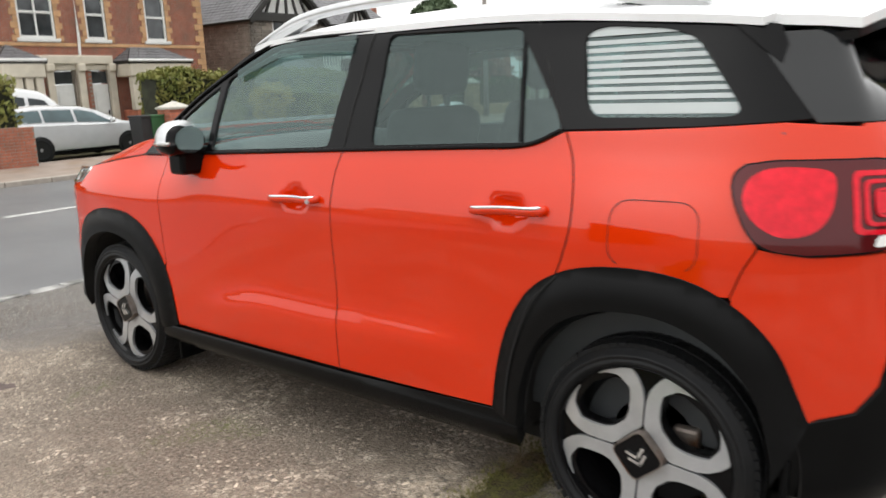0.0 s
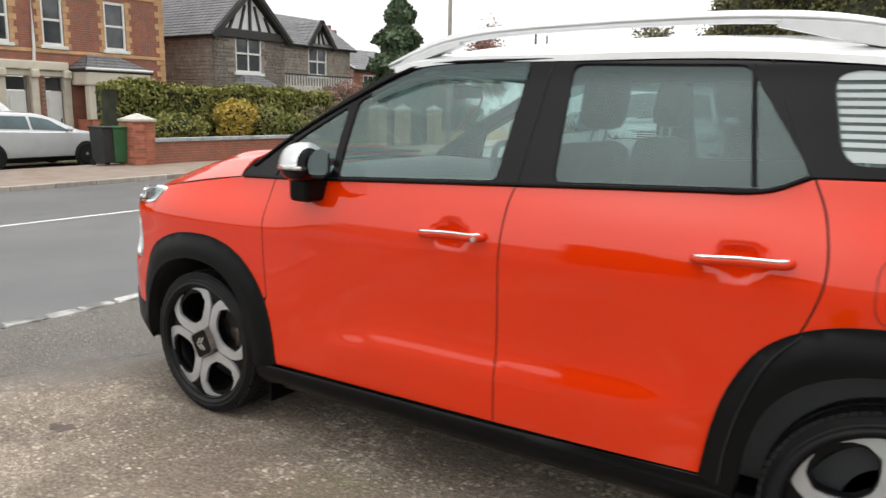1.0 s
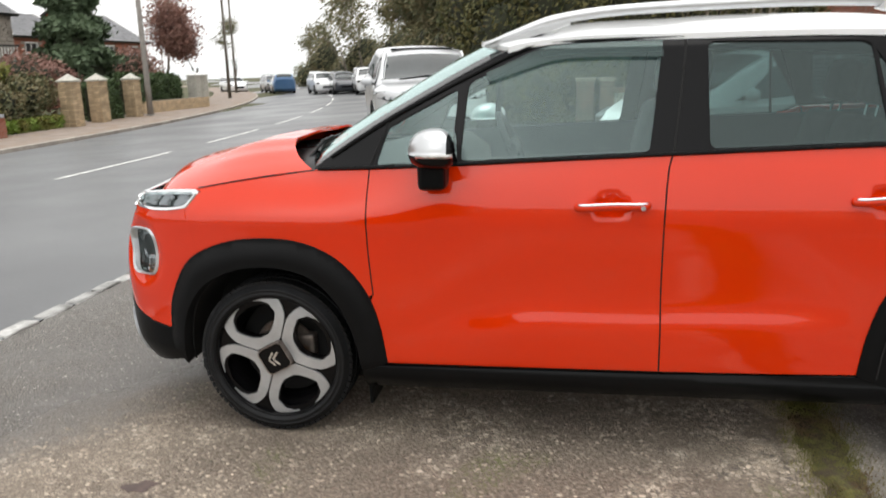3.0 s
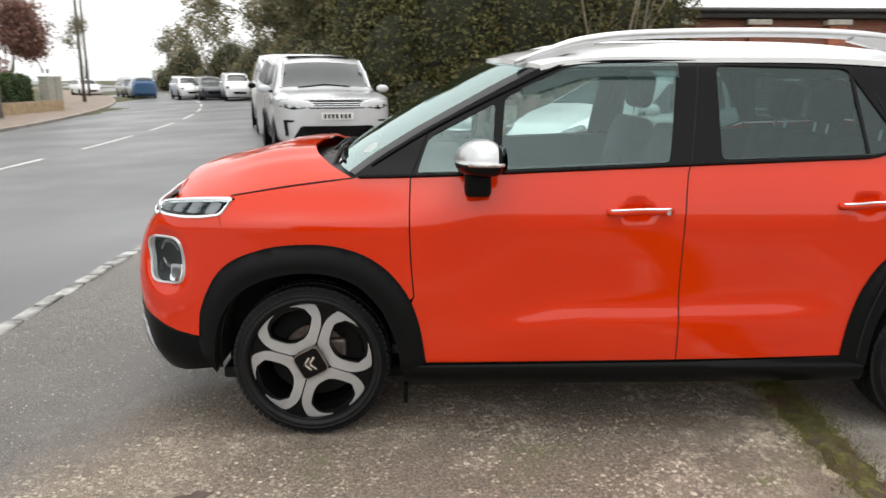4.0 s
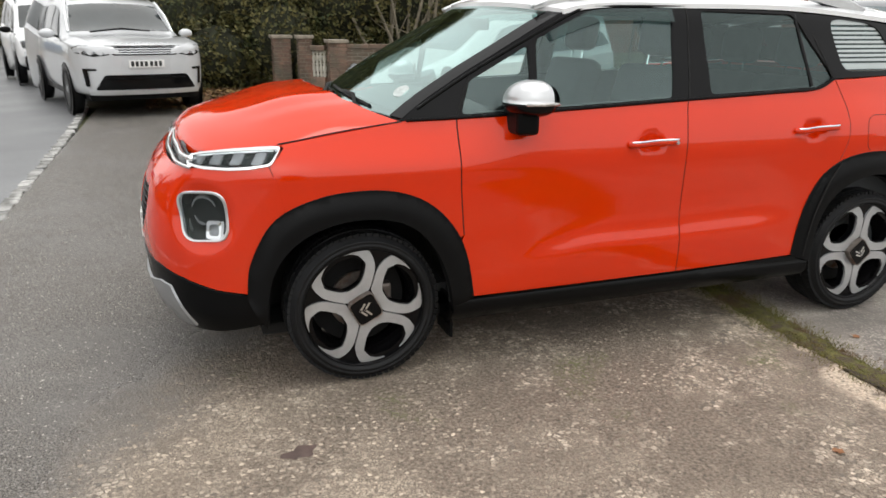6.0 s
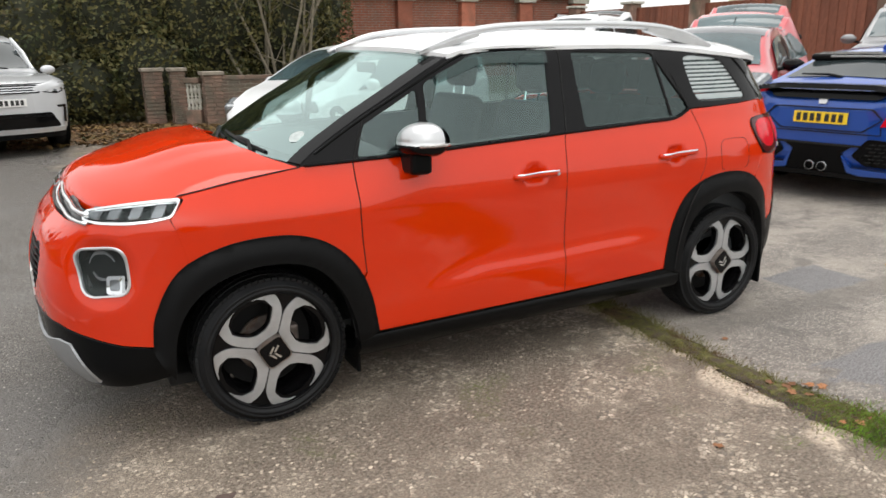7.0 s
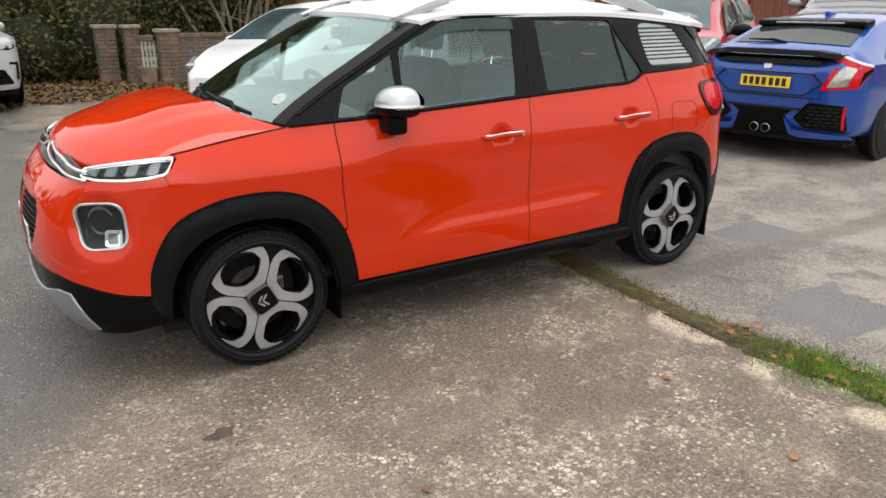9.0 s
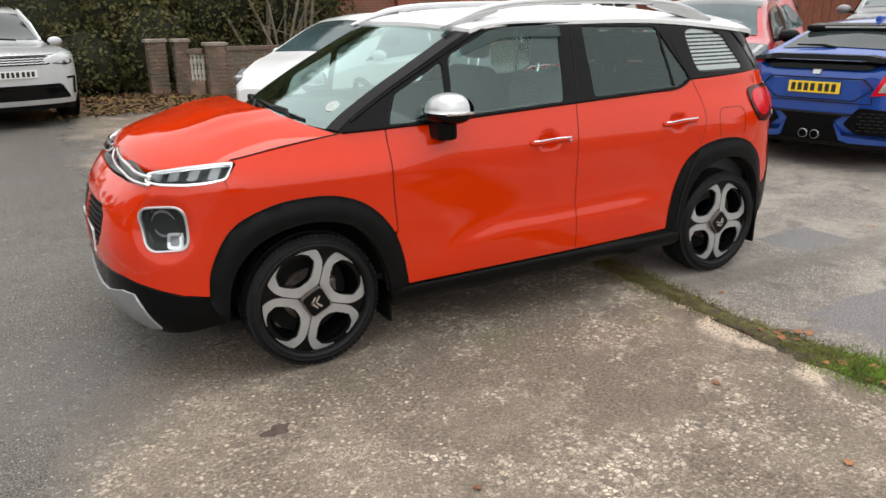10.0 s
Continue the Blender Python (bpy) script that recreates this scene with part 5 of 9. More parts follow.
# cabin: seats, dash, wheel, trims
def seat(x, y, back=0.62, head=True, width=0.46):
    st = new("seat")
    st.parent = suv
    part("cushion", boxed(x - 0.26, y - width / 2, 0.52, x + 0.26, y + width / 2, 0.70, 0.05), M["cabin"], st, smooth=True)
    b = boxed(-0.07, -width / 2, 0.0, 0.07, width / 2, back, 0.05)
    bmesh.ops.transform(b, matrix=Matrix.Translation((x + 0.24, y, 0.64)) @ Matrix.Rotation(radians(14), 4, "Y"), verts=b.verts)
    part("backrest", b, M["cabin"], st, smooth=True)
    if head:
        h = boxed(-0.05, -0.13, 0.0, 0.05, 0.13, 0.19, 0.04)
        m = Matrix.Translation((x + 0.40, y, 0.67 + back)) @ Matrix.Rotation(radians(8), 4, "Y")
        bmesh.ops.transform(h, matrix=m, verts=h.verts)
        part("headrest", h, M["cabin"], st, smooth=True)
        for dy in (-0.06, 0.06):
            part("headrest_post", tube([(x + 0.385, y + dy, 0.60 + back), (x + 0.40, y + dy, 0.70 + back)], 0.007, 6), M["chrome"], st)


seat(1.20, 0.47)
seat(1.20, 1.25)
for yy in (0.42, 0.86, 1.30):
    seat(2.02, yy, 0.56, True, 0.42)
dash = crowned("dashboard", [0.32, 0.45, 0.62, 0.70, 0.72], [0.70, 0.72, 0.72, 0.70, 0.69], [1.02, 1.06, 1.06, 1.0, 0.75], [1.07, 1.11, 1.10, 1.03, 0.76], M["cabin_trim"], power=4, front_bow=[-0.1, -0.05, 0, 0, 0])
rg = []
for k in range(28):
    a = 2 * math.pi * k / 28
    rg.append((0, 0.185 * math.cos(a), 0.185 * math.sin(a)))
wheel_rim = tube(rg + rg[:1], 0.017, 8)
sm_ = Matrix.Translation((0.86, 1.25, 1.02)) @ Matrix.Rotation(radians(-24), 4, "Y")
bmesh.ops.transform(wheel_rim, matrix=sm_, verts=wheel_rim.verts)
part("steering_wheel", wheel_rim, M["cabin_trim"], suv, smooth=True)
hubb = boxed(-0.03, -0.17, -0.03, 0.03, 0.17, 0.04, 0.02)
bmesh.ops.transform(hubb, matrix=sm_, verts=hubb.verts)
part("steering_boss", hubb, M["cabin_trim"], suv)
part("cabin_floor", boxed(0.25, 0.16, 0.30, 3.0, 1.56, 0.34), M["cabin_trim"], suv)
for yy in (0.115, 2 * YC - 0.135):
    tops = [(x_, float(np.interp(x_, [p[0] for p in BELT], [p[1] for p in BELT])) + 0.009) for x_ in np.linspace(0.44, 2.3, 12)] + [(2.9, 1.19)]
    tv, tf = [], []
    for x_, z_ in tops:
        tv += [(x_, yy, 0.34), (x_, yy, z_), (x_, yy + 0.02, z_), (x_, yy + 0.02, 0.34)]
    for k in range(len(tops) - 1):
        a = 4 * k
        tf += [(a, a + 4, a + 5, a + 1), (a + 1, a + 5, a + 6, a + 2), (a + 2, a + 6, a + 7, a + 3)]
    raw("door_trim", tv, tf, M["cabin_trim"], suv)
part("parcel_shelf", boxed(2.42, 0.2, 1.0, 2.95, 1.52, 1.03, 0.01), M["cabin_trim"], suv)
part("interior_mirror", boxed(0.80, YC - 0.11, 1.40, 0.825, YC + 0.11, 1.455, 0.012), M["gloss_black"], suv)
lining = crowned("headlining", list(rx[2:-2]), list(rhalf[2:-2] - 0.06), list(redge[2:-2] - 0.03), list(rcr[2:-2] - 0.035), M["cabin_light"], power=2.8, n=13)

# ---- the other parked cars ----
M["car_glass"] = material("dark_car_glass", (0.024, 0.032, 0.034), rough=0.05, spec=0.42, coat=0.08, vary=0.3, scale=1.5)
M["pale_glass"] = material("pale_car_glass", (0.050, 0.082, 0.090), rough=0.04, spec=0.5, coat=0.3, vary=0.4, scale=1.2)
M["blue_paint"] = material("blue_paint", (0.009, 0.070, 0.37), rough=0.28, metal=0.2, coat=1.0, vary=0.04, scale=4)
M["red_paint"] = material("red_paint", (0.50, 0.022, 0.035), rough=0.3, metal=0.2, coat=1.0, vary=0.04, scale=4)
M["bright_red"] = material("bright_red_paint", (0.62, 0.02, 0.03), rough=0.3, coat=1.0, vary=0.04, scale=4)
M["grey_paint"] = material("grey_paint", (0.20, 0.20, 0.205), rough=0.32, metal=0.4, coat=1.0, vary=0.04, scale=4)
M["dark_paint"] = material("dark_paint", (0.035, 0.04, 0.05), rough=0.3, metal=0.3, coat=1.0, vary=0.04, scale=4)
M["mid_blue"] = material("mid_blue_paint", (0.06, 0.14, 0.28), rough=0.3, metal=0.3, coat=1.0, vary=0.04, scale=4)


class Shell:
    """A car body lofted through stations of (x, low, shoulder, top, half width, half width on top); it points along +x."""

    def __init__(self, stations):
        self.st = np.array(sorted(stations), float)

    def at(self, x):
        return [float(hermite(np.array(x, float), self.st[:, 0], self.st[:, k])) for k in range(1, 6)]

    def section(self, x):
        lo, sh, top, w, wt = self.at(x)
        zm = lo + (sh - lo) * 0.55
        ze = sh + (top - sh) * 0.84
        p = [(w * 0.86, lo), (w * 0.965, lo + 0.08), (w, zm), (w * 0.985, sh - 0.06), (w * 0.955, sh), (wt + (w * 0.955 - wt) * 0.12, ze), (wt * 0.90, top - (top - sh) * 0.05 - 0.005), (wt * 0.5, top), (0, top + 0.012)]
        return np.array(spline(p, 4))

    def body(self, n=56):
        xs = np.concatenate([np.linspace(a, b, max(2, int((b - a) / 0.08)), endpoint=False) for a, b in zip(self.st[:-1, 0], self.st[1:, 0])] + [[self.st[-1, 0]]])
        verts, faces = [], []
        m = None
        for x in xs:
            s = self.section(x)
            ring = [(x, -h, z) for h, z in s] + [(x, h, z) for h, z in s[-2::-1]]
            m = len(ring)
            verts += ring
        for i in range(len(xs) - 1):
            for j in range(m - 1):
                a = i * m + j
                faces.append((a, a + m, a + m + 1, a + 1)[::-1])
            faces.append((i * m, (i + 1) * m, (i + 1) * m + m - 1, i * m + m - 1))
        faces.append(tuple(range(m - 1, -1, -1))[::-1])
        faces.append(tuple((len(xs) - 1) * m + k for k in range(m))[::-1])
        return verts, faces

    def side(self, x, v, off):
        lo, sh, top, w, wt = self.at(x)
        ze = sh + (top - sh) * 0.84
        h0, h1 = w * 0.955, wt + (w * 0.955 - wt) * 0.12
        bulge = 0.02 * math.sin(math.pi * min(max(v, 0), 1))
        return (x, -(h0 + (h1 - h0) * v + off + bulge), sh + (ze - sh) * v)

    def lower(self, x, z, off):
        s = self.section(x)
        k = int(np.argmax(s[:, 1] >= z)) if z < s[-1, 1] else len(s) - 1
        return (x, -(float(np.interp(z, s[:k + 2, 1], s[:k + 2, 0])) + off), z)

    def top(self, x, t, off):
        s = self.section(x)[14:]
        wt = self.at(x)[4]
        h = abs(t) * wt
        z = float(np.interp(h, s[::-1, 0], s[::-1, 1]))
        return (x, t * wt, z + off)


def patch(name, outline, where, mat, parent, step=0.08, label="", both=False):
    uv, fs = fill(outline, (), step)
    vs = [where(u, v) for u, v in uv]
    raw(name, vs, fs, mat, parent, label, smooth=True)
    if both:
        raw(name, [(x, -y, z) for x, y, z in vs], [f[::-1] for f in fs], mat, parent, label, smooth=True)


def plain_wheel(parent, x, y, r, mat, spokes=5, flip=False):
    hub = new("wheel")
    hub.parent = parent
    k = r / 0.32
    part("tyre", lathe([(0.215 * k, 0.012), (0.25 * k, -0.006), (0.29 * k, 0.0), (0.315 * k, 0.025), (0.32 * k, 0.08), (0.32 * k, 0.17), (0.28 * k, 0.20)], 32), M["rubber"], hub, smooth=True)
    part("rim", lathe([(0.218 * k, 0.008), (0.205 * k, 0.014), (0.19 * k, 0.06), (0.0, 0.07)], 28), M["gloss_black"], hub, smooth=True)
    sp_ = bmesh.new()
    for i in range(spokes):
        box(sp_, 0.02, 0.012, -0.026 * k, 0.208 * k, 0.04, 0.026 * k, 0.006, Matrix.Rotation(2 * math.pi * i / spokes + 0.3, 4, "Y"))
    part("spokes", sp_, mat, hub)
    part("hub_cap", lathe([(0, 0.006), (0.045 * k, 0.006), (0.05 * k, 0.03)], 16), mat, hub)
    hub.matrix_local = pose(x, y, r, 0, 0, 180 if flip else 0)


def number_plate(parent, x, y, z, facing, mat, tilt=0.0, width=0.52):
    """A plate with plain dark bars; facing +1 looks along +x."""
    pl = new("number_plate")
    pl.parent = parent
    part("plate", boxed(-0.004, -width / 2, -0.055, 0.004, width / 2, 0.055, 0.003), mat, pl)
    for k in range(7):
        y0 = -width * 0.44 + width * 0.126 * k + (0.012 if k > 3 else 0)
        part("plate_bar", boxed(0.0035, y0, -0.038, 0.006, y0 + width * 0.082, 0.038), M["ink"], pl)
    pl.matrix_local = pose(x, y, z, 0, tilt * facing, 0 if facing > 0 else 180)


def parked_car(name, label, x, y, turn, stations, paint, wheels, wheel_r, windows, screen, back, glass="car_glass", rim="machined", spokes=5, mirrors=None, mirror_mat=None, trim=None, arch=1.13):
    """Body, glass, wheels, mirrors and sills; more parts are added by the caller."""
    sh = Shell(stations)
    car = tagged(stand(name, x, y, float(gz(x, y)), turn), label, "car")
    v, f = sh.body()
    body = raw("body", v, f, paint, car, smooth=True)
    soft_edges(body, 38)
    for wx in wheels:
        w = sh.at(wx)[3]
        for side in (-1, 1):
            ar = part("wheel_arch", lathe([(0, 0), (wheel_r * arch, 0), (wheel_r * arch, 0.03)], 32), trim or M["dark"], car)
            ar.matrix_local = pose(wx, side * (w + 0.004), wheel_r, 0, 0, 0 if side < 0 else 180)
            plain_wheel(car, wx, side * (w + 0.012), wheel_r, M[rim], spokes, side > 0)
    for out in windows:
        patch("side_window", out, lambda a, b: sh.side(a, b, 0.006), M[glass], car, both=True)
    a, b = screen
    patch("windscreen", [(a, -0.93), (a, 0.93), (b, 0.90), (b, -0.90)][::-1] if a > b else [(a, -0.93), (a, 0.93), (b, 0.9), (b, -0.9)], lambda q, t: sh.top(q, t, 0.008), M[glass], car)
    if back:
        a, b = back
        patch("rear_window", [(a, -0.88), (a, 0.88), (b, 0.88), (b, -0.88)][::-1], lambda q, t: sh.top(q, t, 0.008), M[glass], car)
    if mirrors:
        mx, mz = mirrors
        for side in (-1, 1):
            w = sh.at(mx)[3]
            mb = bmesh.new()
            bmesh.ops.create_uvsphere(mb, u_segments=14, v_segments=10, radius=1.0, matrix=Matrix.Translation((mx, side * (w + 0.10), mz)) @ Matrix.Diagonal((0.06, 0.12, 0.075, 1)))
            part("door_mirror", mb, mirror_mat or paint, car, smooth=True)
            part("mirror_arm", tube([(mx, side * (w - 0.06), mz - 0.05), (mx, side * (w + 0.06), mz - 0.03)], 0.02, 6), M["plastic"], car)
    lo = sh.at(0)[0]
    wmid = sh.at(0)[3]
    for side in (-1, 1):
        part("sill", boxed(wheels[0] + wheel_r * 1.1, side * wmid * 0.94 - 0.03, lo - 0.02, wheels[1] - wheel_r * 1.1, side * wmid * 0.94 + 0.03, lo + 0.08, 0.01), M["plastic"], car)
    part("underside", boxed(stations[0][0] + 0.35 if stations[0][0] < 0 else -1.8, -wmid * 0.8, lo - 0.06, max(s[0] for s in stations) - 0.35, wmid * 0.8, lo + 0.02), M["dark"], car)
    return car, sh


def add(car, name, x0, y0, z0, x1, y1, z1, mat, bevel=0.015, label="", both=False, rot=(0, 0, 0)):
    for s in ((1, -1) if both else (1,)):
        bm = boxed(-(x1 - x0) / 2, -(y1 - y0) / 2, -(z1 - z0) / 2, (x1 - x0) / 2, (y1 - y0) / 2, (z1 - z0) / 2, bevel)
        o = part(name, bm, M[mat] if isinstance(mat, str) else mat, car, label)
        o.matrix_local = pose((x0 + x1) / 2, s * (y0 + y1) / 2, (z0 + z1) / 2, rot[0] * s, rot[1], rot[2] * s)


def face_piece(car, name, outline, plan, sign, mat, off=0.012, depth=0.05, label="", both=False, holes=()):
    """A shaped piece lying on the front or rear face of a car, with its edges turned inwards; outline in (y, z)."""
    made = []
    for m in ((1, -1) if both else (1,)):
        loop = [np.array((m * a, b), float) for a, b in outline]
        area = sum(p[0] * q[1] - q[0] * p[1] for p, q in zip(loop, loop[1:] + loop[:1]))
        if area < 0:
            loop = loop[::-1]
        uv, fs = fill(loop, [[(m * a, b) for a, b in h] for h in holes], 0.05)
        n = len(uv)
        vs = [(sign * (plan(y, z) + off), y, z) for y, z in uv] + [(sign * (plan(y, z) + off - depth), y, z) for y, z in uv]
        edges = {(f[i], f[(i + 1) % len(f)]) for f in fs for i in range(len(f))}
        fl = [tuple(f) for f in fs] + [(b, a, n + a, n + b) for a, b in edges if (b, a) not in edges]
        if sign < 0:
            fl = [f[::-1] for f in fl]
        made.append(soft_edges(raw(name, vs, fl, mat, car, label), 40))
    return made


# blue hatchback, tail towards the orange car
blue, bs = parked_car("blue_hatchback", "glossy blue sporty hatchback with black rear spoiler, parked tail first", 8.20, 2.24, 10,
                      [(-2.255, 0.42, 0.80, 0.86, 0.45, 0.40), (-2.225, 0.36, 0.88, 0.94, 0.62, 0.55), (-2.13, 0.30, 0.95, 1.02, 0.80, 0.68), (-2.03, 0.26, 0.975, 1.075, 0.875, 0.72), (-1.85, 0.24, 0.985, 1.13, 0.90, 0.69), (-1.2, 0.22, 0.975, 1.345, 0.90, 0.61),
                       (-0.5, 0.2, 0.955, 1.43, 0.90, 0.585), (0.2, 0.2, 0.935, 1.41, 0.90, 0.58), (0.6, 0.2, 0.92, 1.31, 0.90, 0.60), (1.2, 0.2, 0.90, 0.985, 0.90, 0.70), (1.9, 0.22, 0.80, 0.86, 0.85, 0.66), (2.2, 0.25, 0.66, 0.72, 0.72, 0.55), (2.26, 0.35, 0.58, 0.63, 0.60, 0.45)],
                      M["blue_paint"], (-1.32, 1.38), 0.33, [[(-1.55, 0.15), (-0.35, 0.10), (-0.35, 0.92), (-1.0, 0.90)], [(-0.27, 0.10), (0.95, 0.08), (0.35, 0.88), (-0.27, 0.92)]], (1.12, 0.42), (-1.22, -1.84), mirrors=(0.75, 1.02))
REAR_Y, REAR_X = [0, 0.30, 0.45, 0.62, 0.72, 0.80, 0.86, 0.90], [2.265, 2.262, 2.255, 2.225, 2.185, 2.13, 2.06, 1.96]


def tail_x(y, z):
    return np.interp(abs(y), REAR_Y, REAR_X) - 0.42 * max(0.0, z - 0.86) - 0.22 * max(0.0, 0.44 - z)


def tail(name, outline, mat, off=0.012, depth=0.05, label="", both=False, parent=None):
    face_piece(parent or blue, name, outline, tail_x, -1, M[mat], off, depth, label, both)


tail("tail_spoiler", rounded([(-0.70, 1.055), (-0.45, 1.095), (0.45, 1.095), (0.70, 1.055), (0.66, 1.02), (0.42, 1.045), (-0.42, 1.045), (-0.66, 1.02)], 0.02, 3), "gloss_black", 0.10, 0.16, "gloss black tail spoiler")
tail("spoiler_underside", rounded([(-0.60, 1.035), (0.60, 1.035), (0.50, 0.955), (-0.50, 0.955)], 0.03, 3), "gloss_black", 0.03, 0.06)
add(blue, "roof_spoiler", -1.42, -0.57, 1.300, -1.16, 0.57, 1.368, "gloss_black", 0.022, rot=(0, -5, 0))
# silver strip painted in as the pale glint on the spoiler
add(blue, "spoiler_slot", -1.428, -0.36, 1.325, -1.40, 0.36, 1.342, "silver_satin", 0.004)
add(blue, "roof_fin", -1.0, -0.03, 1.385, -0.82, 0.03, 1.45, "blue_paint", 0.02)
part("rear_wiper", tube([(-1.86, 0.02, 1.135), (-1.84, 0.16, 1.165), (-1.83, 0.44, 1.165)], [0.022, 0.014, 0.008], 6), M["plastic"], blue)
for sg in (-1, 1):
    turn_ = lambda pts: [(sg * a, b) for a, b in pts] if sg > 0 else [(sg * a, b) for a, b in pts][::-1]
    tl = face_piece(blue, "tail_lamp", turn_([(0.545, 0.715), (0.845, 0.750), (0.895, 0.905), (0.885, 0.955), (0.63, 1.065), (0.60, 1.03), (0.655, 0.965)]), tail_x, -1, M["red_lens"], 0.016, 0.05, "red tail lamp with clear insert")[0]
    tail("lamp_insert", turn_(rounded([(0.600, 0.748), (0.765, 0.768), (0.815, 0.935), (0.715, 0.958), (0.675, 0.90)], 0.02, 3)), "indicator", 0.024, 0.02, "clear lamp insert", parent=tl)
    tail("lamp_edge", turn_([(0.66, 1.066), (0.892, 0.966), (0.896, 0.945), (0.66, 1.045)]), "paper", 0.022, 0.02, parent=tl)
    tail("lamp_smoked_edge", turn_([(0.846, 0.775), (0.90, 0.905), (0.893, 0.935), (0.862, 0.90)]), "gloss_black", 0.022, 0.02, parent=tl)
    vent = face_piece(blue, "bumper_vent", turn_(rounded([(0.33, 0.435), (0.46, 0.600), (0.775, 0.580), (0.805, 0.325), (0.445, 0.345)], 0.03, 3)), tail_x, -1, M["plastic"], 0.020, 0.05, "black meshed bumper vent")[0]
    for row in range(6):
        for col in range(4):
            y_, z_ = 0.455 + 0.075 * col + 0.03 * (row % 2), 0.375 + 0.034 * row
            tail("vent_mesh", turn_([(y_, z_), (y_ + 0.05, z_), (y_ + 0.05, z_ + 0.012), (y_, z_ + 0.012)]), "dark", 0.024, 0.01, parent=vent)
    tail("reflector", turn_([(0.765, 0.345), (0.785, 0.345), (0.785, 0.565), (0.765, 0.565)]), "red_lens", 0.026, 0.02)
    tail("bumper_wing", turn_([(0.245, 0.430), (0.33, 0.315), (0.80, 0.290), (0.84, 0.250), (0.40, 0.245), (0.30, 0.270)]), "blue_paint", 0.028, 0.05, "blue lower bumper wing")
tail("rear_diffuser", rounded([(-0.34, 0.525), (0.34, 0.525), (0.235, 0.455), (0.33, 0.262), (0.25, 0.215), (-0.25, 0.215), (-0.33, 0.262), (-0.235, 0.455)][::-1], 0.02, 3), "plastic", 0.012, 0.06, "black rear diffuser")
tail("diffuser_step", [(-0.40, 0.535), (-0.40, 0.515), (0.40, 0.515), (0.40, 0.535)], "dark", 0.02, 0.02)
tail("bumper_lip", [(-0.86, 0.250), (-0.84, 0.205), (0.84, 0.205), (0.86, 0.250)], "gloss_black", 0.024, 0.06)
hexa = rounded([(-0.47, 0.875), (-0.56, 0.78), (-0.40, 0.655), (0.40, 0.655), (0.56, 0.78), (0.47, 0.875)], 0.02, 3)
face_piece(blue, "plate_recess_edge", hexa, tail_x, -1, M["dark"], 0.008, 0.02, holes=[[(a * 0.975, 0.765 + (b - 0.765) * 0.93) for a, b in hexa]])
tail("boot_seam", [(-0.56, 0.640), (-0.56, 0.633), (0.56, 0.633), (0.56, 0.640)], "dark", 0.008, 0.02)
tail("tailgate_side_seam", [(0.56, 0.64), (0.55, 0.715), (0.543, 0.715), (0.553, 0.64)], "dark", 0.008, 0.02, both=True)
number_plate(blue, -2.276, 0.0, 0.775, -1, M["plate_yellow"], 4)
for dy in (-0.06, 0.06):
    ex = part("exhaust_tip", lathe([(0.040, 0.0), (0.047, 0.0), (0.047, 0.14), (0.038, 0.14), (0.038, 0.02)], 20, "x"), M["lamp_inner"], blue, "chrome exhaust tip", smooth=True)
    ex.matrix_local = pose(-2.27, dy, 0.305)
tail("tailgate_badge", rounded([(-0.045, 0.975), (-0.036, 0.905), (0.036, 0.905), (0.045, 0.975)], 0.012, 3), "silver_satin", 0.016, 0.02, "plain silver badge")

# silver off-road car facing along the verge
LRX, LRY = -1.72, 12.15
lr, ls = parked_car("silver_offroader", "large silver off-road car parked at the roadside", LRX, LRY, -75,
                    [(-2.48, 0.45, 1.05, 1.72, 0.90, 0.72), (-2.40, 0.36, 1.14, 1.78, 0.98, 0.76), (-1.2, 0.32, 1.16, 1.81, 1.0, 0.76), (0.0, 0.30, 1.15, 1.80, 1.0, 0.75), (0.35, 0.30, 1.14, 1.72, 1.0, 0.76), (1.02, 0.30, 1.12, 1.24, 1.0, 0.84),
                     (1.7, 0.32, 1.11, 1.185, 0.99, 0.80), (1.98, 0.33, 1.09, 1.16, 0.97, 0.79), (2.16, 0.33, 1.07, 1.13, 0.91, 0.75), (2.295, 0.34, 1.05, 1.105, 0.82, 0.69), (2.385, 0.35, 1.02, 1.075, 0.70, 0.60), (2.445, 0.37, 0.98, 1.03, 0.54, 0.47), (2.478, 0.42, 0.90, 0.95, 0.36, 0.30)],
                    M["silver_paint"], (-1.46, 1.46), 0.375, [[(-2.3, 0.10), (-0.95, 0.10), (-0.95, 0.92), (-2.2, 0.92)], [(-0.88, 0.10), (0.0, 0.08), (0.0, 0.92), (-0.88, 0.92)], [(0.08, 0.08), (0.92, 0.06), (0.40, 0.86), (0.08, 0.92)]], (0.98, 0.42), None, mirrors=(0.80, 1.22), spokes=10, trim=M["plastic"])
NOSE_Y, NOSE_X = [0, 0.36, 0.54, 0.70, 0.82, 0.91, 0.97], [2.49, 2.478, 2.445, 2.385, 2.295, 2.16, 1.98]


def nose_x(y, z):
    return np.interp(abs(y), NOSE_Y, NOSE_X) - 0.30 * max(0.0, z - 0.90) - 0.20 * max(0.0, 0.46 - z)


def nose(name, outline, mat, off=0.012, depth=0.06, label="", both=False, parent=None):
    return face_piece(parent or lr, name, outline, nose_x, 1, M[mat], off, depth, label, both)


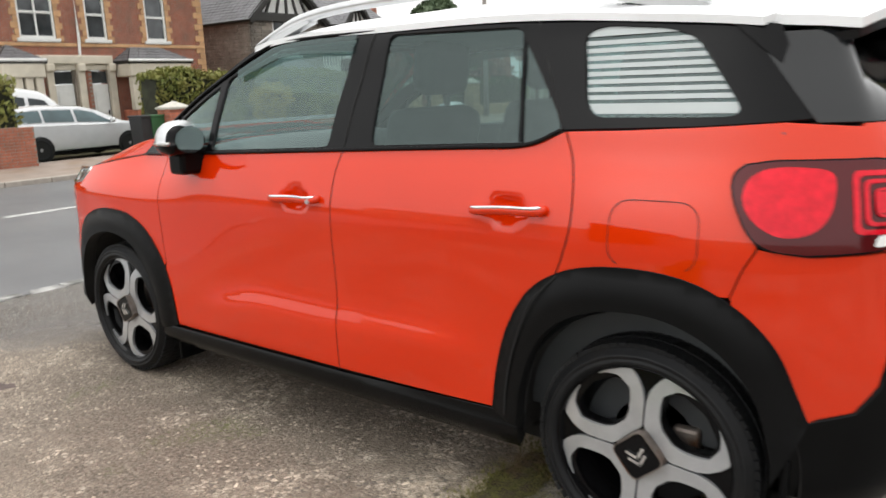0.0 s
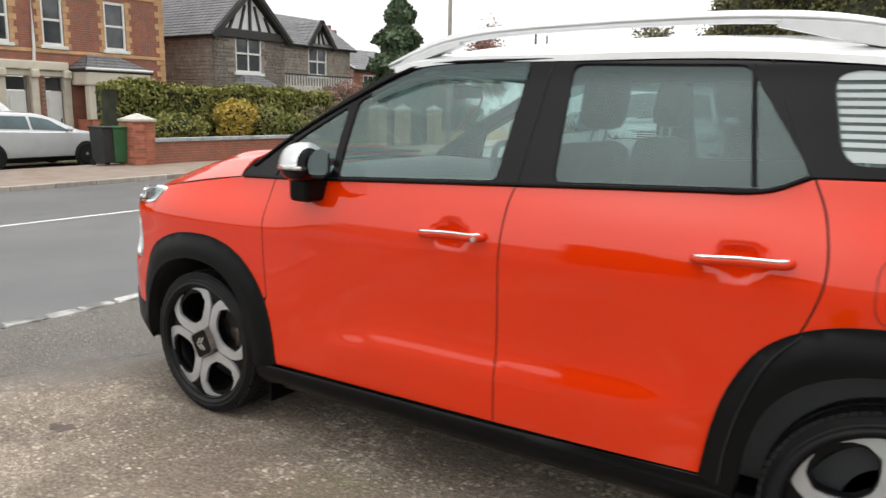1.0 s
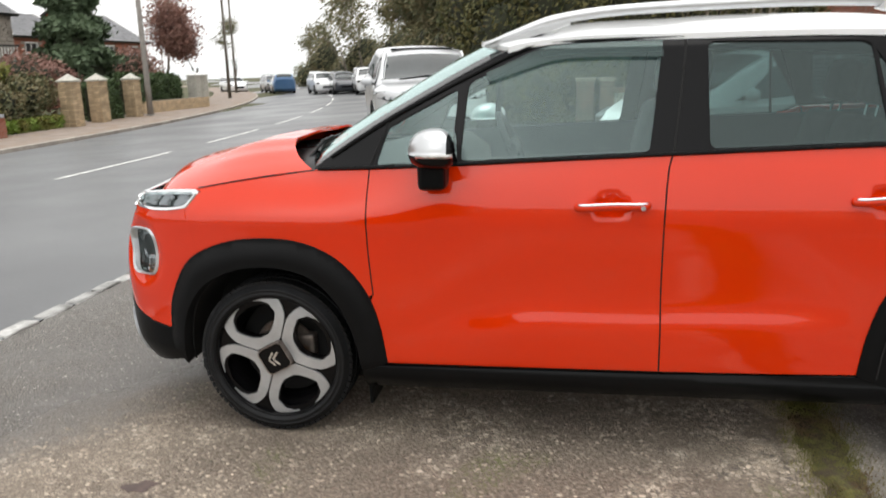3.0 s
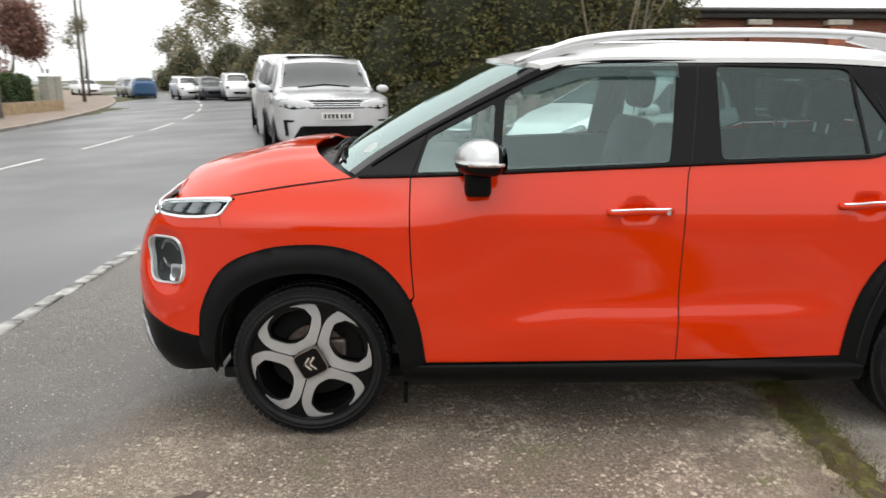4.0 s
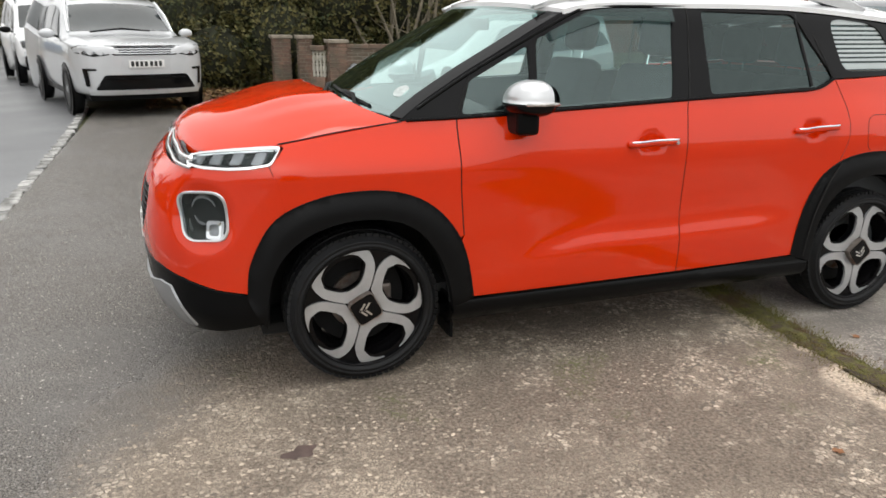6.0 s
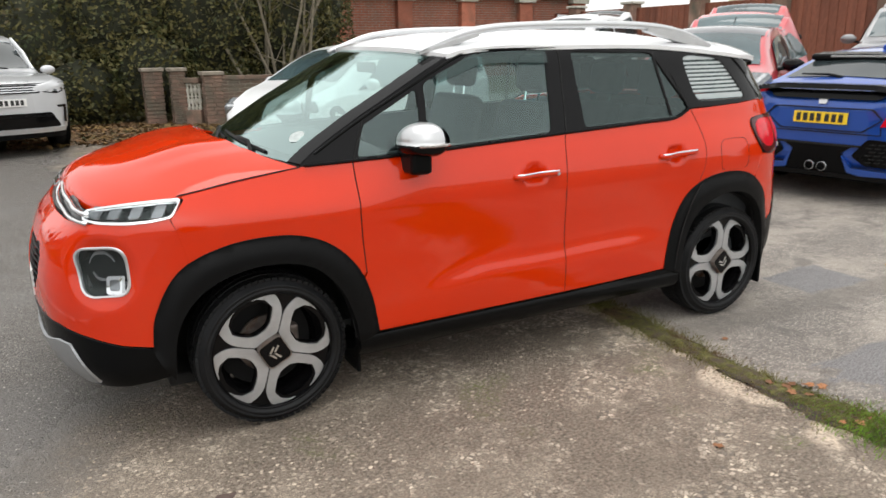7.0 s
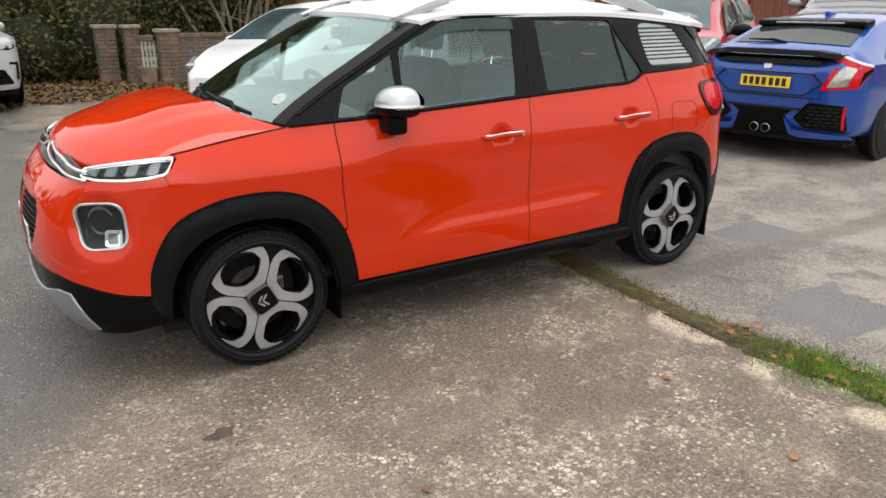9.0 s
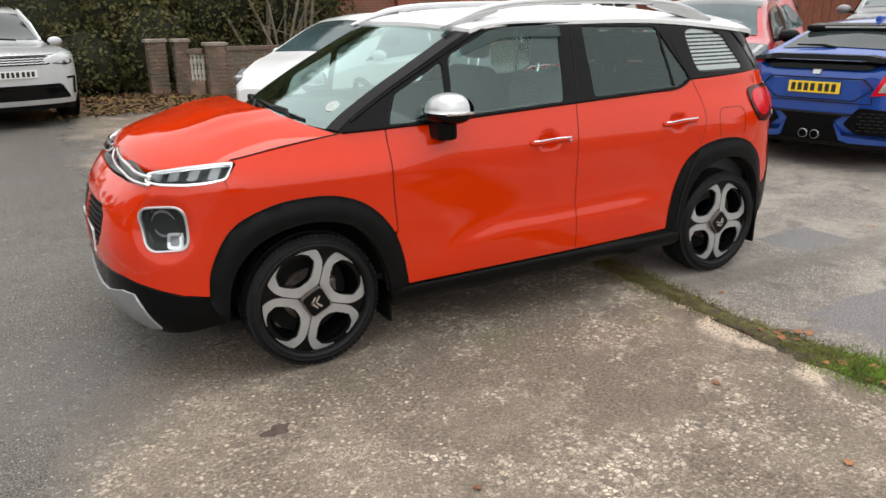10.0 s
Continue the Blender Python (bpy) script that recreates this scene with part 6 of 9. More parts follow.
gr = nose("grille", rounded([(-0.47, 0.925), (0.47, 0.925), (0.49, 1.045), (-0.49, 1.045)], 0.03, 3), "gloss_black", 0.012, 0.06, "black grille with silver bars")[0]
for k in range(3):
    zz = 0.945 + 0.034 * k
    wave = [(y_, zz + 0.004 * math.sin(y_ * 60)) for y_ in np.linspace(-0.44, 0.44, 23)]
    nose("grille_bar", wave + [(a, b + 0.015) for a, b in wave[::-1]], "silver_satin", 0.020, 0.02, parent=gr)
for sg in (1, -1):
    hl_ = face_piece(lr, "head_lamp", [(sg * a, b) for a, b in rounded([(0.505, 0.935), (0.72, 0.905), (0.93, 0.955), (0.955, 1.035), (0.90, 1.055), (0.505, 1.04)], 0.02, 3)], nose_x, 1, M["gloss_black"], 0.012, 0.06, "slim dark head lamp")[0]
    for y_, w_ in ((0.60, 0.06), (0.71, 0.07), (0.83, 0.06)):
        face_piece(hl_, "lamp_unit", [(sg * a, b) for a, b in rounded([(y_ - w_ / 2, 0.955), (y_ + w_ / 2, 0.955), (y_ + w_ / 2 + 0.01, 1.015), (y_ - w_ / 2, 1.02)], 0.012, 3)], nose_x, 1, M["lamp_inner"], 0.018, 0.02)
    face_piece(hl_, "lamp_strip", [(sg * a, b) for a, b in [(0.52, 1.028), (0.90, 1.042), (0.935, 1.03), (0.935, 1.018), (0.90, 1.03), (0.52, 1.016)]], nose_x, 1, M["paper"], 0.019, 0.02)
nose("lower_intake", rounded([(-0.74, 0.420), (0.74, 0.420), (0.60, 0.640), (-0.60, 0.640)], 0.04, 3), "gloss_black", 0.014, 0.08, "black trapezoid lower intake")
nose("intake_bar", [(-0.64, 0.575), (0.64, 0.575), (0.625, 0.60), (-0.625, 0.60)], "plastic", 0.022, 0.02)
nose("intake_slot", rounded([(0.80, 0.475), (0.845, 0.475), (0.875, 0.735), (0.70, 0.735), (0.71, 0.705), (0.815, 0.70)], 0.008, 2), "gloss_black", 0.014, 0.06, both=True)
nose("bumper_skid", rounded([(-0.80, 0.345), (0.80, 0.345), (0.83, 0.405), (-0.83, 0.405)], 0.015, 3), "silver_satin", 0.022, 0.08, "silver bumper edge")
nose("bumper_underside", [(-0.80, 0.270), (0.80, 0.270), (0.82, 0.343), (-0.82, 0.343)], "plastic", 0.004, 0.10)
nose("bonnet_seam", [(-0.90, 1.066), (0.90, 1.066), (0.90, 1.058), (-0.90, 1.058)], "dark", 0.006, 0.03)
for k in range(9):
    nose("bonnet_letter_bar", [(-0.42 + 0.095 * k, 1.088), (-0.42 + 0.095 * k + 0.05, 1.088), (-0.42 + 0.095 * k + 0.05, 1.106), (-0.42 + 0.095 * k, 1.106)], "silver_satin", 0.012, 0.02)
add(lr, "roof_panel", -2.2, -0.60, 1.805, 0.1, 0.60, 1.82, "gloss_black", 0.01)
for sg in (-1, 1):
    part("windscreen_pillar", tube([(1.0, sg * 0.815, 1.235), (0.70, sg * 0.785, 1.50), (0.36, sg * 0.72, 1.725)], 0.028, 6), M["silver_paint"], lr)
part("windscreen_wiper", tube([(1.02, -0.5, 1.245), (0.96, 0.0, 1.30), (1.0, 0.45, 1.26)], 0.012, 5), M["plastic"], lr)
number_plate(lr, 2.506, 0.0, 0.80, 1, M["plate_white"])

# pale off-road car behind it
wo, _ = parked_car("white_offroader", "white boxy off-road car parked behind the silver one", -3.55, 19.0, -78,
                   [(-2.40, 0.5, 1.10, 1.80, 0.90, 0.76), (-2.30, 0.42, 1.15, 1.86, 0.95, 0.78), (0.1, 0.40, 1.15, 1.87, 0.95, 0.78), (0.30, 0.40, 1.15, 1.83, 0.95, 0.78), (0.85, 0.40, 1.13, 1.24, 0.95, 0.82), (1.8, 0.42, 1.08, 1.15, 0.94, 0.80), (2.25, 0.44, 1.0, 1.06, 0.90, 0.76), (2.38, 0.48, 0.78, 0.86, 0.82, 0.62)],
                   M["white_paint"], (-1.4, 1.4), 0.39, [[(-2.2, 0.1), (-0.9, 0.1), (-0.9, 0.9), (-2.1, 0.9)], [(-0.8, 0.1), (0.75, 0.08), (0.35, 0.85), (-0.8, 0.9)]], (0.82, 0.36), None, mirrors=(0.7, 1.22), mirror_mat=M["plastic"], trim=M["plastic"], spokes=6)
add(wo, "grille", 2.30, -0.42, 0.82, 2.41, 0.42, 1.0, "gloss_black", 0.02)
add(wo, "head_lamp", 2.2, 0.5, 0.84, 2.36, 0.84, 1.0, "lamp_inner", 0.03, both=True, rot=(0, 0, -14))
add(wo, "bumper", 2.25, -0.8, 0.42, 2.46, 0.8, 0.68, "plastic", 0.05)
add(wo, "roof_bar", -1.6, 0.70, 1.88, 0.0, 0.74, 1.93, "plastic", 0.01, both=True)

# white hatchback beyond the bonnet of the orange car
wh, _ = parked_car("white_hatchback", "white family hatchback with dark windscreen by the brick wall", 3.6, 7.5, 204,
                   [(-2.0, 0.45, 0.98, 1.20, 0.74, 0.62), (-1.92, 0.32, 1.02, 1.40, 0.84, 0.64), (-1.2, 0.24, 1.02, 1.56, 0.89, 0.64), (-0.3, 0.22, 1.0, 1.60, 0.89, 0.63), (0.35, 0.22, 0.98, 1.54, 0.89, 0.63), (0.7, 0.22, 0.97, 1.42, 0.89, 0.65),
                    (1.35, 0.22, 0.95, 1.08, 0.88, 0.72), (1.75, 0.24, 0.84, 0.94, 0.84, 0.66), (2.0, 0.28, 0.70, 0.76, 0.70, 0.52), (2.06, 0.36, 0.60, 0.66, 0.58, 0.42)],
                   M["white_paint"], (-1.25, 1.28), 0.31, [[(-1.7, 0.15), (-0.45, 0.10), (-0.45, 0.92), (-1.4, 0.9)], [(-0.37, 0.1), (1.1, 0.08), (0.5, 0.86), (-0.37, 0.92)]], (1.30, 0.52), (-1.35, -1.9), glass="pale_glass", mirrors=(0.95, 1.06))
add(wh, "head_lamp", 1.66, 0.46, 0.70, 1.98, 0.80, 0.86, "lamp_inner", 0.05, both=True, rot=(0, 20, -32))
add(wh, "grille", 1.98, -0.40, 0.42, 2.07, 0.40, 0.60, "gloss_black", 0.03)
number_plate(wh, 2.08, 0, 0.44, 1, M["plate_white"])

# second white car near the fence
w2, _ = parked_car("white_estate", "white car with roof rails parked by the fence", 12.3, 13.6, 205,
                   [(-2.1, 0.45, 1.02, 1.30, 0.78, 0.64), (-2.0, 0.32, 1.06, 1.50, 0.86, 0.66), (-1.0, 0.24, 1.05, 1.64, 0.9, 0.66), (0.2, 0.22, 1.02, 1.64, 0.9, 0.65), (0.55, 0.22, 1.0, 1.54, 0.9, 0.66), (1.3, 0.22, 0.98, 1.10, 0.89, 0.74), (1.9, 0.26, 0.86, 0.92, 0.82, 0.62), (2.1, 0.34, 0.66, 0.72, 0.62, 0.46)],
                   M["white_paint"], (-1.3, 1.3), 0.32, [[(-1.8, 0.12), (-0.5, 0.1), (-0.5, 0.9), (-1.6, 0.9)], [(-0.4, 0.1), (1.05, 0.08), (0.45, 0.86), (-0.4, 0.9)]], (1.22, 0.48), (-1.3, -1.95), mirrors=(0.9, 1.08))
add(w2, "roof_bar", -1.5, 0.58, 1.63, 0.1, 0.62, 1.70, "silver_satin", 0.012, both=True)


def small_red(name, label, x, y, turn, paint):
    c, s = parked_car(name, label, x, y, turn,
                      [(-1.95, 0.45, 0.98, 1.18, 0.72, 0.60), (-1.88, 0.32, 1.0, 1.36, 0.82, 0.62), (-1.1, 0.24, 0.99, 1.47, 0.86, 0.61), (-0.2, 0.22, 0.97, 1.48, 0.86, 0.60), (0.3, 0.22, 0.95, 1.42, 0.86, 0.60), (0.6, 0.22, 0.94, 1.30, 0.86, 0.62),
                       (1.15, 0.22, 0.92, 1.03, 0.86, 0.70), (1.6, 0.24, 0.82, 0.92, 0.82, 0.66), (1.88, 0.28, 0.70, 0.76, 0.70, 0.54), (1.96, 0.36, 0.58, 0.63, 0.56, 0.42)],
                      paint, (-1.22, 1.24), 0.30, [[(-1.6, 0.15), (-0.4, 0.1), (-0.4, 0.92), (-1.3, 0.9)], [(-0.32, 0.1), (0.95, 0.08), (0.4, 0.86), (-0.32, 0.92)]], (1.10, 0.40), (-1.2, -1.85), glass="pale_glass", mirrors=(0.80, 1.03), mirror_mat=M["gloss_black"])
    add(c, "head_lamp", 1.42, 0.48, 0.72, 1.80, 0.80, 0.92, "lamp_inner", 0.06, both=True, rot=(0, 28, -34))
    add(c, "grille", 1.88, -0.42, 0.40, 1.97, 0.42, 0.62, "gloss_black", 0.03)
    number_plate(c, 1.98, 0, 0.45, 1, M["plate_white"])
    patch("dash_paper", rounded([(0.95, 0.25), (0.95, 0.55), (0.85, 0.55), (0.85, 0.25)], 0.01, 2), lambda q, t: s.top(q, t, 0.012), M["paper"], c)
    if name == "red_hatchback":
        patch("roof_panel", [(-1.25, -1.02), (0.42, -1.02), (0.42, 1.02), (-1.25, 1.02)], lambda q, t: s.top(q, t, 0.007), M["dark_paint"], c, label="dark roof panel")
    part("aerial", tube([(-0.9, 0, 1.48), (-1.15, 0, 1.62)], 0.006, 5), M["plastic"], c)
    return c


small_red("red_hatchback", "dark pink-red small hatchback facing the forecourt", 7.03, 4.12, 212, M["red_paint"])
small_red("bright_red_hatchback", "bright red small hatchback parked by the fence", 10.2, 6.6, 214, M["bright_red"])
gs, _ = parked_car("grey_suv", "grey sport utility car beyond the blue hatchback", 12.3, 4.6, 208,
                   [(-2.1, 0.5, 1.08, 1.4, 0.80, 0.68), (-2.0, 0.36, 1.12, 1.58, 0.88, 0.70), (-1.0, 0.28, 1.10, 1.66, 0.91, 0.69), (0.2, 0.26, 1.08, 1.65, 0.91, 0.68), (0.5, 0.26, 1.06, 1.56, 0.91, 0.69), (1.15, 0.26, 1.04, 1.15, 0.90, 0.76), (1.85, 0.3, 0.92, 1.0, 0.84, 0.66), (2.1, 0.36, 0.74, 0.80, 0.66, 0.48)],
                   M["grey_paint"], (-1.3, 1.3), 0.35, [[(-1.8, 0.12), (-0.5, 0.1), (-0.5, 0.9), (-1.6, 0.9)], [(-0.4, 0.1), (0.95, 0.08), (0.4, 0.86), (-0.4, 0.9)]], (1.08, 0.42), (-1.4, -1.95), glass="pale_glass", mirrors=(0.85, 1.15))
add(gs, "head_lamp", 1.66, 0.46, 0.78, 1.96, 0.82, 0.92, "lamp_inner", 0.05, both=True, rot=(0, 14, -30))

# silver estate and a pale camper in the front yard across the road
ESTATE = [(-2.26, 0.42, 0.96, 1.12, 0.78, 0.64), (-2.16, 0.3, 1.0, 1.34, 0.86, 0.66), (-1.6, 0.22, 1.0, 1.46, 0.9, 0.65), (-0.4, 0.2, 0.98, 1.48, 0.9, 0.63), (0.2, 0.2, 0.96, 1.43, 0.9, 0.62), (0.55, 0.2, 0.95, 1.32, 0.9, 0.64), (1.15, 0.2, 0.93, 1.02, 0.9, 0.72), (1.8, 0.22, 0.84, 0.90, 0.86, 0.68), (2.18, 0.26, 0.68, 0.74, 0.72, 0.56), (2.26, 0.36, 0.58, 0.62, 0.58, 0.44)]
EST_W = [[(-2.0, 0.15), (-1.15, 0.12), (-1.15, 0.9), (-1.9, 0.88)], [(-1.08, 0.12), (-0.25, 0.1), (-0.25, 0.92), (-1.08, 0.9)], [(-0.17, 0.1), (1.0, 0.08), (0.4, 0.86), (-0.17, 0.92)]]
se_, _ = parked_car("silver_estate", "silver estate car parked in the yard across the road", -18.6, 8.9, 92, ESTATE, M["silver_paint"], (-1.3, 1.33), 0.32, EST_W, (1.08, 0.40), (-1.8, -2.18), glass="pale_glass", mirrors=(0.8, 1.02))
add(se_, "tail_lamp", -2.24, 0.58, 0.74, -2.08, 0.88, 0.92, "red_lens", 0.03, both=True)
cv, _ = parked_car("white_van", "white van behind the silver estate", -21.2, 8.4, 80,
                   [(-2.3, 0.5, 1.10, 1.90, 0.85, 0.72), (-2.2, 0.35, 1.12, 1.98, 0.92, 0.74), (0.4, 0.3, 1.12, 1.99, 0.93, 0.74), (0.8, 0.3, 1.10, 1.90, 0.93, 0.74), (1.5, 0.3, 1.05, 1.25, 0.92, 0.78), (2.1, 0.34, 0.92, 1.0, 0.84, 0.66), (2.3, 0.4, 0.70, 0.76, 0.66, 0.5)],
                   M["white_paint"], (-1.4, 1.5), 0.33, [[(-2.0, 0.1), (-0.8, 0.1), (-0.8, 0.8), (-2.0, 0.8)], [(-0.7, 0.1), (0.3, 0.1), (0.3, 0.8), (-0.7, 0.8)], [(0.4, 0.1), (1.3, 0.08), (0.85, 0.8), (0.4, 0.82)]], (1.42, 0.82), None, mirrors=(1.15, 1.2))

# cars farther along the road
for nm, lb, x, y, turn, paint, scale in (("white_suv", "white sport utility car parked along the road", -12.3, 47.2, -70, M["white_paint"], 1.12), ("dark_car", "dark car parked along the road", -14.9, 50.2, -66, M["dark_paint"], 1.0),
                                         ("white_car", "white car parked along the road", -17.2, 52.6, -62, M["white_paint"], 1.04), ("blue_car", "blue car standing on the road far off", -22.8, 58.5, 118, M["mid_blue"], 1.0),
                                         ("grey_car", "grey car parked far along the road", -25.6, 63.5, -60, M["grey_paint"], 1.0), ("pale_car", "pale car coming round the far bend", -31.0, 67.0, -52, M["white_paint"], 1.0)):
    hs = [(a, b * scale, c * scale, d * scale * 1.03, e, f) for a, b, c, d, e, f in ESTATE]
    fc, _ = parked_car(nm, lb, x, y, turn, hs, paint, (-1.3, 1.33), 0.33, EST_W, (1.08, 0.40), (-1.8, -2.18), mirrors=(0.8, 1.02 * scale))
    add(fc, "head_lamp", 1.95, 0.5, 0.66 * scale, 2.16, 0.82, 0.8 * scale, "lamp_inner", 0.04, both=True, rot=(0, 0, -25))
    add(fc, "grille", 2.2, -0.4, 0.42, 2.28, 0.4, 0.56, "gloss_black", 0.02)

# ---- houses, walls, planting round the forecourt ----
def leaf_material(name, *colours):
    m = bpy.data.materials.new(name)
    m.use_nodes = True
    n, l = m.node_tree.nodes, m.node_tree.links
    b = n["Principled BSDF"]
    b.inputs["Roughness"].default_value = 0.6
    b.inputs["Specular IOR Level"].default_value = 0.3
    r = n.new("ShaderNodeValToRGB")
    for k, c in enumerate(colours):
        e = r.color_ramp.elements[k] if k < 2 else r.color_ramp.elements.new(0.5)
        e.color = (*c, 1)
    for k, e in enumerate(r.color_ramp.elements):
        e.position = k / (len(colours) - 1)
    for k, c in enumerate(colours):
        r.color_ramp.elements[k].color = (*c, 1)
    geo = n.new("ShaderNodeNewGeometry")
    clump, even, own, both_ = n.new("ShaderNodeTexNoise"), n.new("ShaderNodeMapRange"), n.new("ShaderNodeMath"), n.new("ShaderNodeMath")
    clump.inputs["Scale"].default_value, clump.inputs["Detail"].default_value = 1.5, 4.0
    l.new(geo.outputs["Position"], clump.inputs["Vector"])
    even.inputs[1].default_value, even.inputs[2].default_value, even.inputs[4].default_value = 0.3, 0.7, 0.68
    l.new(clump.outputs["Fac"], even.inputs[0])
    own.operation, own.inputs[1].default_value = "MULTIPLY", 0.32
    l.new(geo.outputs["Random Per Island"], own.inputs[0])
    l.new(even.outputs[0], both_.inputs[0]), l.new(own.outputs[0], both_.inputs[1])
    l.new(both_.outputs[0], r.inputs[0])
    l.new(r.outputs[0], b.inputs["Base Color"])
    return m


M["ivy"] = leaf_material("ivy_leaves", (0.026, 0.038, 0.013), (0.054, 0.064, 0.020), (0.125, 0.108, 0.034), (0.043, 0.052, 0.019), (0.115, 0.076, 0.034))
M["hedge_leaf"] = leaf_material("hedge_leaves", (0.085, 0.1105, 0.0272), (0.17, 0.187, 0.0425), (0.221, 0.204, 0.0595), (0.119, 0.1445, 0.034))
M["dark_leaf"] = leaf_material("dark_hedge_leaves", (0.03, 0.06, 0.024), (0.0675, 0.105, 0.0375), (0.0525, 0.0825, 0.03))
M["conifer"] = leaf_material("conifer_needles", (0.048, 0.08, 0.04), (0.096, 0.136, 0.072), (0.072, 0.104, 0.056))
M["yellow_leaf"] = leaf_material("yellow_shrub", (0.338, 0.247, 0.039), (0.442, 0.325, 0.065), (0.195, 0.169, 0.039))
M["russet_leaf"] = leaf_material("russet_shrub", (0.195, 0.0975, 0.075), (0.3, 0.165, 0.135), (0.15, 0.09, 0.06))
M["wood_leaf"] = leaf_material("woodland_leaves", (0.135, 0.1275, 0.0675), (0.21, 0.1725, 0.09), (0.0975, 0.1125, 0.0525), (0.18, 0.15, 0.105))
M["grass"] = leaf_material("grass_blades", (0.09, 0.15, 0.0225), (0.195, 0.285, 0.045), (0.135, 0.135, 0.03), (0.255, 0.225, 0.06))
M["leaf_litter"] = leaf_material("leaf_litter", (0.13, 0.060, 0.026), (0.20, 0.105, 0.042), (0.085, 0.055, 0.028), (0.24, 0.145, 0.050), (0.10, 0.105, 0.03))
M["bark"] = material("bark", (0.10, 0.085, 0.065), rough=0.9, vary=0.3, scale=8, bump=0.6, bump_scale=30)
M["twig"] = material("pale_twigs", (0.19, 0.165, 0.12), rough=0.9, vary=0.3, scale=8)
# near-black colour standing in for the shade deep inside foliage
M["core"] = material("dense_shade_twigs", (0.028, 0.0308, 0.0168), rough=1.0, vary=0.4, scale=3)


def leaves(points, normals, size, rs_, wild=0.9, long=1.5):
    """Small folded leaves at the points."""
    n = len(points)
    rnd = rs_.normal(size=(n, 3))
    d = normals + wild * rnd
    d /= np.linalg.norm(d, axis=1, keepdims=True) + 1e-9
    a = np.cross(d, rs_.normal(size=(n, 3)))
    a /= np.linalg.norm(a, axis=1, keepdims=True) + 1e-9
    b = np.cross(d, a)
    s = size * rs_.uniform(0.6, 1.3, (n, 1))
    p = np.asarray(points)
    tip, tail = p + a * s * long * 0.5, p - a * s * long * 0.5
    l_, r_ = p + b * s * 0.42 + d * s * 0.12, p - b * s * 0.42 + d * s * 0.12
    verts = np.stack([tail, l_, tip, r_], 1).reshape(-1, 3)
    k = np.arange(n)[:, None] * 4
    faces = np.concatenate([k + [0, 1, 2], k + [0, 2, 3]], 1).reshape(-1, 3)
    return verts, faces


def cloud_points(blobs, count, rs_, shell=0.35):
    """Points near the surface of overlapping ellipsoids, kept off their insides."""
    vol = np.array([b[3] * b[4] * b[5] for b in blobs]) ** (2 / 3)
    pick = rs_.choice(len(blobs), count, p=vol / vol.sum())
    B = np.array(blobs)[pick]
    d = rs_.normal(size=(count, 3))
    d /= np.linalg.norm(d, axis=1, keepdims=True)
    r = 1 - shell * rs_.uniform(0, 1, (count, 1)) ** 1.6
    lump = 1 + 0.12 * np.sin(d[:, :1] * 7 + B[:, :1] * 3) * np.cos(d[:, 2:] * 8 + B[:, 1:2] * 5)
    return B[:, :3] + d * B[:, 3:6] * r * lump, d


def blob_core(blobs, scale=0.72):
    bm = bmesh.new()
    for x, y, z, a, b, c in blobs:
        bmesh.ops.create_icosphere(bm, subdivisions=2, radius=1.0, matrix=Matrix.Translation((x, y, z)) @ Matrix.Diagonal((a * scale, b * scale, c * scale, 1)))
    return bm


def shrub(name, label, blobs, count, size, mat, seed, core=True, category="bush", shell=0.4, kind=""):
    rs_ = np.random.RandomState(seed)
    p, d = cloud_points(blobs, count, rs_, shell)
    base = np.mean([b[:3] for b in blobs], 0)
    thing = tagged(stand(name, base[0], base[1], float(gz(base[0], base[1]))), label, category, kind=kind)
    off = np.array((base[0], base[1], float(gz(base[0], base[1]))))
    v, f = leaves(p - off, d, size, rs_)
    raw("foliage", v, f, mat, thing)
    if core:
        # solid dark cores painted as the shade behind the leaves
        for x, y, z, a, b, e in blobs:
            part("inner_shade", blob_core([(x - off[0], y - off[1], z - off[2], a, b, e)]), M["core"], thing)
    return thing


def hedge(name, label, x0, y0, x1, y1, width, height, count, size, mat, seed, z0=None):
    """A clipped hedge between two points, a little uneven."""
    rs_ = np.random.RandomState(seed)
    ln = math.hypot(x1 - x0, y1 - y0)
    ux, uy = (x1 - x0) / ln, (y1 - y0) / ln
    base = float(gz((x0 + x1) / 2, (y0 + y1) / 2)) if z0 is None else z0
    thing = tagged(stand(name, (x0 + x1) / 2, (y0 + y1) / 2, base, math.degrees(math.atan2(uy, ux))), label, "hedge")
    t = rs_.uniform(-0.5, 0.5, count) * ln
    face = rs_.choice(3, count, p=[0.40, 0.35, 0.25])
    h = height * (1 + 0.03 * np.sin(t * 1.3) + 0.02 * np.sin(t * 3.1))
    v = rs_.uniform(-0.5, 0.5, count) * width
    z = rs_.uniform(0, 1, count) * h
    bulge = 0.06 * np.sin(t * 2.1 + z * 2) + rs_.normal(0, 0.05, count)
    pts = np.stack([t, np.where(face == 0, -width / 2 - bulge, np.where(face == 1, v, width / 2 + bulge)), np.where(face == 1, h + bulge, z)], 1)
    nr = np.stack([0 * t, np.where(face == 0, -1.0, np.where(face == 1, 0.0, 1.0)), np.where(face == 1, 1.0, 0.1)], 1)
    vv, ff = leaves(pts, nr, size, rs_)
    raw("foliage", vv, ff, mat, thing)
    # dark box added as the hedge's inner shade
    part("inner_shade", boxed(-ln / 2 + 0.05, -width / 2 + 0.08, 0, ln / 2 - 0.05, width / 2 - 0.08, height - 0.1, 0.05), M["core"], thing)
    return thing


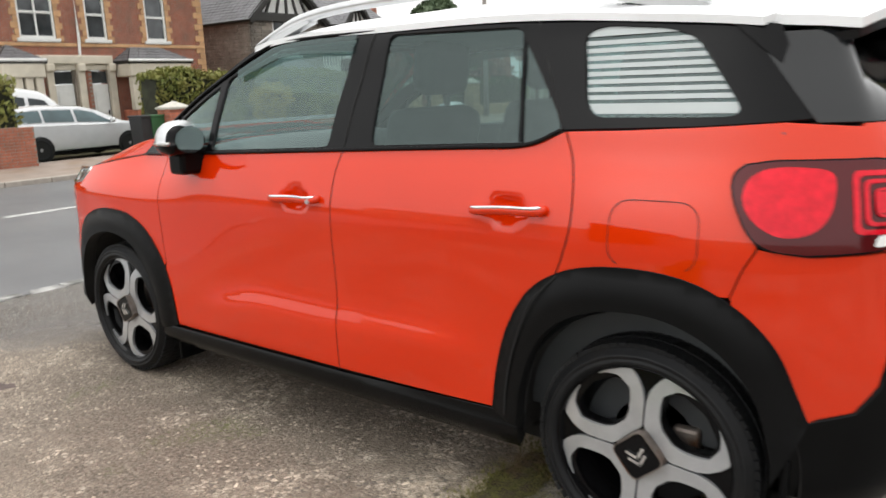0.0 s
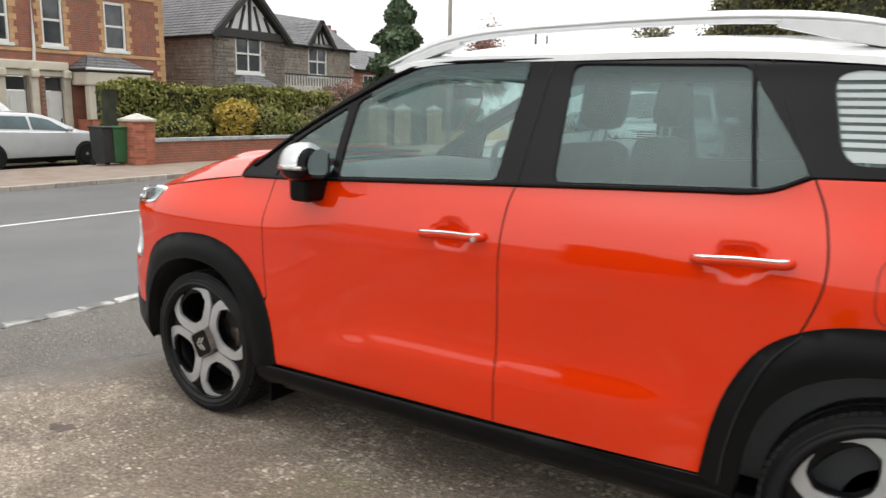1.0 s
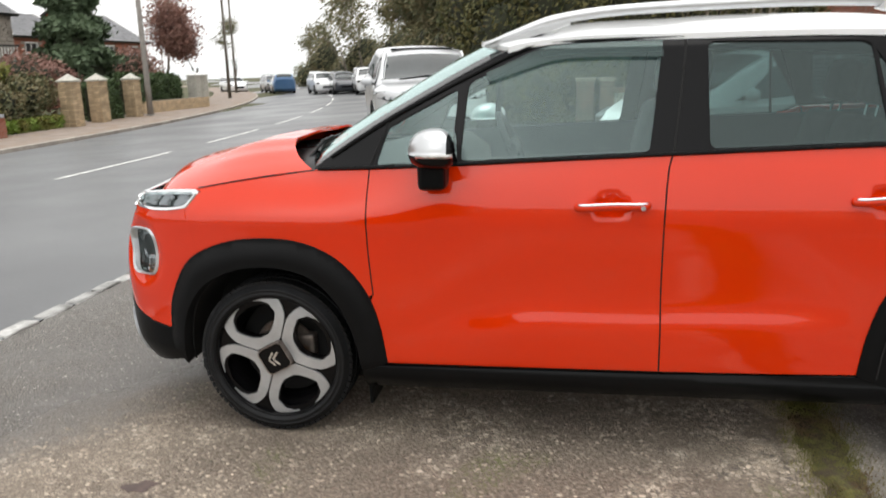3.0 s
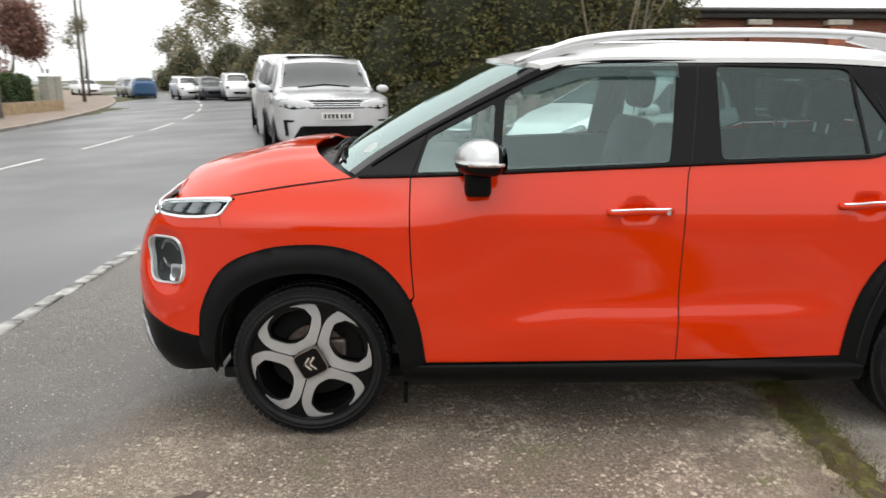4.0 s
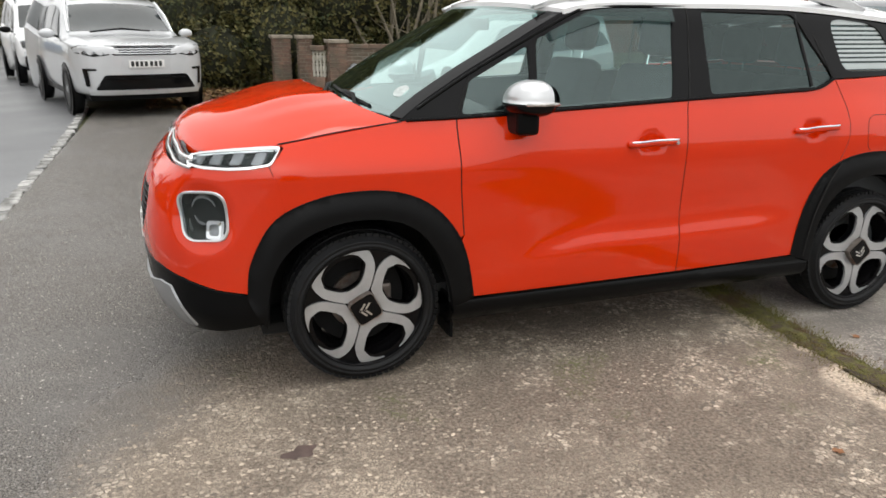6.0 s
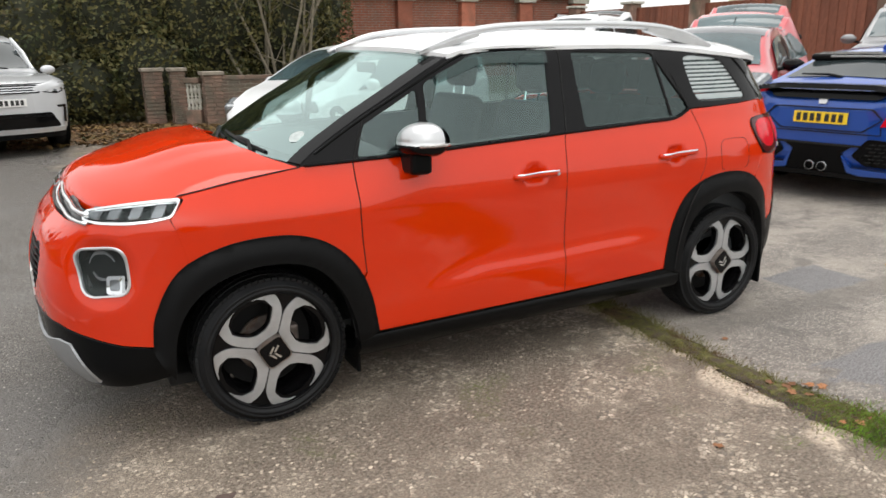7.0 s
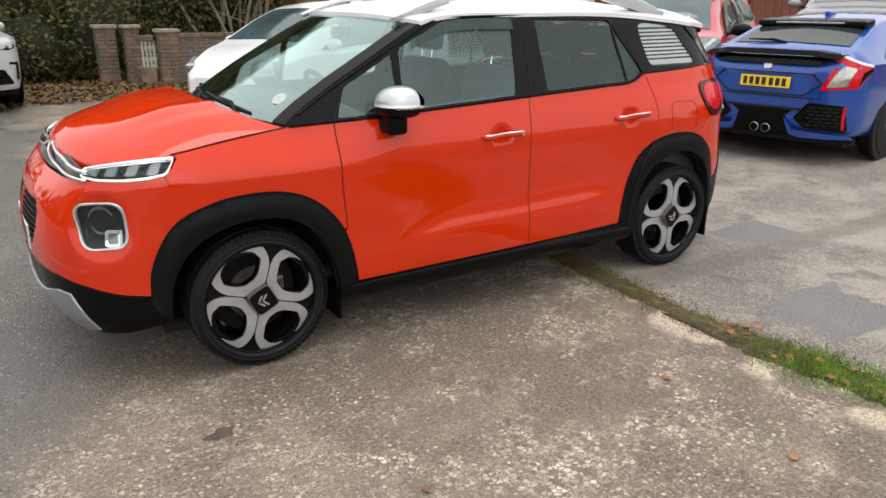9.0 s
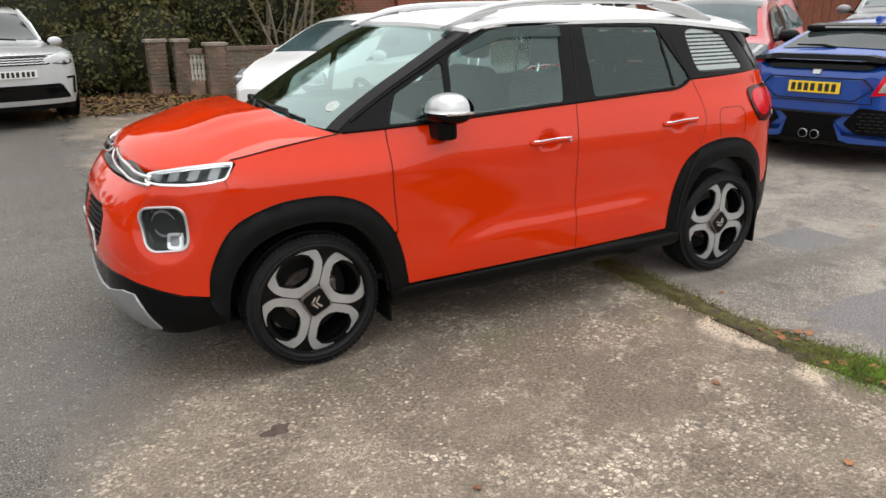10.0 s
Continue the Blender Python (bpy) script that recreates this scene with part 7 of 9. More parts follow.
def tree(name, label, x, y, height, spread_, mat, seed, count=3500, size=0.16, trunk=0.16, bare=False, clear=0.3):
    """Trunk, limbs that fork twice, and leaf clumps at the ends."""
    rr_ = random.Random(seed)
    rs_ = np.random.RandomState(seed)
    z0 = float(gz(x, y))
    thing = tagged(stand(name, x, y, z0), label, "tree")
    limbs, ends = [], []

    def grow(p, d, ln, r, depth):
        pts, rad = [p], [r]
        for k in range(4):
            d = (d + Vector((rr_.uniform(-1, 1), rr_.uniform(-1, 1), rr_.uniform(-0.3, 0.6))) * 0.22).normalized()
            p = p + d * ln / 4
            pts.append(p)
            rad.append(r * (1 - 0.14 * (k + 1)))
        limbs.append((pts, rad))
        if depth == 0:
            ends.append(p)
            ends.append(pts[2])
            return
        for k in range(3 if depth > 1 else 4):
            nd = (d + Vector((rr_.uniform(-1, 1), rr_.uniform(-1, 1), rr_.uniform(-0.1, 0.7))) * 0.85).normalized()
            grow(pts[rr_.choice((2, 3, 4))], nd, ln * rr_.uniform(0.55, 0.75), rad[-1] * 0.62, depth - 1)

    grow(Vector((0, 0, -0.1)), Vector((0, 0, 1)), height * clear * 1.3, trunk, 3)
    tb = tube(*limbs[0], 8)
    part("trunk", tb, M["bark"], thing, smooth=True)
    top = max(e.z for e in ends)
    wide = max(max(abs(e.x), abs(e.y)) for e in ends)
    kx, kz = spread_ / wide, height / top
    br = merged(*[tube([Vector((q.x * kx, q.y * kx, q.z * kz)) for q in pts], rad, 5) for pts, rad in limbs[1:]])
    part("branches", br, M["bark"] if not bare else M["twig"], thing)
    e = np.array([(q.x * kx, q.y * kx, q.z * kz) for q in ends])
    if bare:
        tw = bmesh.new()
        for q in e:
            for k in range(5):
                dd = Vector((rr_.uniform(-1, 1), rr_.uniform(-1, 1), rr_.uniform(0, 1.2))) * height * 0.09
                a = tw.verts.new(q)
                s_ = 0.012
                b1, b2 = tw.verts.new(Vector(q) + dd), tw.verts.new(Vector(q) + Vector((s_, s_, 0)))
                tw.faces.new((a, b1, b2))
        part("twigs", tw, M["twig"], thing)
    if count:
        rad = spread_ * 0.34
        idx = rs_.choice(len(e), count)
        d = rs_.normal(size=(count, 3))
        d /= np.linalg.norm(d, axis=1, keepdims=True)
        p = e[idx] + d * rad * rs_.uniform(0.2, 1, (count, 1)) * (1, 1, 0.75)
        v, f = leaves(p, d, size, rs_)
        raw("crown", v, f, mat, thing)
    return thing


def conifer(name, label, x, y, height, spread_, seed):
    rs_ = np.random.RandomState(seed)
    z0 = float(gz(x, y))
    thing = tagged(stand(name, x, y, z0), label, "tree")
    part("trunk", tube([(0, 0, -0.1), (0, 0, height * 0.95)], [0.2, 0.03], 8), M["bark"], thing)
    n = 15000
    h = rs_.uniform(0.08, 1, n) ** 0.8
    tier = 0.78 + 0.22 * np.sin(h * 38 + rs_.uniform(0, 6.28, n) * 0.15)
    a = rs_.uniform(0, 2 * math.pi, n)
    r = spread_ * (1.02 - h) ** 0.75 * tier * (1 + 0.2 * np.sin(a * 5 + h * 20)) * rs_.uniform(0.55, 1, n)
    p = np.stack([r * np.cos(a), r * np.sin(a), h * height - 0.12 * r], 1)
    d = np.stack([np.cos(a), np.sin(a), 0.3 + 0 * a], 1)
    v, f = leaves(p, d, 0.22, rs_, 0.7, 1.9)
    raw("crown", v, f, M["conifer"], thing)
    # dark cone added as the shade within the crown
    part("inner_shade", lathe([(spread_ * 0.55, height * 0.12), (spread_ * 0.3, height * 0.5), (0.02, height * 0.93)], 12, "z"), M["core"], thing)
    return thing


# ---- masonry ----
M["brick"] = material("red_brick", (0.42, 0.147, 0.091), rough=0.85, vary=0.2, scale=5, fine=0.15, fine_scale=60, random_tint=0.3, bump=0.3, bump_scale=90, dirt=(0.168, 0.098, 0.07), dirt_scale=2.5, dirt_at=(0.5, 0.75))
M["old_brick"] = material("weathered_brick", (0.235, 0.150, 0.113), rough=0.9, vary=0.3, scale=4, fine=0.2, fine_scale=60, random_tint=0.25, bump=0.4, bump_scale=70, dirt=(0.13, 0.115, 0.085), dirt_scale=3, dirt_at=(0.42, 0.68))
M["mortar"] = material("mortar", (0.286, 0.247, 0.208), rough=0.95, vary=0.2, scale=6)
M["quoin"] = material("buff_terracotta", (0.525, 0.3125, 0.1625), rough=0.85, vary=0.15, scale=4, random_tint=0.12)
M["stonework"] = material("grey_rubble_stone", (0.2558, 0.2247, 0.1938), rough=0.9, vary=0.25, scale=2.5, fine=0.2, fine_scale=30, random_tint=0.35, bump=0.6, bump_scale=14)
M["slate"] = material("slate_roof", (0.168, 0.168, 0.176), rough=0.6, vary=0.2, scale=2, fine=0.15, fine_scale=30, random_tint=0.2)
M["cream"] = material("cream_render", (0.6325, 0.575, 0.4715), rough=0.8, vary=0.1, scale=1.5, fine=0.05, fine_scale=40, dirt=(0.368, 0.3335, 0.276), dirt_scale=0.9, dirt_at=(0.55, 0.8))
M["white_wood"] = material("white_painted_wood", (0.74, 0.74, 0.72), rough=0.5, vary=0.06, scale=4)
M["black_wood"] = material("black_painted_wood", (0.03, 0.028, 0.026), rough=0.6, vary=0.15, scale=4)
M["house_glass"] = material("house_window_glass", (0.055, 0.06, 0.065), rough=0.08, spec=0.7, vary=0.5, scale=1.5)
M["net"] = material("net_curtain", (0.40, 0.40, 0.39), rough=0.9, vary=0.2, scale=3)
M["copestone"] = material("grey_coping", (0.42, 0.448, 0.476), rough=0.8, vary=0.2, scale=3, random_tint=0.1, dirt=(0.182, 0.196, 0.168), dirt_scale=3)
M["buff_stone"] = material("buff_gatepost_stone", (0.468, 0.351, 0.221), rough=0.85, vary=0.25, scale=4, random_tint=0.2, bump=0.4, bump_scale=30)
M["pale_stone"] = material("pale_stone", (0.55, 0.53, 0.47), rough=0.85, vary=0.15, scale=5, dirt=(0.25, 0.25, 0.2), dirt_scale=5, dirt_at=(0.5, 0.75))
M["fence_wood"] = material("brown_fence_boards", (0.2093, 0.07425, 0.0432), rough=0.75, vary=0.2, scale=3, fine=0.2, fine_scale=50, random_tint=0.18, stretch=(0.9, 0.9, 0.162))
M["pole"] = material("grey_pole", (0.24, 0.22, 0.20), rough=0.8, vary=0.15, scale=3)
M["bin_black"] = material("black_bin_plastic", (0.025, 0.026, 0.028), rough=0.5, vary=0.1, scale=5)
M["bin_green"] = material("green_bin_plastic", (0.03, 0.11, 0.04), rough=0.5, vary=0.1, scale=5)
M["yellow_brick"] = material("yellow_brick", (0.36, 0.27, 0.12), rough=0.9, vary=0.2, scale=4)

M["worn_cap"] = material("worn_cap_stone", (0.27, 0.235, 0.19), rough=0.9, vary=0.25, scale=8, bump=0.5, bump_scale=40)
PIECES = {}


def piece(key, sx_, sy_, sz_, mat, parent, m, bevel=0.006, name="brick"):
    """One block that shares its mesh with its like."""
    k = (key, round(sx_, 3), round(sy_, 3), round(sz_, 3))
    if k not in PIECES:
        b = boxed(-sx_ / 2, -sy_ / 2, -sz_ / 2, sx_ / 2, sy_ / 2, sz_ / 2, 0)
        me = bpy.data.meshes.new(name)
        b.to_mesh(me)
        b.free()
        me.materials.append(mat)
        PIECES[k] = me
    o = new(name, PIECES[k])
    o.parent = parent
    o.matrix_local = m
    return o


def course_mesh(length, z0, z1, bl, bh, depth, rnd, gap=0.012, rough_=0.0, holes=()):
    """All blocks of a wall face in one mesh: boxes of varied length, proud of the joints. It lies along +x, facing -y."""
    verts, faces = [], []
    z, row = z0, 0
    while z < z1 - 0.02:
        h = min(bh * (rnd.uniform(0.75, 1.25) if rough_ else 1), z1 - z)
        x = -bl * 0.5 * (row % 2) if not rough_ else -rnd.uniform(0, bl)
        while x < length:
            w = bl * (rnd.uniform(0.5, 1.5) if rough_ else 1)
            a, b = max(x, 0) + gap / 2, min(x + w, length) - gap / 2
            x += w
            if b - a < 0.03:
                continue
            if any(a < hx1 and b > hx0 and z < hz1 - 0.01 and z + h > hz0 + 0.01 for hx0, hz0, hx1, hz1 in holes):
                continue
            pr = depth * (1 + (rnd.uniform(-0.5, 0.5) if rough_ else rnd.uniform(-0.15, 0.15)))
            q = len(verts)
            c, d = z + gap / 2, z + h - gap / 2
            e = 0.12 * min(b - a, d - c) if rough_ else 0.004
            verts += [(a, 0, c), (b, 0, c), (b, 0, d), (a, 0, d), (a + e, -pr, c + e), (b - e, -pr, c + e), (b - e, -pr, d - e), (a + e, -pr, d - e)]
            faces += [(q + 4, q + 5, q + 6, q + 7), (q, q + 1, q + 5, q + 4), (q + 1, q + 2, q + 6, q + 5), (q + 2, q + 3, q + 7, q + 6), (q + 3, q, q + 4, q + 7)]
        z += h
        row += 1
    return verts, faces


def sash_window(parent, y0, y1, z0, z1, x, cross=True):
    """A white sash window in a wall that faces +x, at x."""
    w = new("window")
    w.parent = parent
    part("pane", boxed(x - 0.10, y0, z0, x - 0.08, y1, z1), M["house_glass"], w)
    for a, b in ((y0, y0 + 0.07), (y1 - 0.07, y1)):
        part("frame", boxed(x - 0.08, a, z0, x - 0.01, b, z1, 0.008), M["white_wood"], w)
    for a, b in ((z0, z0 + 0.09), (z1 - 0.09, z1), ((z0 + z1) / 2 - 0.04, (z0 + z1) / 2 + 0.04)):
        part("frame", boxed(x - 0.078, y0 + 0.07, a, x - 0.008, y1 - 0.07, b, 0.008), M["white_wood"], w)
    if cross:
        part("glazing_bar", boxed(x - 0.076, (y0 + y1) / 2 - 0.03, z0 + 0.09, x - 0.02, (y0 + y1) / 2 + 0.03, z1 - 0.09, 0.005), M["white_wood"], w)
    part("sill", boxed(x - 0.05, y0 - 0.12, z0 - 0.12, x + 0.10, y1 + 0.12, z0 - 0.002, 0.015), M["white_wood"], w)
    part("curtain", boxed(x - 0.16, y0 + 0.02, z0, x - 0.14, y0 + (y1 - y0) * 0.3, z1), M["net"], w)
    return w


def roof_slope(parent, corners, rows, mat, name="roof"):
    """Slates in overlapping rows on a four-cornered slope: eaves left, eaves right, ridge right, ridge left."""
    a, b, c, d = [Vector(p) for p in corners]
    n = (b - a).cross(d - a).normalized()
    verts, faces = [], []
    rnd = random.Random(len(verts) + rows)
    for r in range(rows):
        t0, t1 = r / rows, (r + 1.15) / rows
        l0, r0 = a.lerp(d, t0), b.lerp(c, t0)
        l1, r1 = a.lerp(d, min(t1, 1)), b.lerp(c, min(t1, 1))
        w = (r0 - l0).length
        k = max(1, int(w / 0.35))
        for i in range(k):
            u0, u1 = (i + 0.03 + 0.5 * (r % 2) * 0) / k, (i + 0.97) / k
            lift = 0.035 + rnd.uniform(-0.006, 0.006)
            q = len(verts)
            verts += [tuple(l0.lerp(r0, u0) + n * lift), tuple(l0.lerp(r0, u1) + n * lift), tuple(l1.lerp(r1, u1) + n * 0.008), tuple(l1.lerp(r1, u0) + n * 0.008),
                      tuple(l0.lerp(r0, u0) + n * (lift - 0.02)), tuple(l0.lerp(r0, u1) + n * (lift - 0.02))]
            faces += [(q, q + 1, q + 2, q + 3), (q + 4, q + 5, q + 1, q)]
    o = raw(name, verts, faces, mat, parent)
    raw("roof_board", [tuple(p - n * 0.01) for p in (a, b, c, d)] + [tuple(p - n * 0.12) for p in (a, b, c, d)], [(0, 1, 2, 3), (7, 6, 5, 4), (0, 4, 5, 1), (1, 5, 6, 2), (2, 6, 7, 3), (3, 7, 4, 0)], M["black_wood"], parent)
    return o


def wall_run(parent, length, z0, z1, bl, bh, depth, mat, m, seed, rough_=False, holes=(), name="brickwork", joint="mortar", thick=0.22):
    v, f = course_mesh(length, z0, z1, bl, bh, depth, random.Random(seed), 0.014 if not rough_ else 0.02, rough_, holes)
    o = raw(name, v, f, mat, parent)
    o.matrix_local = m
    tagged(o, kind="stuff")
    cuts = sorted({z0, z1, *(h[1] for h in holes), *(h[3] for h in holes)})
    bm = bmesh.new()
    for a, b in zip(cuts, cuts[1:]):
        xs = [(0.0, length)]
        for hx0, hz0, hx1, hz1 in holes:
            if hz0 < (a + b) / 2 < hz1:
                xs = [q for x0, x1 in xs for q in ((x0, min(x1, hx0)), (max(x0, hx1), x1)) if q[1] - q[0] > 0.01]
        for x0, x1 in xs:
            box(bm, x0, 0.0, a, x1, thick, b)
    w = part("wall", bm, M[joint], parent)
    w.matrix_local = m
    return o


# walls facing the road: laid along +x in their own frame, turned so that they face +x
def facing_road(x, y):
    return pose(x, y, 0, 0, 0, 90)


# red brick house
GH = -0.3
h1 = tagged(new("brick_house"), "two-storey red brick house with buff surrounds and white windows", "house")
X1, Y0, Y1 = -23.5, 0.0, 17.25
wins = [(14.74, 3.28, 15.59, 5.0), (12.41, 3.28, 13.16, 5.0), (10.1, 3.28, 11.3, 5.0), (7.6, 3.28, 8.4, 5.0), (5.3, 3.28, 6.1, 5.0), (2.8, 3.28, 3.6, 5.0)]
doors = [(12.37, GH, 13.02, 2.2), (11.04, GH, 11.75, 2.2)]
wall_run(h1, Y1 - Y0, GH, 6.0, 0.225, 0.075, 0.008, M["brick"], facing_road(X1, Y0), 3, holes=[(a - Y0, b, c - Y0, d) for a, b, c, d in wins + doors])
for a, b, c, d in wins:
    sash_window(h1, a, c, b, d, X1, cross=(c - a) > 1.0)
    for k in range(9):
        zz = b - 0.1 + 0.21 * k
        wd = 0.16 if k % 2 else 0.26
        part("surround_block", boxed(X1 - 0.02, a - wd, zz, X1 + 0.03, a - 0.01, zz + 0.2, 0.008), M["quoin"], h1)
        part("surround_block", boxed(X1 - 0.02, c + 0.01, zz, X1 + 0.03, c + wd, zz + 0.2, 0.008), M["quoin"], h1)
for k in range(28):
    wd = 0.22 if k % 2 else 0.38
    part("corner_block", boxed(X1 - 0.3, Y1 - wd, GH + 0.225 * k, X1 + 0.03, Y1 + 0.02, GH + 0.225 * k + 0.215, 0.008), M["quoin"], h1)
part("string_course", boxed(X1 - 0.02, Y0, 3.02, X1 + 0.05, Y1, 3.14, 0.015), M["quoin"], h1)
part("string_course", boxed(X1 - 0.02, Y0, 5.2, X1 + 0.05, Y1, 5.32, 0.015), M["quoin"], h1)
part("cornice", boxed(X1 - 0.02, 8.6, 2.42, X1 + 0.22, 13.15, 2.72, 0.04), M["cream"], h1)
part("frieze", boxed(X1 - 0.02, 8.6, 2.22, X1 + 0.10, 13.15, 2.41, 0.02), M["cream"], h1)
for yy in (8.7, 10.35, 10.85, 11.95, 13.1):
    part("pilaster", boxed(X1 - 0.02, yy - 0.13, GH, X1 + 0.16, yy + 0.13, 2.42, 0.03), M["cream"] if yy > 10.5 else M["brick"], h1)
    part("bracket", boxed(X1, yy - 0.15, 2.15, X1 + 0.26, yy + 0.15, 2.45, 0.06), M["cream"], h1)
for a, b, c, d in doors:
    dr = part("door", boxed(X1 - 0.16, a + 0.02, GH, X1 - 0.10, c - 0.02, 1.72, 0.01), M["white_wood"], h1, "white panelled front door")
    part("door_panel", boxed(X1 - 0.10, a + 0.12, 0.7, X1 - 0.085, c - 0.12, 1.5, 0.01), M["white_wood"], dr)
    part("door_handle", boxed(X1 - 0.10, c - 0.12, 0.62, X1 - 0.05, c - 0.09, 0.78, 0.008), M["gloss_black"], dr)
    part("fanlight", boxed(X1 - 0.14, a + 0.04, 1.74, X1 - 0.11, c - 0.04, 2.18, 0.01), M["house_glass"], h1)
# bays with hipped slate roofs
for ya, yb in ((13.3, 15.85), (8.9, 10.3)):
    bx_ = X1 + 1.0
    bay = new("bay")
    bay.parent = h1
    part("bay_wall", boxed(X1, ya + 0.15, GH, bx_ - 0.05, yb - 0.15, 0.75, 0.02), M["brick"], bay)
    part("bay_head", boxed(X1, ya, 1.95, bx_ + 0.05, yb, 2.50, 0.05), M["cream"], bay)
    n = 3
    for k in range(n + 1):
        yy = ya + 0.2 + (yb - ya - 0.4) * k / n
        part("bay_post", boxed(bx_ - 0.28, yy - 0.13, 0.75, bx_ - 0.02, yy + 0.13, 1.96, 0.03), M["cream"], bay)
    part("bay_glass", boxed(bx_ - 0.2, ya + 0.2, 0.75, bx_ - 0.17, yb - 0.2, 1.95), M["house_glass"], bay)
    part("bay_gutter", tube([(bx_ + 0.08, ya - 0.05, 2.52), (bx_ + 0.08, yb + 0.05, 2.52)], 0.05, 8), M["white_wood"], bay)
    roof_slope(bay, [(bx_ + 0.1, ya - 0.08, 2.5), (bx_ + 0.1, yb + 0.08, 2.5), (X1, yb - 0.7, 3.05), (X1, ya + 0.7, 3.05)], 5, M["slate"], "bay_roof")
    roof_slope(bay, [(bx_ + 0.1, yb + 0.08, 2.5), (X1, yb + 0.08, 2.5), (X1, yb - 0.7, 3.05), (X1, yb - 0.701, 3.05)], 5, M["slate"], "bay_roof")
    roof_slope(bay, [(X1, ya - 0.08, 2.5), (bx_ + 0.1, ya - 0.08, 2.5), (X1, ya + 0.7, 3.05), (X1, ya + 0.701, 3.05)], 5, M["slate"], "bay_roof")
part("downpipe", tube([(X1 + 0.08, 12.05, 6.0), (X1 + 0.08, 12.05, 3.3), (X1 + 0.10, 12.0, 2.7)], 0.05, 8), M["white_wood"], h1)
part("return_wall", boxed(X1 - 8, Y1 - 0.25, GH, X1 - 0.2, Y1, 6.0), M["brick"], h1)
part("bargeboard", boxed(X1 - 0.1, Y1 - 0.1, 5.75, X1 + 0.35, Y1 + 0.30, 6.1, 0.03), M["white_wood"], h1)
part("fascia", boxed(X1, Y0, 5.85, X1 + 0.3, Y1, 6.08, 0.02), M["white_wood"], h1)
roof_slope(h1, [(X1 + 0.35, Y0, 6.05), (X1 + 0.35, Y1 + 0.3, 6.05), (X1 - 4.0, Y1 + 0.3, 9.0), (X1 - 4.0, Y0, 9.0)], 22, M["slate"])
roof_slope(h1, [(X1 - 8.3, Y1 + 0.3, 6.05), (X1 - 8.3, Y0, 6.05), (X1 - 4.0, Y0, 9.0), (X1 - 4.0, Y1 + 0.3, 9.0)], 12, M["slate"])

# stone house with the timbered gable
h2 = tagged(new("stone_house"), "grey rubble stone house with slate roof and black-and-white gables", "house")
YA, YB, YM, EV, PK = 19.65, 23.85, 21.78, 4.35, 6.35
wg = (20.9, 2.78, 22.4, 4.42)
wall_run(h2, YB - YA, GH, EV, 0.42, 0.15, 0.03, M["stonework"], facing_road(X1, YA), 5, True, [(wg[0] - YA, wg[1], wg[2] - YA, wg[3])], "stonework")
wall_run(h2, 7.0, GH, EV, 0.42, 0.15, 0.03, M["stonework"], pose(X1 - 7.0, YA, 0), 6, True, [], "stonework")
sash_window(h2, wg[0], wg[2], wg[1], wg[3], X1)
gbm = bmesh.new()
tri = [gbm.verts.new(p) for p in ((X1 - 0.05, YA + 0.35, EV + 0.2), (X1 - 0.05, YB - 0.35, EV + 0.2), (X1 - 0.05, YM, PK - 0.25), (X1 - 0.25, YA + 0.35, EV + 0.2), (X1 - 0.25, YB - 0.35, EV + 0.2), (X1 - 0.25, YM, PK - 0.25))]
gbm.faces.new(tri[:3]), gbm.faces.new(tri[:2:-1])
for k in range(3):
    gbm.faces.new((tri[k], tri[3 + k], tri[3 + (k + 1) % 3], tri[(k + 1) % 3]))
bmesh.ops.recalc_face_normals(gbm, faces=gbm.faces)
part("gable_panel", gbm, M["white_wood"], h2)


def bar(parent, a, b, w, mat, name="timber"):
    a, b = Vector(a), Vector(b)
    m = (b - a)
    bm = boxed(-0.04, -w / 2, 0, 0.04, w / 2, m.length, 0.006)
    o = part(name, bm, mat, parent)
    o.matrix_local = Matrix.Translation(a) @ Vector((0, 0, 1)).rotation_difference(m).to_matrix().to_4x4()
    return o


part("tie_beam", boxed(X1 - 0.05, YA + 0.1, EV - 0.12, X1 + 0.16, YB - 0.1, EV + 0.26, 0.02), M["black_wood"], h2)
for sgn in (-1, 1):
    end = YM + sgn * (YB - YA) / 2 * 1.08
    bar(h2, (X1 + 0.25, end, EV - 0.15), (X1 + 0.25, YM, PK + 0.05), 0.30, M["black_wood"], "bargeboard")
    for k in (0.28, 0.56):
        yb_ = YM + sgn * 2.1 * k
        bar(h2, (X1 + 0.0, yb_, EV + 0.25), (X1 + 0.0, yb_ - sgn * 0.32, EV + 0.25 + 1.75 * (1 - k) * 0.85), 0.10, M["black_wood"])
bar(h2, (X1 + 0.005, YM, EV + 0.25), (X1 + 0.005, YM, PK - 0.3), 0.12, M["black_wood"])
roof_slope(h2, [(X1 - 7.2, YA - 0.25, EV - 0.1), (X1 + 0.35, YA - 0.25, EV - 0.1), (X1 + 0.35, YM, PK + 0.1), (X1 - 7.2, YM, PK + 0.1)], 16, M["slate"])
roof_slope(h2, [(X1 + 0.35, YB + 0.25, EV - 0.1), (X1 - 7.2, YB + 0.25, EV - 0.1), (X1 - 7.2, YM, PK + 0.1), (X1 + 0.35, YM, PK + 0.1)], 16, M["slate"])
pr = new("porch_roof")
pr.parent = h2
roof_slope(pr, [(X1 + 1.0, 20.5, 2.05), (X1 + 1.0, 22.9, 2.05), (X1, 22.1, 2.72), (X1, 21.3, 2.72)], 6, M["slate"], "slates")
roof_slope(pr, [(X1, 20.5, 2.05), (X1 + 1.0, 20.5, 2.05), (X1, 21.3, 2.72), (X1, 21.299, 2.72)], 6, M["slate"], "slates")
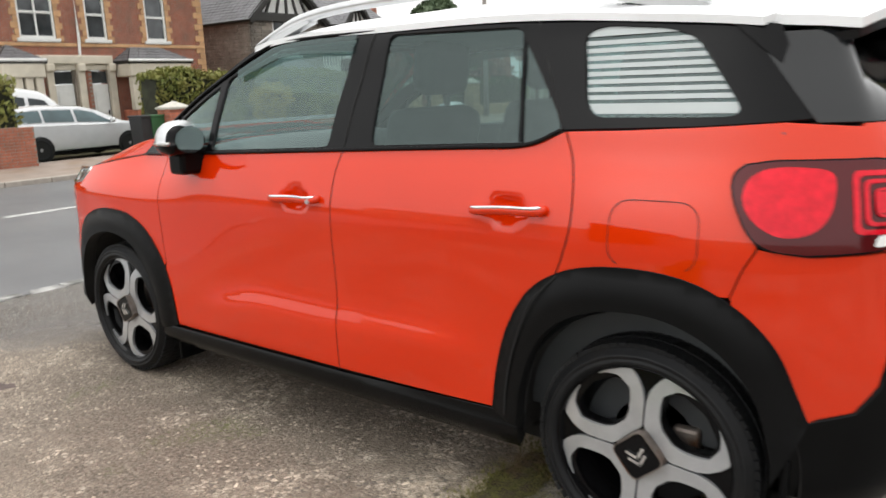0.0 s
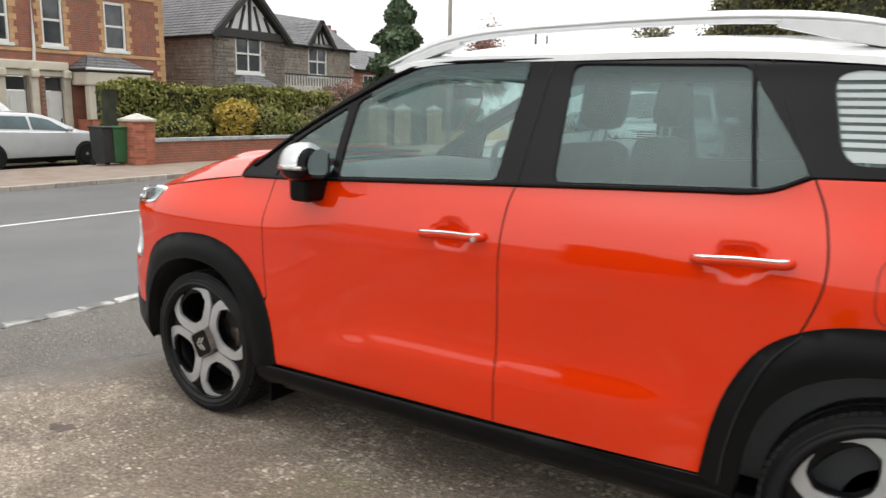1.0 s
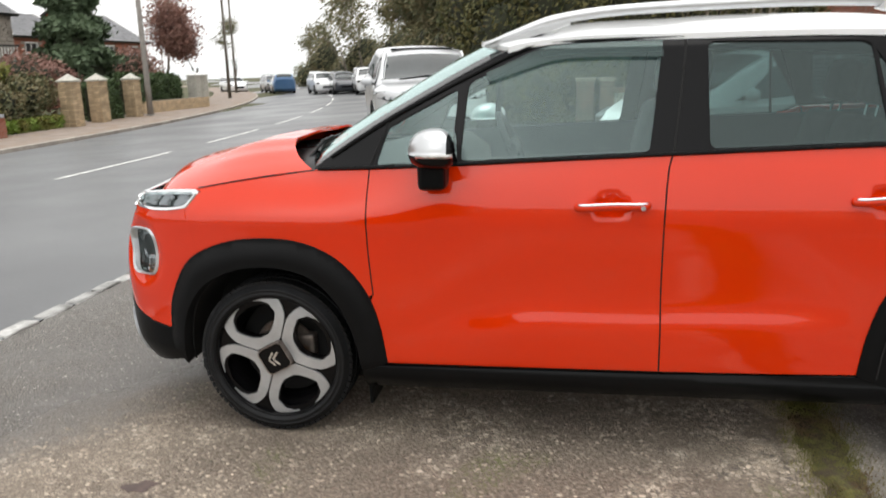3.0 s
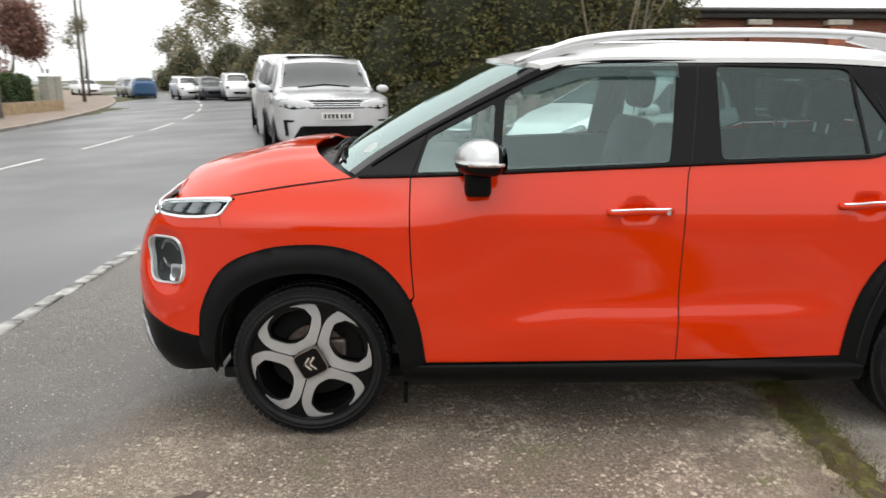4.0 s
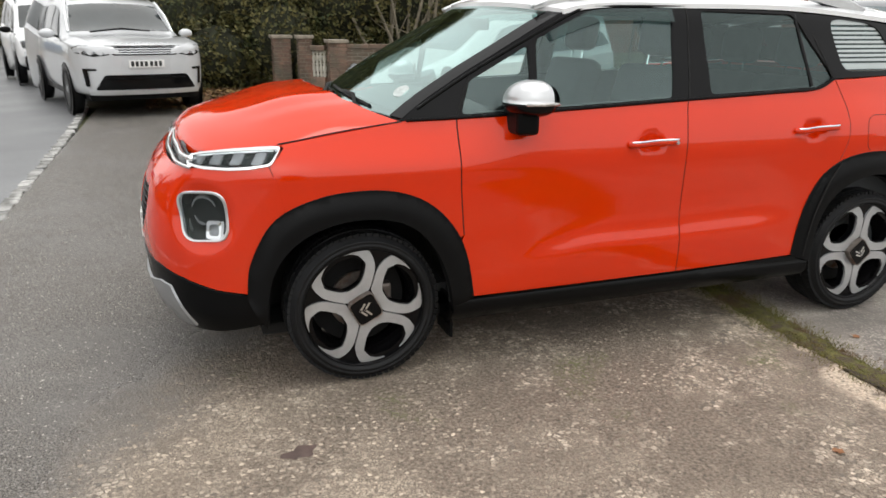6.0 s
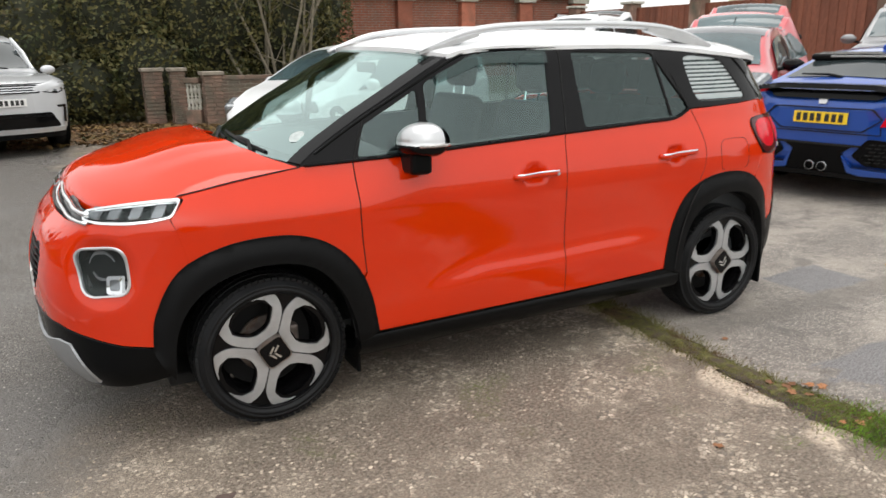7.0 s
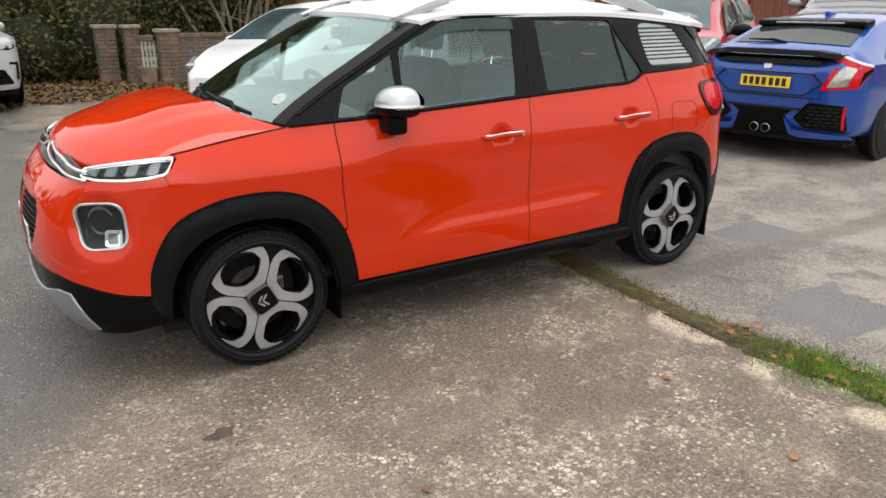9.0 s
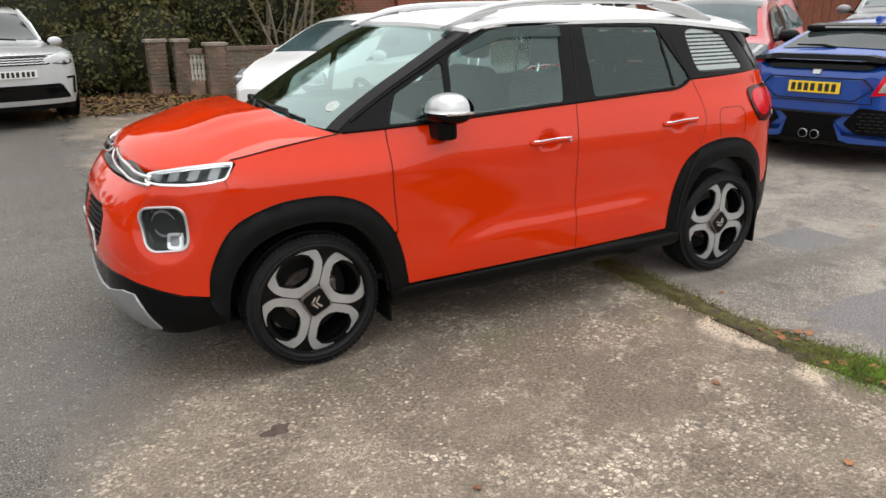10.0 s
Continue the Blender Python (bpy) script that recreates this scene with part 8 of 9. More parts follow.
roof_slope(pr, [(X1 + 1.0, 22.9, 2.05), (X1, 22.9, 2.05), (X1, 22.1, 2.72), (X1, 22.101, 2.72)], 6, M["slate"], "slates")
part("porch", boxed(X1, 20.7, GH, X1 + 0.9, 22.7, 2.04, 0.02), M["stonework"], h2)
# its lower wing, set back
X2 = -24.5
wing = (26.5, 2.9, 27.85, 4.32)
wall_run(h2, 5.85, GH, EV, 0.42, 0.15, 0.03, M["stonework"], facing_road(X2, YB), 7, True, [(wing[0] - YB, wing[1], wing[2] - YB, wing[3])], "stonework")
wall_run(h2, 5.0, GH, EV, 0.42, 0.15, 0.03, M["stonework"], pose(X2, 29.7, 0, 0, 0, 180), 9, True, [], "stonework")
sash_window(h2, wing[0], wing[2], wing[1], wing[3], X2)
roof_slope(h2, [(X2 + 0.3, YB, EV - 0.02), (X2 + 0.3, 29.95, EV - 0.02), (X2 - 2.4, 29.95, 6.05), (X2 - 2.4, YB, 6.05)], 14, M["slate"])
roof_slope(h2, [(X2 - 5.1, 29.95, EV - 0.02), (X2 - 5.1, YB, EV - 0.02), (X2 - 2.4, YB, 6.05), (X2 - 2.4, 29.95, 6.05)], 10, M["slate"])
for sgn in (-1, 1):
    bar(h2, (X2 + 0.32, 27.2 + sgn * 1.0, 4.3), (X2 + 0.32, 27.2, 5.6), 0.22, M["black_wood"], "bargeboard")
dg = bmesh.new()
dg.faces.new([dg.verts.new(p) for p in ((X2 + 0.05, 26.35, 4.42), (X2 + 0.05, 28.05, 4.42), (X2 + 0.05, 27.2, 5.45))])
part("gable_panel", dg, M["white_wood"], h2)
for k in (-0.4, 0, 0.4):
    bar(h2, (X2 + 0.09, 27.2 + k, 4.42), (X2 + 0.09, 27.2 + k * 0.3, 5.2), 0.09, M["black_wood"])
roof_slope(h2, [(X2 - 1.6, 26.1, 4.3), (X2 + 0.38, 26.1, 4.3), (X2 + 0.38, 27.2, 5.65), (X2 - 1.6, 27.2, 5.65)], 8, M["slate"])
roof_slope(h2, [(X2 + 0.38, 28.3, 4.3), (X2 - 1.6, 28.3, 4.3), (X2 - 1.6, 27.2, 5.65), (X2 + 0.38, 27.2, 5.65)], 8, M["slate"])
part("chimney", boxed(X2 - 2.7, 24.85, 5.4, X2 - 2.1, 25.6, 6.75, 0.02), M["yellow_brick"], h2)
part("chimney_pot", tube([(X2 - 2.4, 25.2, 6.7), (X2 - 2.4, 25.2, 7.0)], 0.13, 10), M["yellow_brick"], h2)
part("bay_lintel", boxed(X2, 24.3, 1.9, X2 + 0.5, 27.0, 2.35, 0.03), M["pale_stone"], h2)
part("balcony_rail", boxed(X2 + 0.42, 24.3, 2.85, X2 + 0.5, 29.4, 2.93, 0.01), M["black_wood"], h2)
for k in range(26):
    part("baluster", boxed(X2 + 0.44, 24.35 + 0.195 * k, 2.35, X2 + 0.48, 24.39 + 0.195 * k, 2.86), M["white_wood"], h2)


def plain_house(name, label, x, y0, y1, depth, eaves, ridge, wall_mat, wins_):
    h = tagged(new(name), label, "house")
    wall_run(h, y1 - y0, -0.4, eaves, 0.45, 0.15, 0.01, wall_mat, facing_road(x, y0), 11, holes=[(a - y0, b, c - y0, d) for a, b, c, d in wins_])
    bm = boxed(x - depth, y0, -0.4, x - 0.23, y0 + 0.2, eaves)
    box(bm, x - depth, y1 - 0.2, -0.4, x - 0.23, y1, eaves)
    part("end_wall", bm, wall_mat, h)
    for a, b, c, d in wins_:
        sash_window(h, a, c, b, d, x)
    mid_ = x - depth / 2
    roof_slope(h, [(x + 0.3, y0 - 0.2, eaves - 0.1), (x + 0.3, y1 + 0.2, eaves - 0.1), (mid_, y1 + 0.2, ridge), (mid_, y0 - 0.2, ridge)], 10, M["slate"])
    roof_slope(h, [(x - depth - 0.3, y1 + 0.2, eaves - 0.1), (x - depth - 0.3, y0 - 0.2, eaves - 0.1), (mid_, y0 - 0.2, ridge), (mid_, y1 + 0.2, ridge)], 10, M["slate"])
    for yy in (y0, y1):
        g = bmesh.new()
        g.faces.new([g.verts.new(p) for p in ((x, yy, eaves - 0.1), (x - depth, yy, eaves - 0.1), (mid_, yy, ridge - 0.1))])
        part("gable_end", g, wall_mat, h)
        bar(h, (x + 0.25, yy, eaves - 0.1), (mid_, yy, ridge + 0.05), 0.2, M["white_wood"], "bargeboard")
        bar(h, (x - depth - 0.25, yy, eaves - 0.1), (mid_, yy, ridge + 0.05), 0.2, M["white_wood"], "bargeboard")
    part("chimney", boxed(mid_ - 0.35, y0 + 0.6, ridge - 0.5, mid_ + 0.35, y0 + 1.4, ridge + 1.1, 0.03), M["brick"], h)
    part("chimney_pot", tube([(mid_, y0 + 1.0, ridge + 1.0), (mid_, y0 + 1.0, ridge + 1.4)], 0.14, 8), M["brick"], h)
    return h


plain_house("far_brick_house", "far red brick house with grey slate roof and chimney", -30.0, 36.5, 42.5, 6.0, 3.9, 5.4, M["brick"], [(37.5, 2.2, 38.6, 3.5), (40.2, 2.2, 41.3, 3.5)])
plain_house("distant_brick_house", "distant red brick house with white-edged gable", -31.5, 46.5, 53.0, 6.5, 4.0, 6.0, M["brick"], [(47.6, 2.2, 48.7, 3.6), (50.6, 2.2, 51.7, 3.6)])

# front walls, piers and gateposts along the far pavement
BK = (0.215, 0.10, 0.065)


def brick_pier(name, label, x, y, w, height, cap, mat="brick", cap_mat="pale_stone", peaked=True, sunk=0.0):
    z0 = float(gz(x, y)) + 0.1 - sunk
    p = tagged(stand(name, x, y, z0), label, "pier")
    rows = int(height / 0.078)
    rnd = random.Random(int(abs(x * 100)))
    part("core", boxed(-w / 2 + 0.02, -w / 2 + 0.02, 0, w / 2 - 0.02, w / 2 - 0.02, rows * 0.078), M["mortar"], p)
    for r in range(rows):
        n = 2
        for k in range(n):
            for q in range(4):
                ln = w / n - 0.012
                u = -w / 2 + (k + 0.5) * w / n + (0.02 if r % 2 else -0.02)
                piece("b" + mat, ln, 0.05, 0.066, M[mat], p, Matrix.Rotation(q * math.pi / 2, 4, "Z") @ Matrix.Translation((u, -w / 2 + 0.018 + rnd.uniform(-0.003, 0.003), (r + 0.5) * 0.078)))
    h = rows * 0.078
    cb = bmesh.new()
    box(cb, -w / 2 - 0.05, -w / 2 - 0.05, h, w / 2 + 0.05, w / 2 + 0.05, h + 0.07, 0.012)
    if peaked:
        c4 = [cb.verts.new((a * (w / 2 + 0.02), b * (w / 2 + 0.02), h + 0.07)) for a, b in ((-1, -1), (1, -1), (1, 1), (-1, 1))]
        tp = cb.verts.new((0, 0, h + 0.07 + cap))
        for k in range(4):
            cb.faces.new((c4[k], c4[(k + 1) % 4], tp))
    part("cap", cb, M[cap_mat], p)
    return p


brick_pier("brick_gate_pier", "red brick gate pier with pointed stone cap", -15.75, 10.55, 0.62, 1.20, 0.16)
for x_, y_, in ((-16.4, 21.9), (-16.85, 24.2), (-17.45, 27.5)):
    brick_pier("gatepost", "tall buff stone gatepost with domed cap", x_, y_, 0.50, 1.62, 0.22, "buff_stone", "pale_stone")
brick_pier("white_gatepost", "white painted gatepost with ball cap", -19.3, 36.6, 0.5, 1.65, 0.2, "pale_stone", "white_wood")
brick_pier("white_gatepost", "white painted gatepost with ball cap", -19.75, 38.4, 0.5, 1.65, 0.2, "pale_stone", "white_wood")


def low_wall(name, label, x, y0, y1, height, mat, cope):
    z0 = float(gz(x, (y0 + y1) / 2)) + 0.09
    w = tagged(new(name), label, "wall", kind="structure")
    wall_run(w, y1 - y0, z0, z0 + height, 0.225, 0.075, 0.01, mat, facing_road(x, y0), 21)
    if cope:
        for a in np.arange(y0, y1 - 0.3, 0.6):
            piece("cope", 0.34, 0.585, 0.09, M["copestone"], w, pose(x - 0.1, a + 0.3, z0 + height + 0.047), name="coping_stone")
    return w


low_wall("wall_front", "low red brick front wall with grey coping stones", -15.6, 10.9, 17.6, 0.62, M["brick"], True)
low_wall("wall_corner", "low red brick wall under a hedge", -15.6, -3.0, 6.6, 0.95, M["brick"], False)
low_wall("wall_hedge", "low brown stone wall under the hedge", -18.3, 28.6, 36.2, 0.55, M["buff_stone"], False)

# bins
for x_, y_, mt, tn in ((-16.1, 9.75, "bin_black", 6), (-16.05, 10.12, "bin_green", -5)):
    z0 = float(gz(x_, y_)) + 0.1
    bn = tagged(stand("wheelie_bin", x_, y_, z0, tn), "black wheeled bin beside the gate pier" if mt == "bin_black" else "green wheeled bin beside the gate pier", "bin")
    b = boxed(-0.27, -0.24, 0.08, 0.27, 0.24, 0.98, 0.02)
    for v in b.verts:
        if v.co.z < 0.5:
            v.co.x *= 0.82
            v.co.y *= 0.82
    part("body", b, M[mt], bn)
    part("lid", boxed(-0.30, -0.26, 0.98, 0.30, 0.26, 1.04, 0.02), M[mt], bn)
    for q in (-0.2, 0.2):
        wl_ = part("wheel", lathe([(0, 0), (0.1, 0), (0.1, 0.05), (0, 0.05)], 16), M["rubber"], bn)
        wl_.matrix_local = pose(-0.24, q, 0.1)

# hedges and shrubs across the road
hedge("clipped_hedge", "tall clipped green hedge behind the front wall", -17.9, 11.1, -17.9, 20.3, 1.0, 2.25, 16000, 0.10, M["hedge_leaf"], 31)
hedge("corner_hedge", "green hedge on top of a brick wall", -16.2, -3.0, -16.2, 6.4, 0.9, 2.15, 9000, 0.10, M["hedge_leaf"], 32)
hedge("garden_hedge", "dark green hedge beside the gateposts", -18.7, 28.8, -20.3, 36.2, 0.9, 1.75, 9000, 0.10, M["dark_leaf"], 33)
hedge("gate_hedge", "dark hedge between the gateposts", -17.5, 24.6, -18.0, 27.0, 0.6, 1.5, 4000, 0.09, M["dark_leaf"], 34)
shrub("yellow_shrub", "yellow-leaved round shrub in the front garden", [(-16.6, 14.8, 1.05, 0.62, 0.75, 0.48), (-16.6, 14.7, 0.6, 0.5, 0.6, 0.4)], 2600, 0.09, M["yellow_leaf"], 41)
shrub("green_shrub", "mixed green garden shrubs behind the wall", [(-16.7, 12.6, 0.6, 0.6, 1.1, 0.5), (-16.8, 16.3, 0.75, 0.6, 0.9, 0.7), (-16.6, 17.6, 0.5, 0.6, 0.8, 0.6)], 5000, 0.09, M["hedge_leaf"], 42)
shrub("rough_shrub", "untidy grey-green shrubs before the gateposts", [(-16.9, 18.9, 0.6, 0.7, 1.0, 0.75), (-17.1, 20.4, 0.8, 0.6, 0.9, 0.8), (-17.8, 21.6, 0.9, 0.8, 1.2, 0.7)], 5000, 0.10, M["wood_leaf"], 43)
shrub("russet_shrub", "russet-leaved shrub in a garden", [(-20.2, 24.6, 1.3, 1.3, 1.6, 1.2), (-20.6, 26.6, 1.1, 1.2, 1.3, 1.1)], 4500, 0.10, M["russet_leaf"], 44)
shrub("russet_shrub", "russet-leaved shrub in a garden", [(-24.0, 38.5, 1.5, 1.6, 2.0, 1.6)], 3000, 0.13, M["russet_leaf"], 45)
rg_ = np.random.RandomState(46)
bank_n = 4200
gy = rg_.uniform(17.4, 21.6, bank_n)
gx = -15.55 + bend(gy) * 0.8 - rg_.uniform(0, 0.7, bank_n)
bank = tagged(new("rough_grass"), "long green grass on the bank by the pavement", "grass", kind="stuff")
gp = np.stack([gx, gy, np.array([float(gz(a, b)) for a, b in zip(gx, gy)]) + 0.12 + rg_.uniform(0, 0.4, bank_n)], 1)
v, f = leaves(gp, np.tile((0.5, 0, 0.6), (bank_n, 1)), 0.07, rg_, 0.6, 3.5)
raw("blades", v, f, M["grass"], bank)

conifer("conifer", "tall dark green conifer in a garden across the road", -23.8, 33.2, 8.4, 3.0, 51)
tree("red_tree", "bare reddish tree beyond the gateposts", -24.5, 46.5, 6.2, 3.4, M["russet_leaf"], 52, 11000, 0.13)
tree("bare_tree", "leafless tree beyond the gateposts", -27.5, 47.5, 8.5, 2.6, M["russet_leaf"], 53, 500, 0.12, bare=True)

# poles
for x_, y_, h_, r_, lb in ((-17.05, 28.1, 8.5, 0.12, "tall grey lamp column beside the pavement"), (-22.6, 48.0, 8.0, 0.11, "dark wooden telegraph pole"), (-28.5, 62.0, 8.5, 0.11, "dark wooden telegraph pole"), (-9.0, 60.0, 9.0, 0.11, "dark wooden telegraph pole")):
    p = tagged(stand("lamp_column" if r_ > 0.115 else "telegraph_pole", x_, y_, float(gz(x_, y_))), lb, "pole")
    part("shaft", tube([(0, 0, 0), (0, 0, 1.3), (0, 0, h_)], [r_ * 1.2, r_, r_ * 0.7], 10), M["pole"] if r_ > 0.115 else M["bark"], p, smooth=True)
    part("base_collar", lathe([(r_ * 1.6, 0), (r_ * 1.6, 0.12), (r_ * 1.25, 0.16)], 12, "z"), M["pole"], p)

# trees along the near side of the road
for k, (x_, y_, h_, s_, ct) in enumerate(((-0.4, 20.5, 6.5, 2.3, 4200), (-1.0, 25.5, 7.0, 2.6, 4200), (-2.6, 31.0, 6.8, 2.6, 4000), (-5.0, 37.0, 6.5, 2.6, 3600), (-6.6, 43.0, 7.0, 2.8, 3600), (-9.0, 50.0, 7.2, 2.9, 3200), (1.8, 24.0, 7.6, 2.8, 4000), (0.6, 33.0, 8.2, 3.0, 3600))):
    tree("roadside_tree", "brown-green roadside tree in thin late leaf", x_, y_, h_, s_, M["wood_leaf"], 60 + k, int(ct * 2.2), 0.15)
for k, (x_, y_) in enumerate(((-0.6, 19.2), (-1.6, 23.2), (-3.0, 28.0), (-4.6, 33.5), (-6.8, 39.5), (-9.6, 46.0), (-11.5, 53.0), (-15.5, 61.0), (-20.5, 69.0), (-27.0, 77.0))):
    shrub("undergrowth", "dense brown-green roadside undergrowth", [(x_, y_, 0.9, 1.5, 2.6, 1.6), (x_ + 1.0, y_ + 1.6, 1.8, 1.8, 2.4, 2.4), (x_ + 2.2, y_ + 0.5, 2.6, 1.8, 2.2, 2.6)], 6500, 0.14, M["wood_leaf"], 80 + k)
for k, (x_, y_, h_) in enumerate(((-15.5, 58.5, 8.0), (-19.0, 66.0, 8.5), (-24.0, 84.0, 8.0), (-30.0, 95.0, 9.0), (-37.0, 108.0, 8.0), (-46.0, 100.0, 9.0), (-16.0, 78.0, 9.0), (-11.5, 66.0, 8.0))):
    tree("distant_tree", "distant pale leafless tree at the bend", x_, y_, h_, 3.2, M["wood_leaf"], 90 + k, 900, 0.2, bare=True)

# the ivy-clad bank behind the brick pillars
IVY = [(-0.3, 15.6, 1.6, 1.3, 1.2, 1.9), (1.2, 15.4, 2.2, 1.6, 1.3, 2.3), (2.9, 15.2, 2.7, 1.7, 1.4, 2.6), (4.6, 15.6, 2.4, 1.6, 1.4, 2.4), (0.4, 16.6, 4.0, 1.8, 1.5, 1.8), (2.4, 16.4, 4.6, 2.0, 1.6, 1.9), (4.4, 16.8, 4.4, 1.9, 1.6, 1.8),
       (1.6, 14.5, 1.0, 1.0, 0.7, 1.2), (0.2, 14.6, 0.7, 1.0, 0.7, 0.9), (5.9, 16.6, 2.6, 1.2, 1.2, 1.9), (-1.0, 16.8, 3.0, 1.2, 1.4, 2.0),
       (-0.6, 17.2, 5.4, 1.4, 1.4, 1.7), (1.1, 17.0, 6.5, 1.7, 1.5, 1.7), (2.9, 17.2, 7.4, 1.5, 1.5, 1.5), (4.6, 17.3, 6.4, 1.6, 1.5, 1.6)]
shrub("ivy_bank", "tall tangled ivy and hazel bank behind the brick wall", IVY, 110000, 0.072, M["ivy"], 101, shell=0.45)
hz = tagged(stand("hazel_stems", 4.3, 14.3, 0.0), "bare pale hazel stems rising by the wall", "tree")
rz = random.Random(7)
for k in range(11):
    p0 = Vector((rz.uniform(-0.5, 0.5), rz.uniform(-0.2, 0.4), 0))
    d = Vector((rz.uniform(-0.45, 0.6), rz.uniform(-0.15, 0.15), 1.0))
    pts = [p0 + d * t * 4.6 + Vector((math.sin(t * 4 + k) * 0.10, 0, 0)) for t in (0, 0.25, 0.5, 0.75, 1.0)]
    part("stem", tube(pts, [0.045, 0.036, 0.028, 0.02, 0.01], 6), M["twig"], hz)
    for j in range(3):
        q = pts[rz.randrange(1, 4)]
        e = Vector((rz.uniform(-1, 1), rz.uniform(-0.3, 0.3), rz.uniform(0.3, 1.0))) * 0.9
        part("side_twig", tube([q, q + e * 0.5, q + e], [0.014, 0.01, 0.004], 5), M["twig"], hz)

# brick pillars, the pierced panel and the old wall
for x_, y_, h_ in ((1.46, 13.72, 1.13), (1.90, 13.41, 1.15), (2.50, 13.0, 1.06)):
    brick_pier("old_brick_pillar", "weathered brown brick pillar with flat stone cap", x_, y_, 0.26 if x_ == 1.90 else 0.34, h_, 0.05, "old_brick", "worn_cap", False, sunk=0.1)
bal = tagged(stand("pierced_panel", 2.17, 13.22, 0.0, -34.5), "pale stone baluster panel between the pillars", "balustrade")
part("plinth", boxed(-0.16, -0.10, 0, 0.16, 0.10, 0.32, 0.01), M["old_brick"], bal)
part("rail", boxed(-0.16, -0.10, 0.86, 0.16, 0.10, 0.96, 0.01), M["old_brick"], bal)
for k in (-0.12, -0.04, 0.04, 0.12):
    b = part("baluster", lathe([(0.024, 0.32), (0.042, 0.36), (0.022, 0.41), (0.040, 0.47), (0.044, 0.51), (0.020, 0.57), (0.038, 0.59), (0.020, 0.62), (0.044, 0.69), (0.040, 0.73), (0.022, 0.78), (0.042, 0.83), (0.024, 0.86)], 12, "z"), M["pale_stone"], bal, smooth=True)
    b.matrix_local = pose(k, 0, 0)
ow = tagged(new("wall_old"), "old weathered brick wall with worn coping", "wall", kind="structure")
wall_run(ow, 4.6, 0.0, 0.92, 0.225, 0.075, 0.012, M["old_brick"], pose(2.68, 12.86, 0, 0, 0, -8), 25)
for a in np.arange(0, 4.4, 0.45):
    piece("oldcope", 0.435, 0.30, 0.07, M["old_brick"], ow, pose(2.68, 12.86, 0, 0, 0, -8) @ pose(a + 0.23, 0.1, 0.957), name="coping_brick")

# brick outbuilding with a dark roof edge, and the slatted fence
ob_ = tagged(new("brick_outbuilding"), "low red brick outbuilding with dark roof edge", "building")
wall_run(ob_, 11.5, 0.0, 3.0, 0.225, 0.075, 0.008, M["brick"], pose(4.9, 18.6, 0), 27)
for k in range(6):
    x_ = 5.1 + 2.2 * k
    part("pilaster", boxed(x_ - 0.25, 18.38, 0, x_ + 0.25, 18.6, 2.85, 0.02), M["brick"], ob_)
    part("pilaster_cap", boxed(x_ - 0.34, 18.30, 2.85, x_ + 0.34, 18.62, 3.0, 0.02), M["pale_stone"], ob_)
part("roof_edge", boxed(4.6, 18.25, 3.02, 16.8, 24.0, 3.30, 0.03), M["black_wood"], ob_)
part("gutter", tube([(4.6, 18.2, 3.22), (16.8, 18.2, 3.22)], 0.06, 8), M["black_wood"], ob_)

fence = tagged(new("slatted_fence"), "brown vertical-board fence between brick piers", "fence")
FX = 15.2
for y0 in np.arange(-6.0, 17.9, 2.6):
    zf = float(gz(FX, y0))
    part("post", boxed(FX - 0.18, y0 - 0.2, zf, FX + 0.18, y0 + 0.2, zf + 1.98, 0.02), M["old_brick"], fence)
    part("post_cap", boxed(FX - 0.24, y0 - 0.26, zf + 1.98, FX + 0.24, y0 + 0.26, zf + 2.06, 0.02), M["pale_stone"], fence)
    part("rail", boxed(FX + 0.02, y0 + 0.2, zf + 0.45, FX + 0.08, y0 + 2.4, zf + 0.55), M["fence_wood"], fence)
    part("rail", boxed(FX + 0.02, y0 + 0.2, zf + 1.45, FX + 0.08, y0 + 2.4, zf + 1.55), M["fence_wood"], fence)
    for k in range(20):
        ya = y0 + 0.205 + 0.11 * k
        piece("slat", 0.022, 0.107, 1.86, M["fence_wood"], fence, pose(FX + (0.0 if k % 2 else 0.014), ya + 0.045, zf + 0.95), name="board")
cw = tagged(new("rendered_building"), "cream rendered building behind the fence", "building")
part("wall", boxed(20.0, 6.0, 0.3, 26.0, 15.5, 4.2, 0.02), M["cream"], cw)
part("roof_edge", boxed(19.7, 5.7, 4.2, 26.3, 15.8, 4.5, 0.03), M["black_wood"], cw)
for k in range(3):
    shrub("back_shrub", "dull green shrubs beyond the fence", [(18.5, -3.0 + 4.0 * k, 2.0, 1.4, 2.2, 1.8)], 2500, 0.14, M["wood_leaf"], 120 + k)

# plain wall added out of view behind the walker, for paint reflections
wall_back = tagged(link("wall_back", boxed(-14, -17.0, -0.4, 26, -16.7, 2.3, 0.02), M["cream"]), "unseen plain cream wall added for reflections in the car", "wall", kind="structure")
# dark hedge and trees added out of view as darker surroundings to reflect
hedge("boundary_hedge", "unseen tall dark hedge added to darken reflections", -2.5, -22.0, -2.5, -11.0, 1.4, 3.4, 4000, 0.2, M["dark_leaf"], 130)
for k in range(5):
    shrub("boundary_tree", "unseen dense dark trees added to darken reflections", [(28.0, -12.0 + 7.0 * k, 3.0, 2.6, 4.0, 3.6)], 2200, 0.3, M["dark_leaf"], 140 + k)

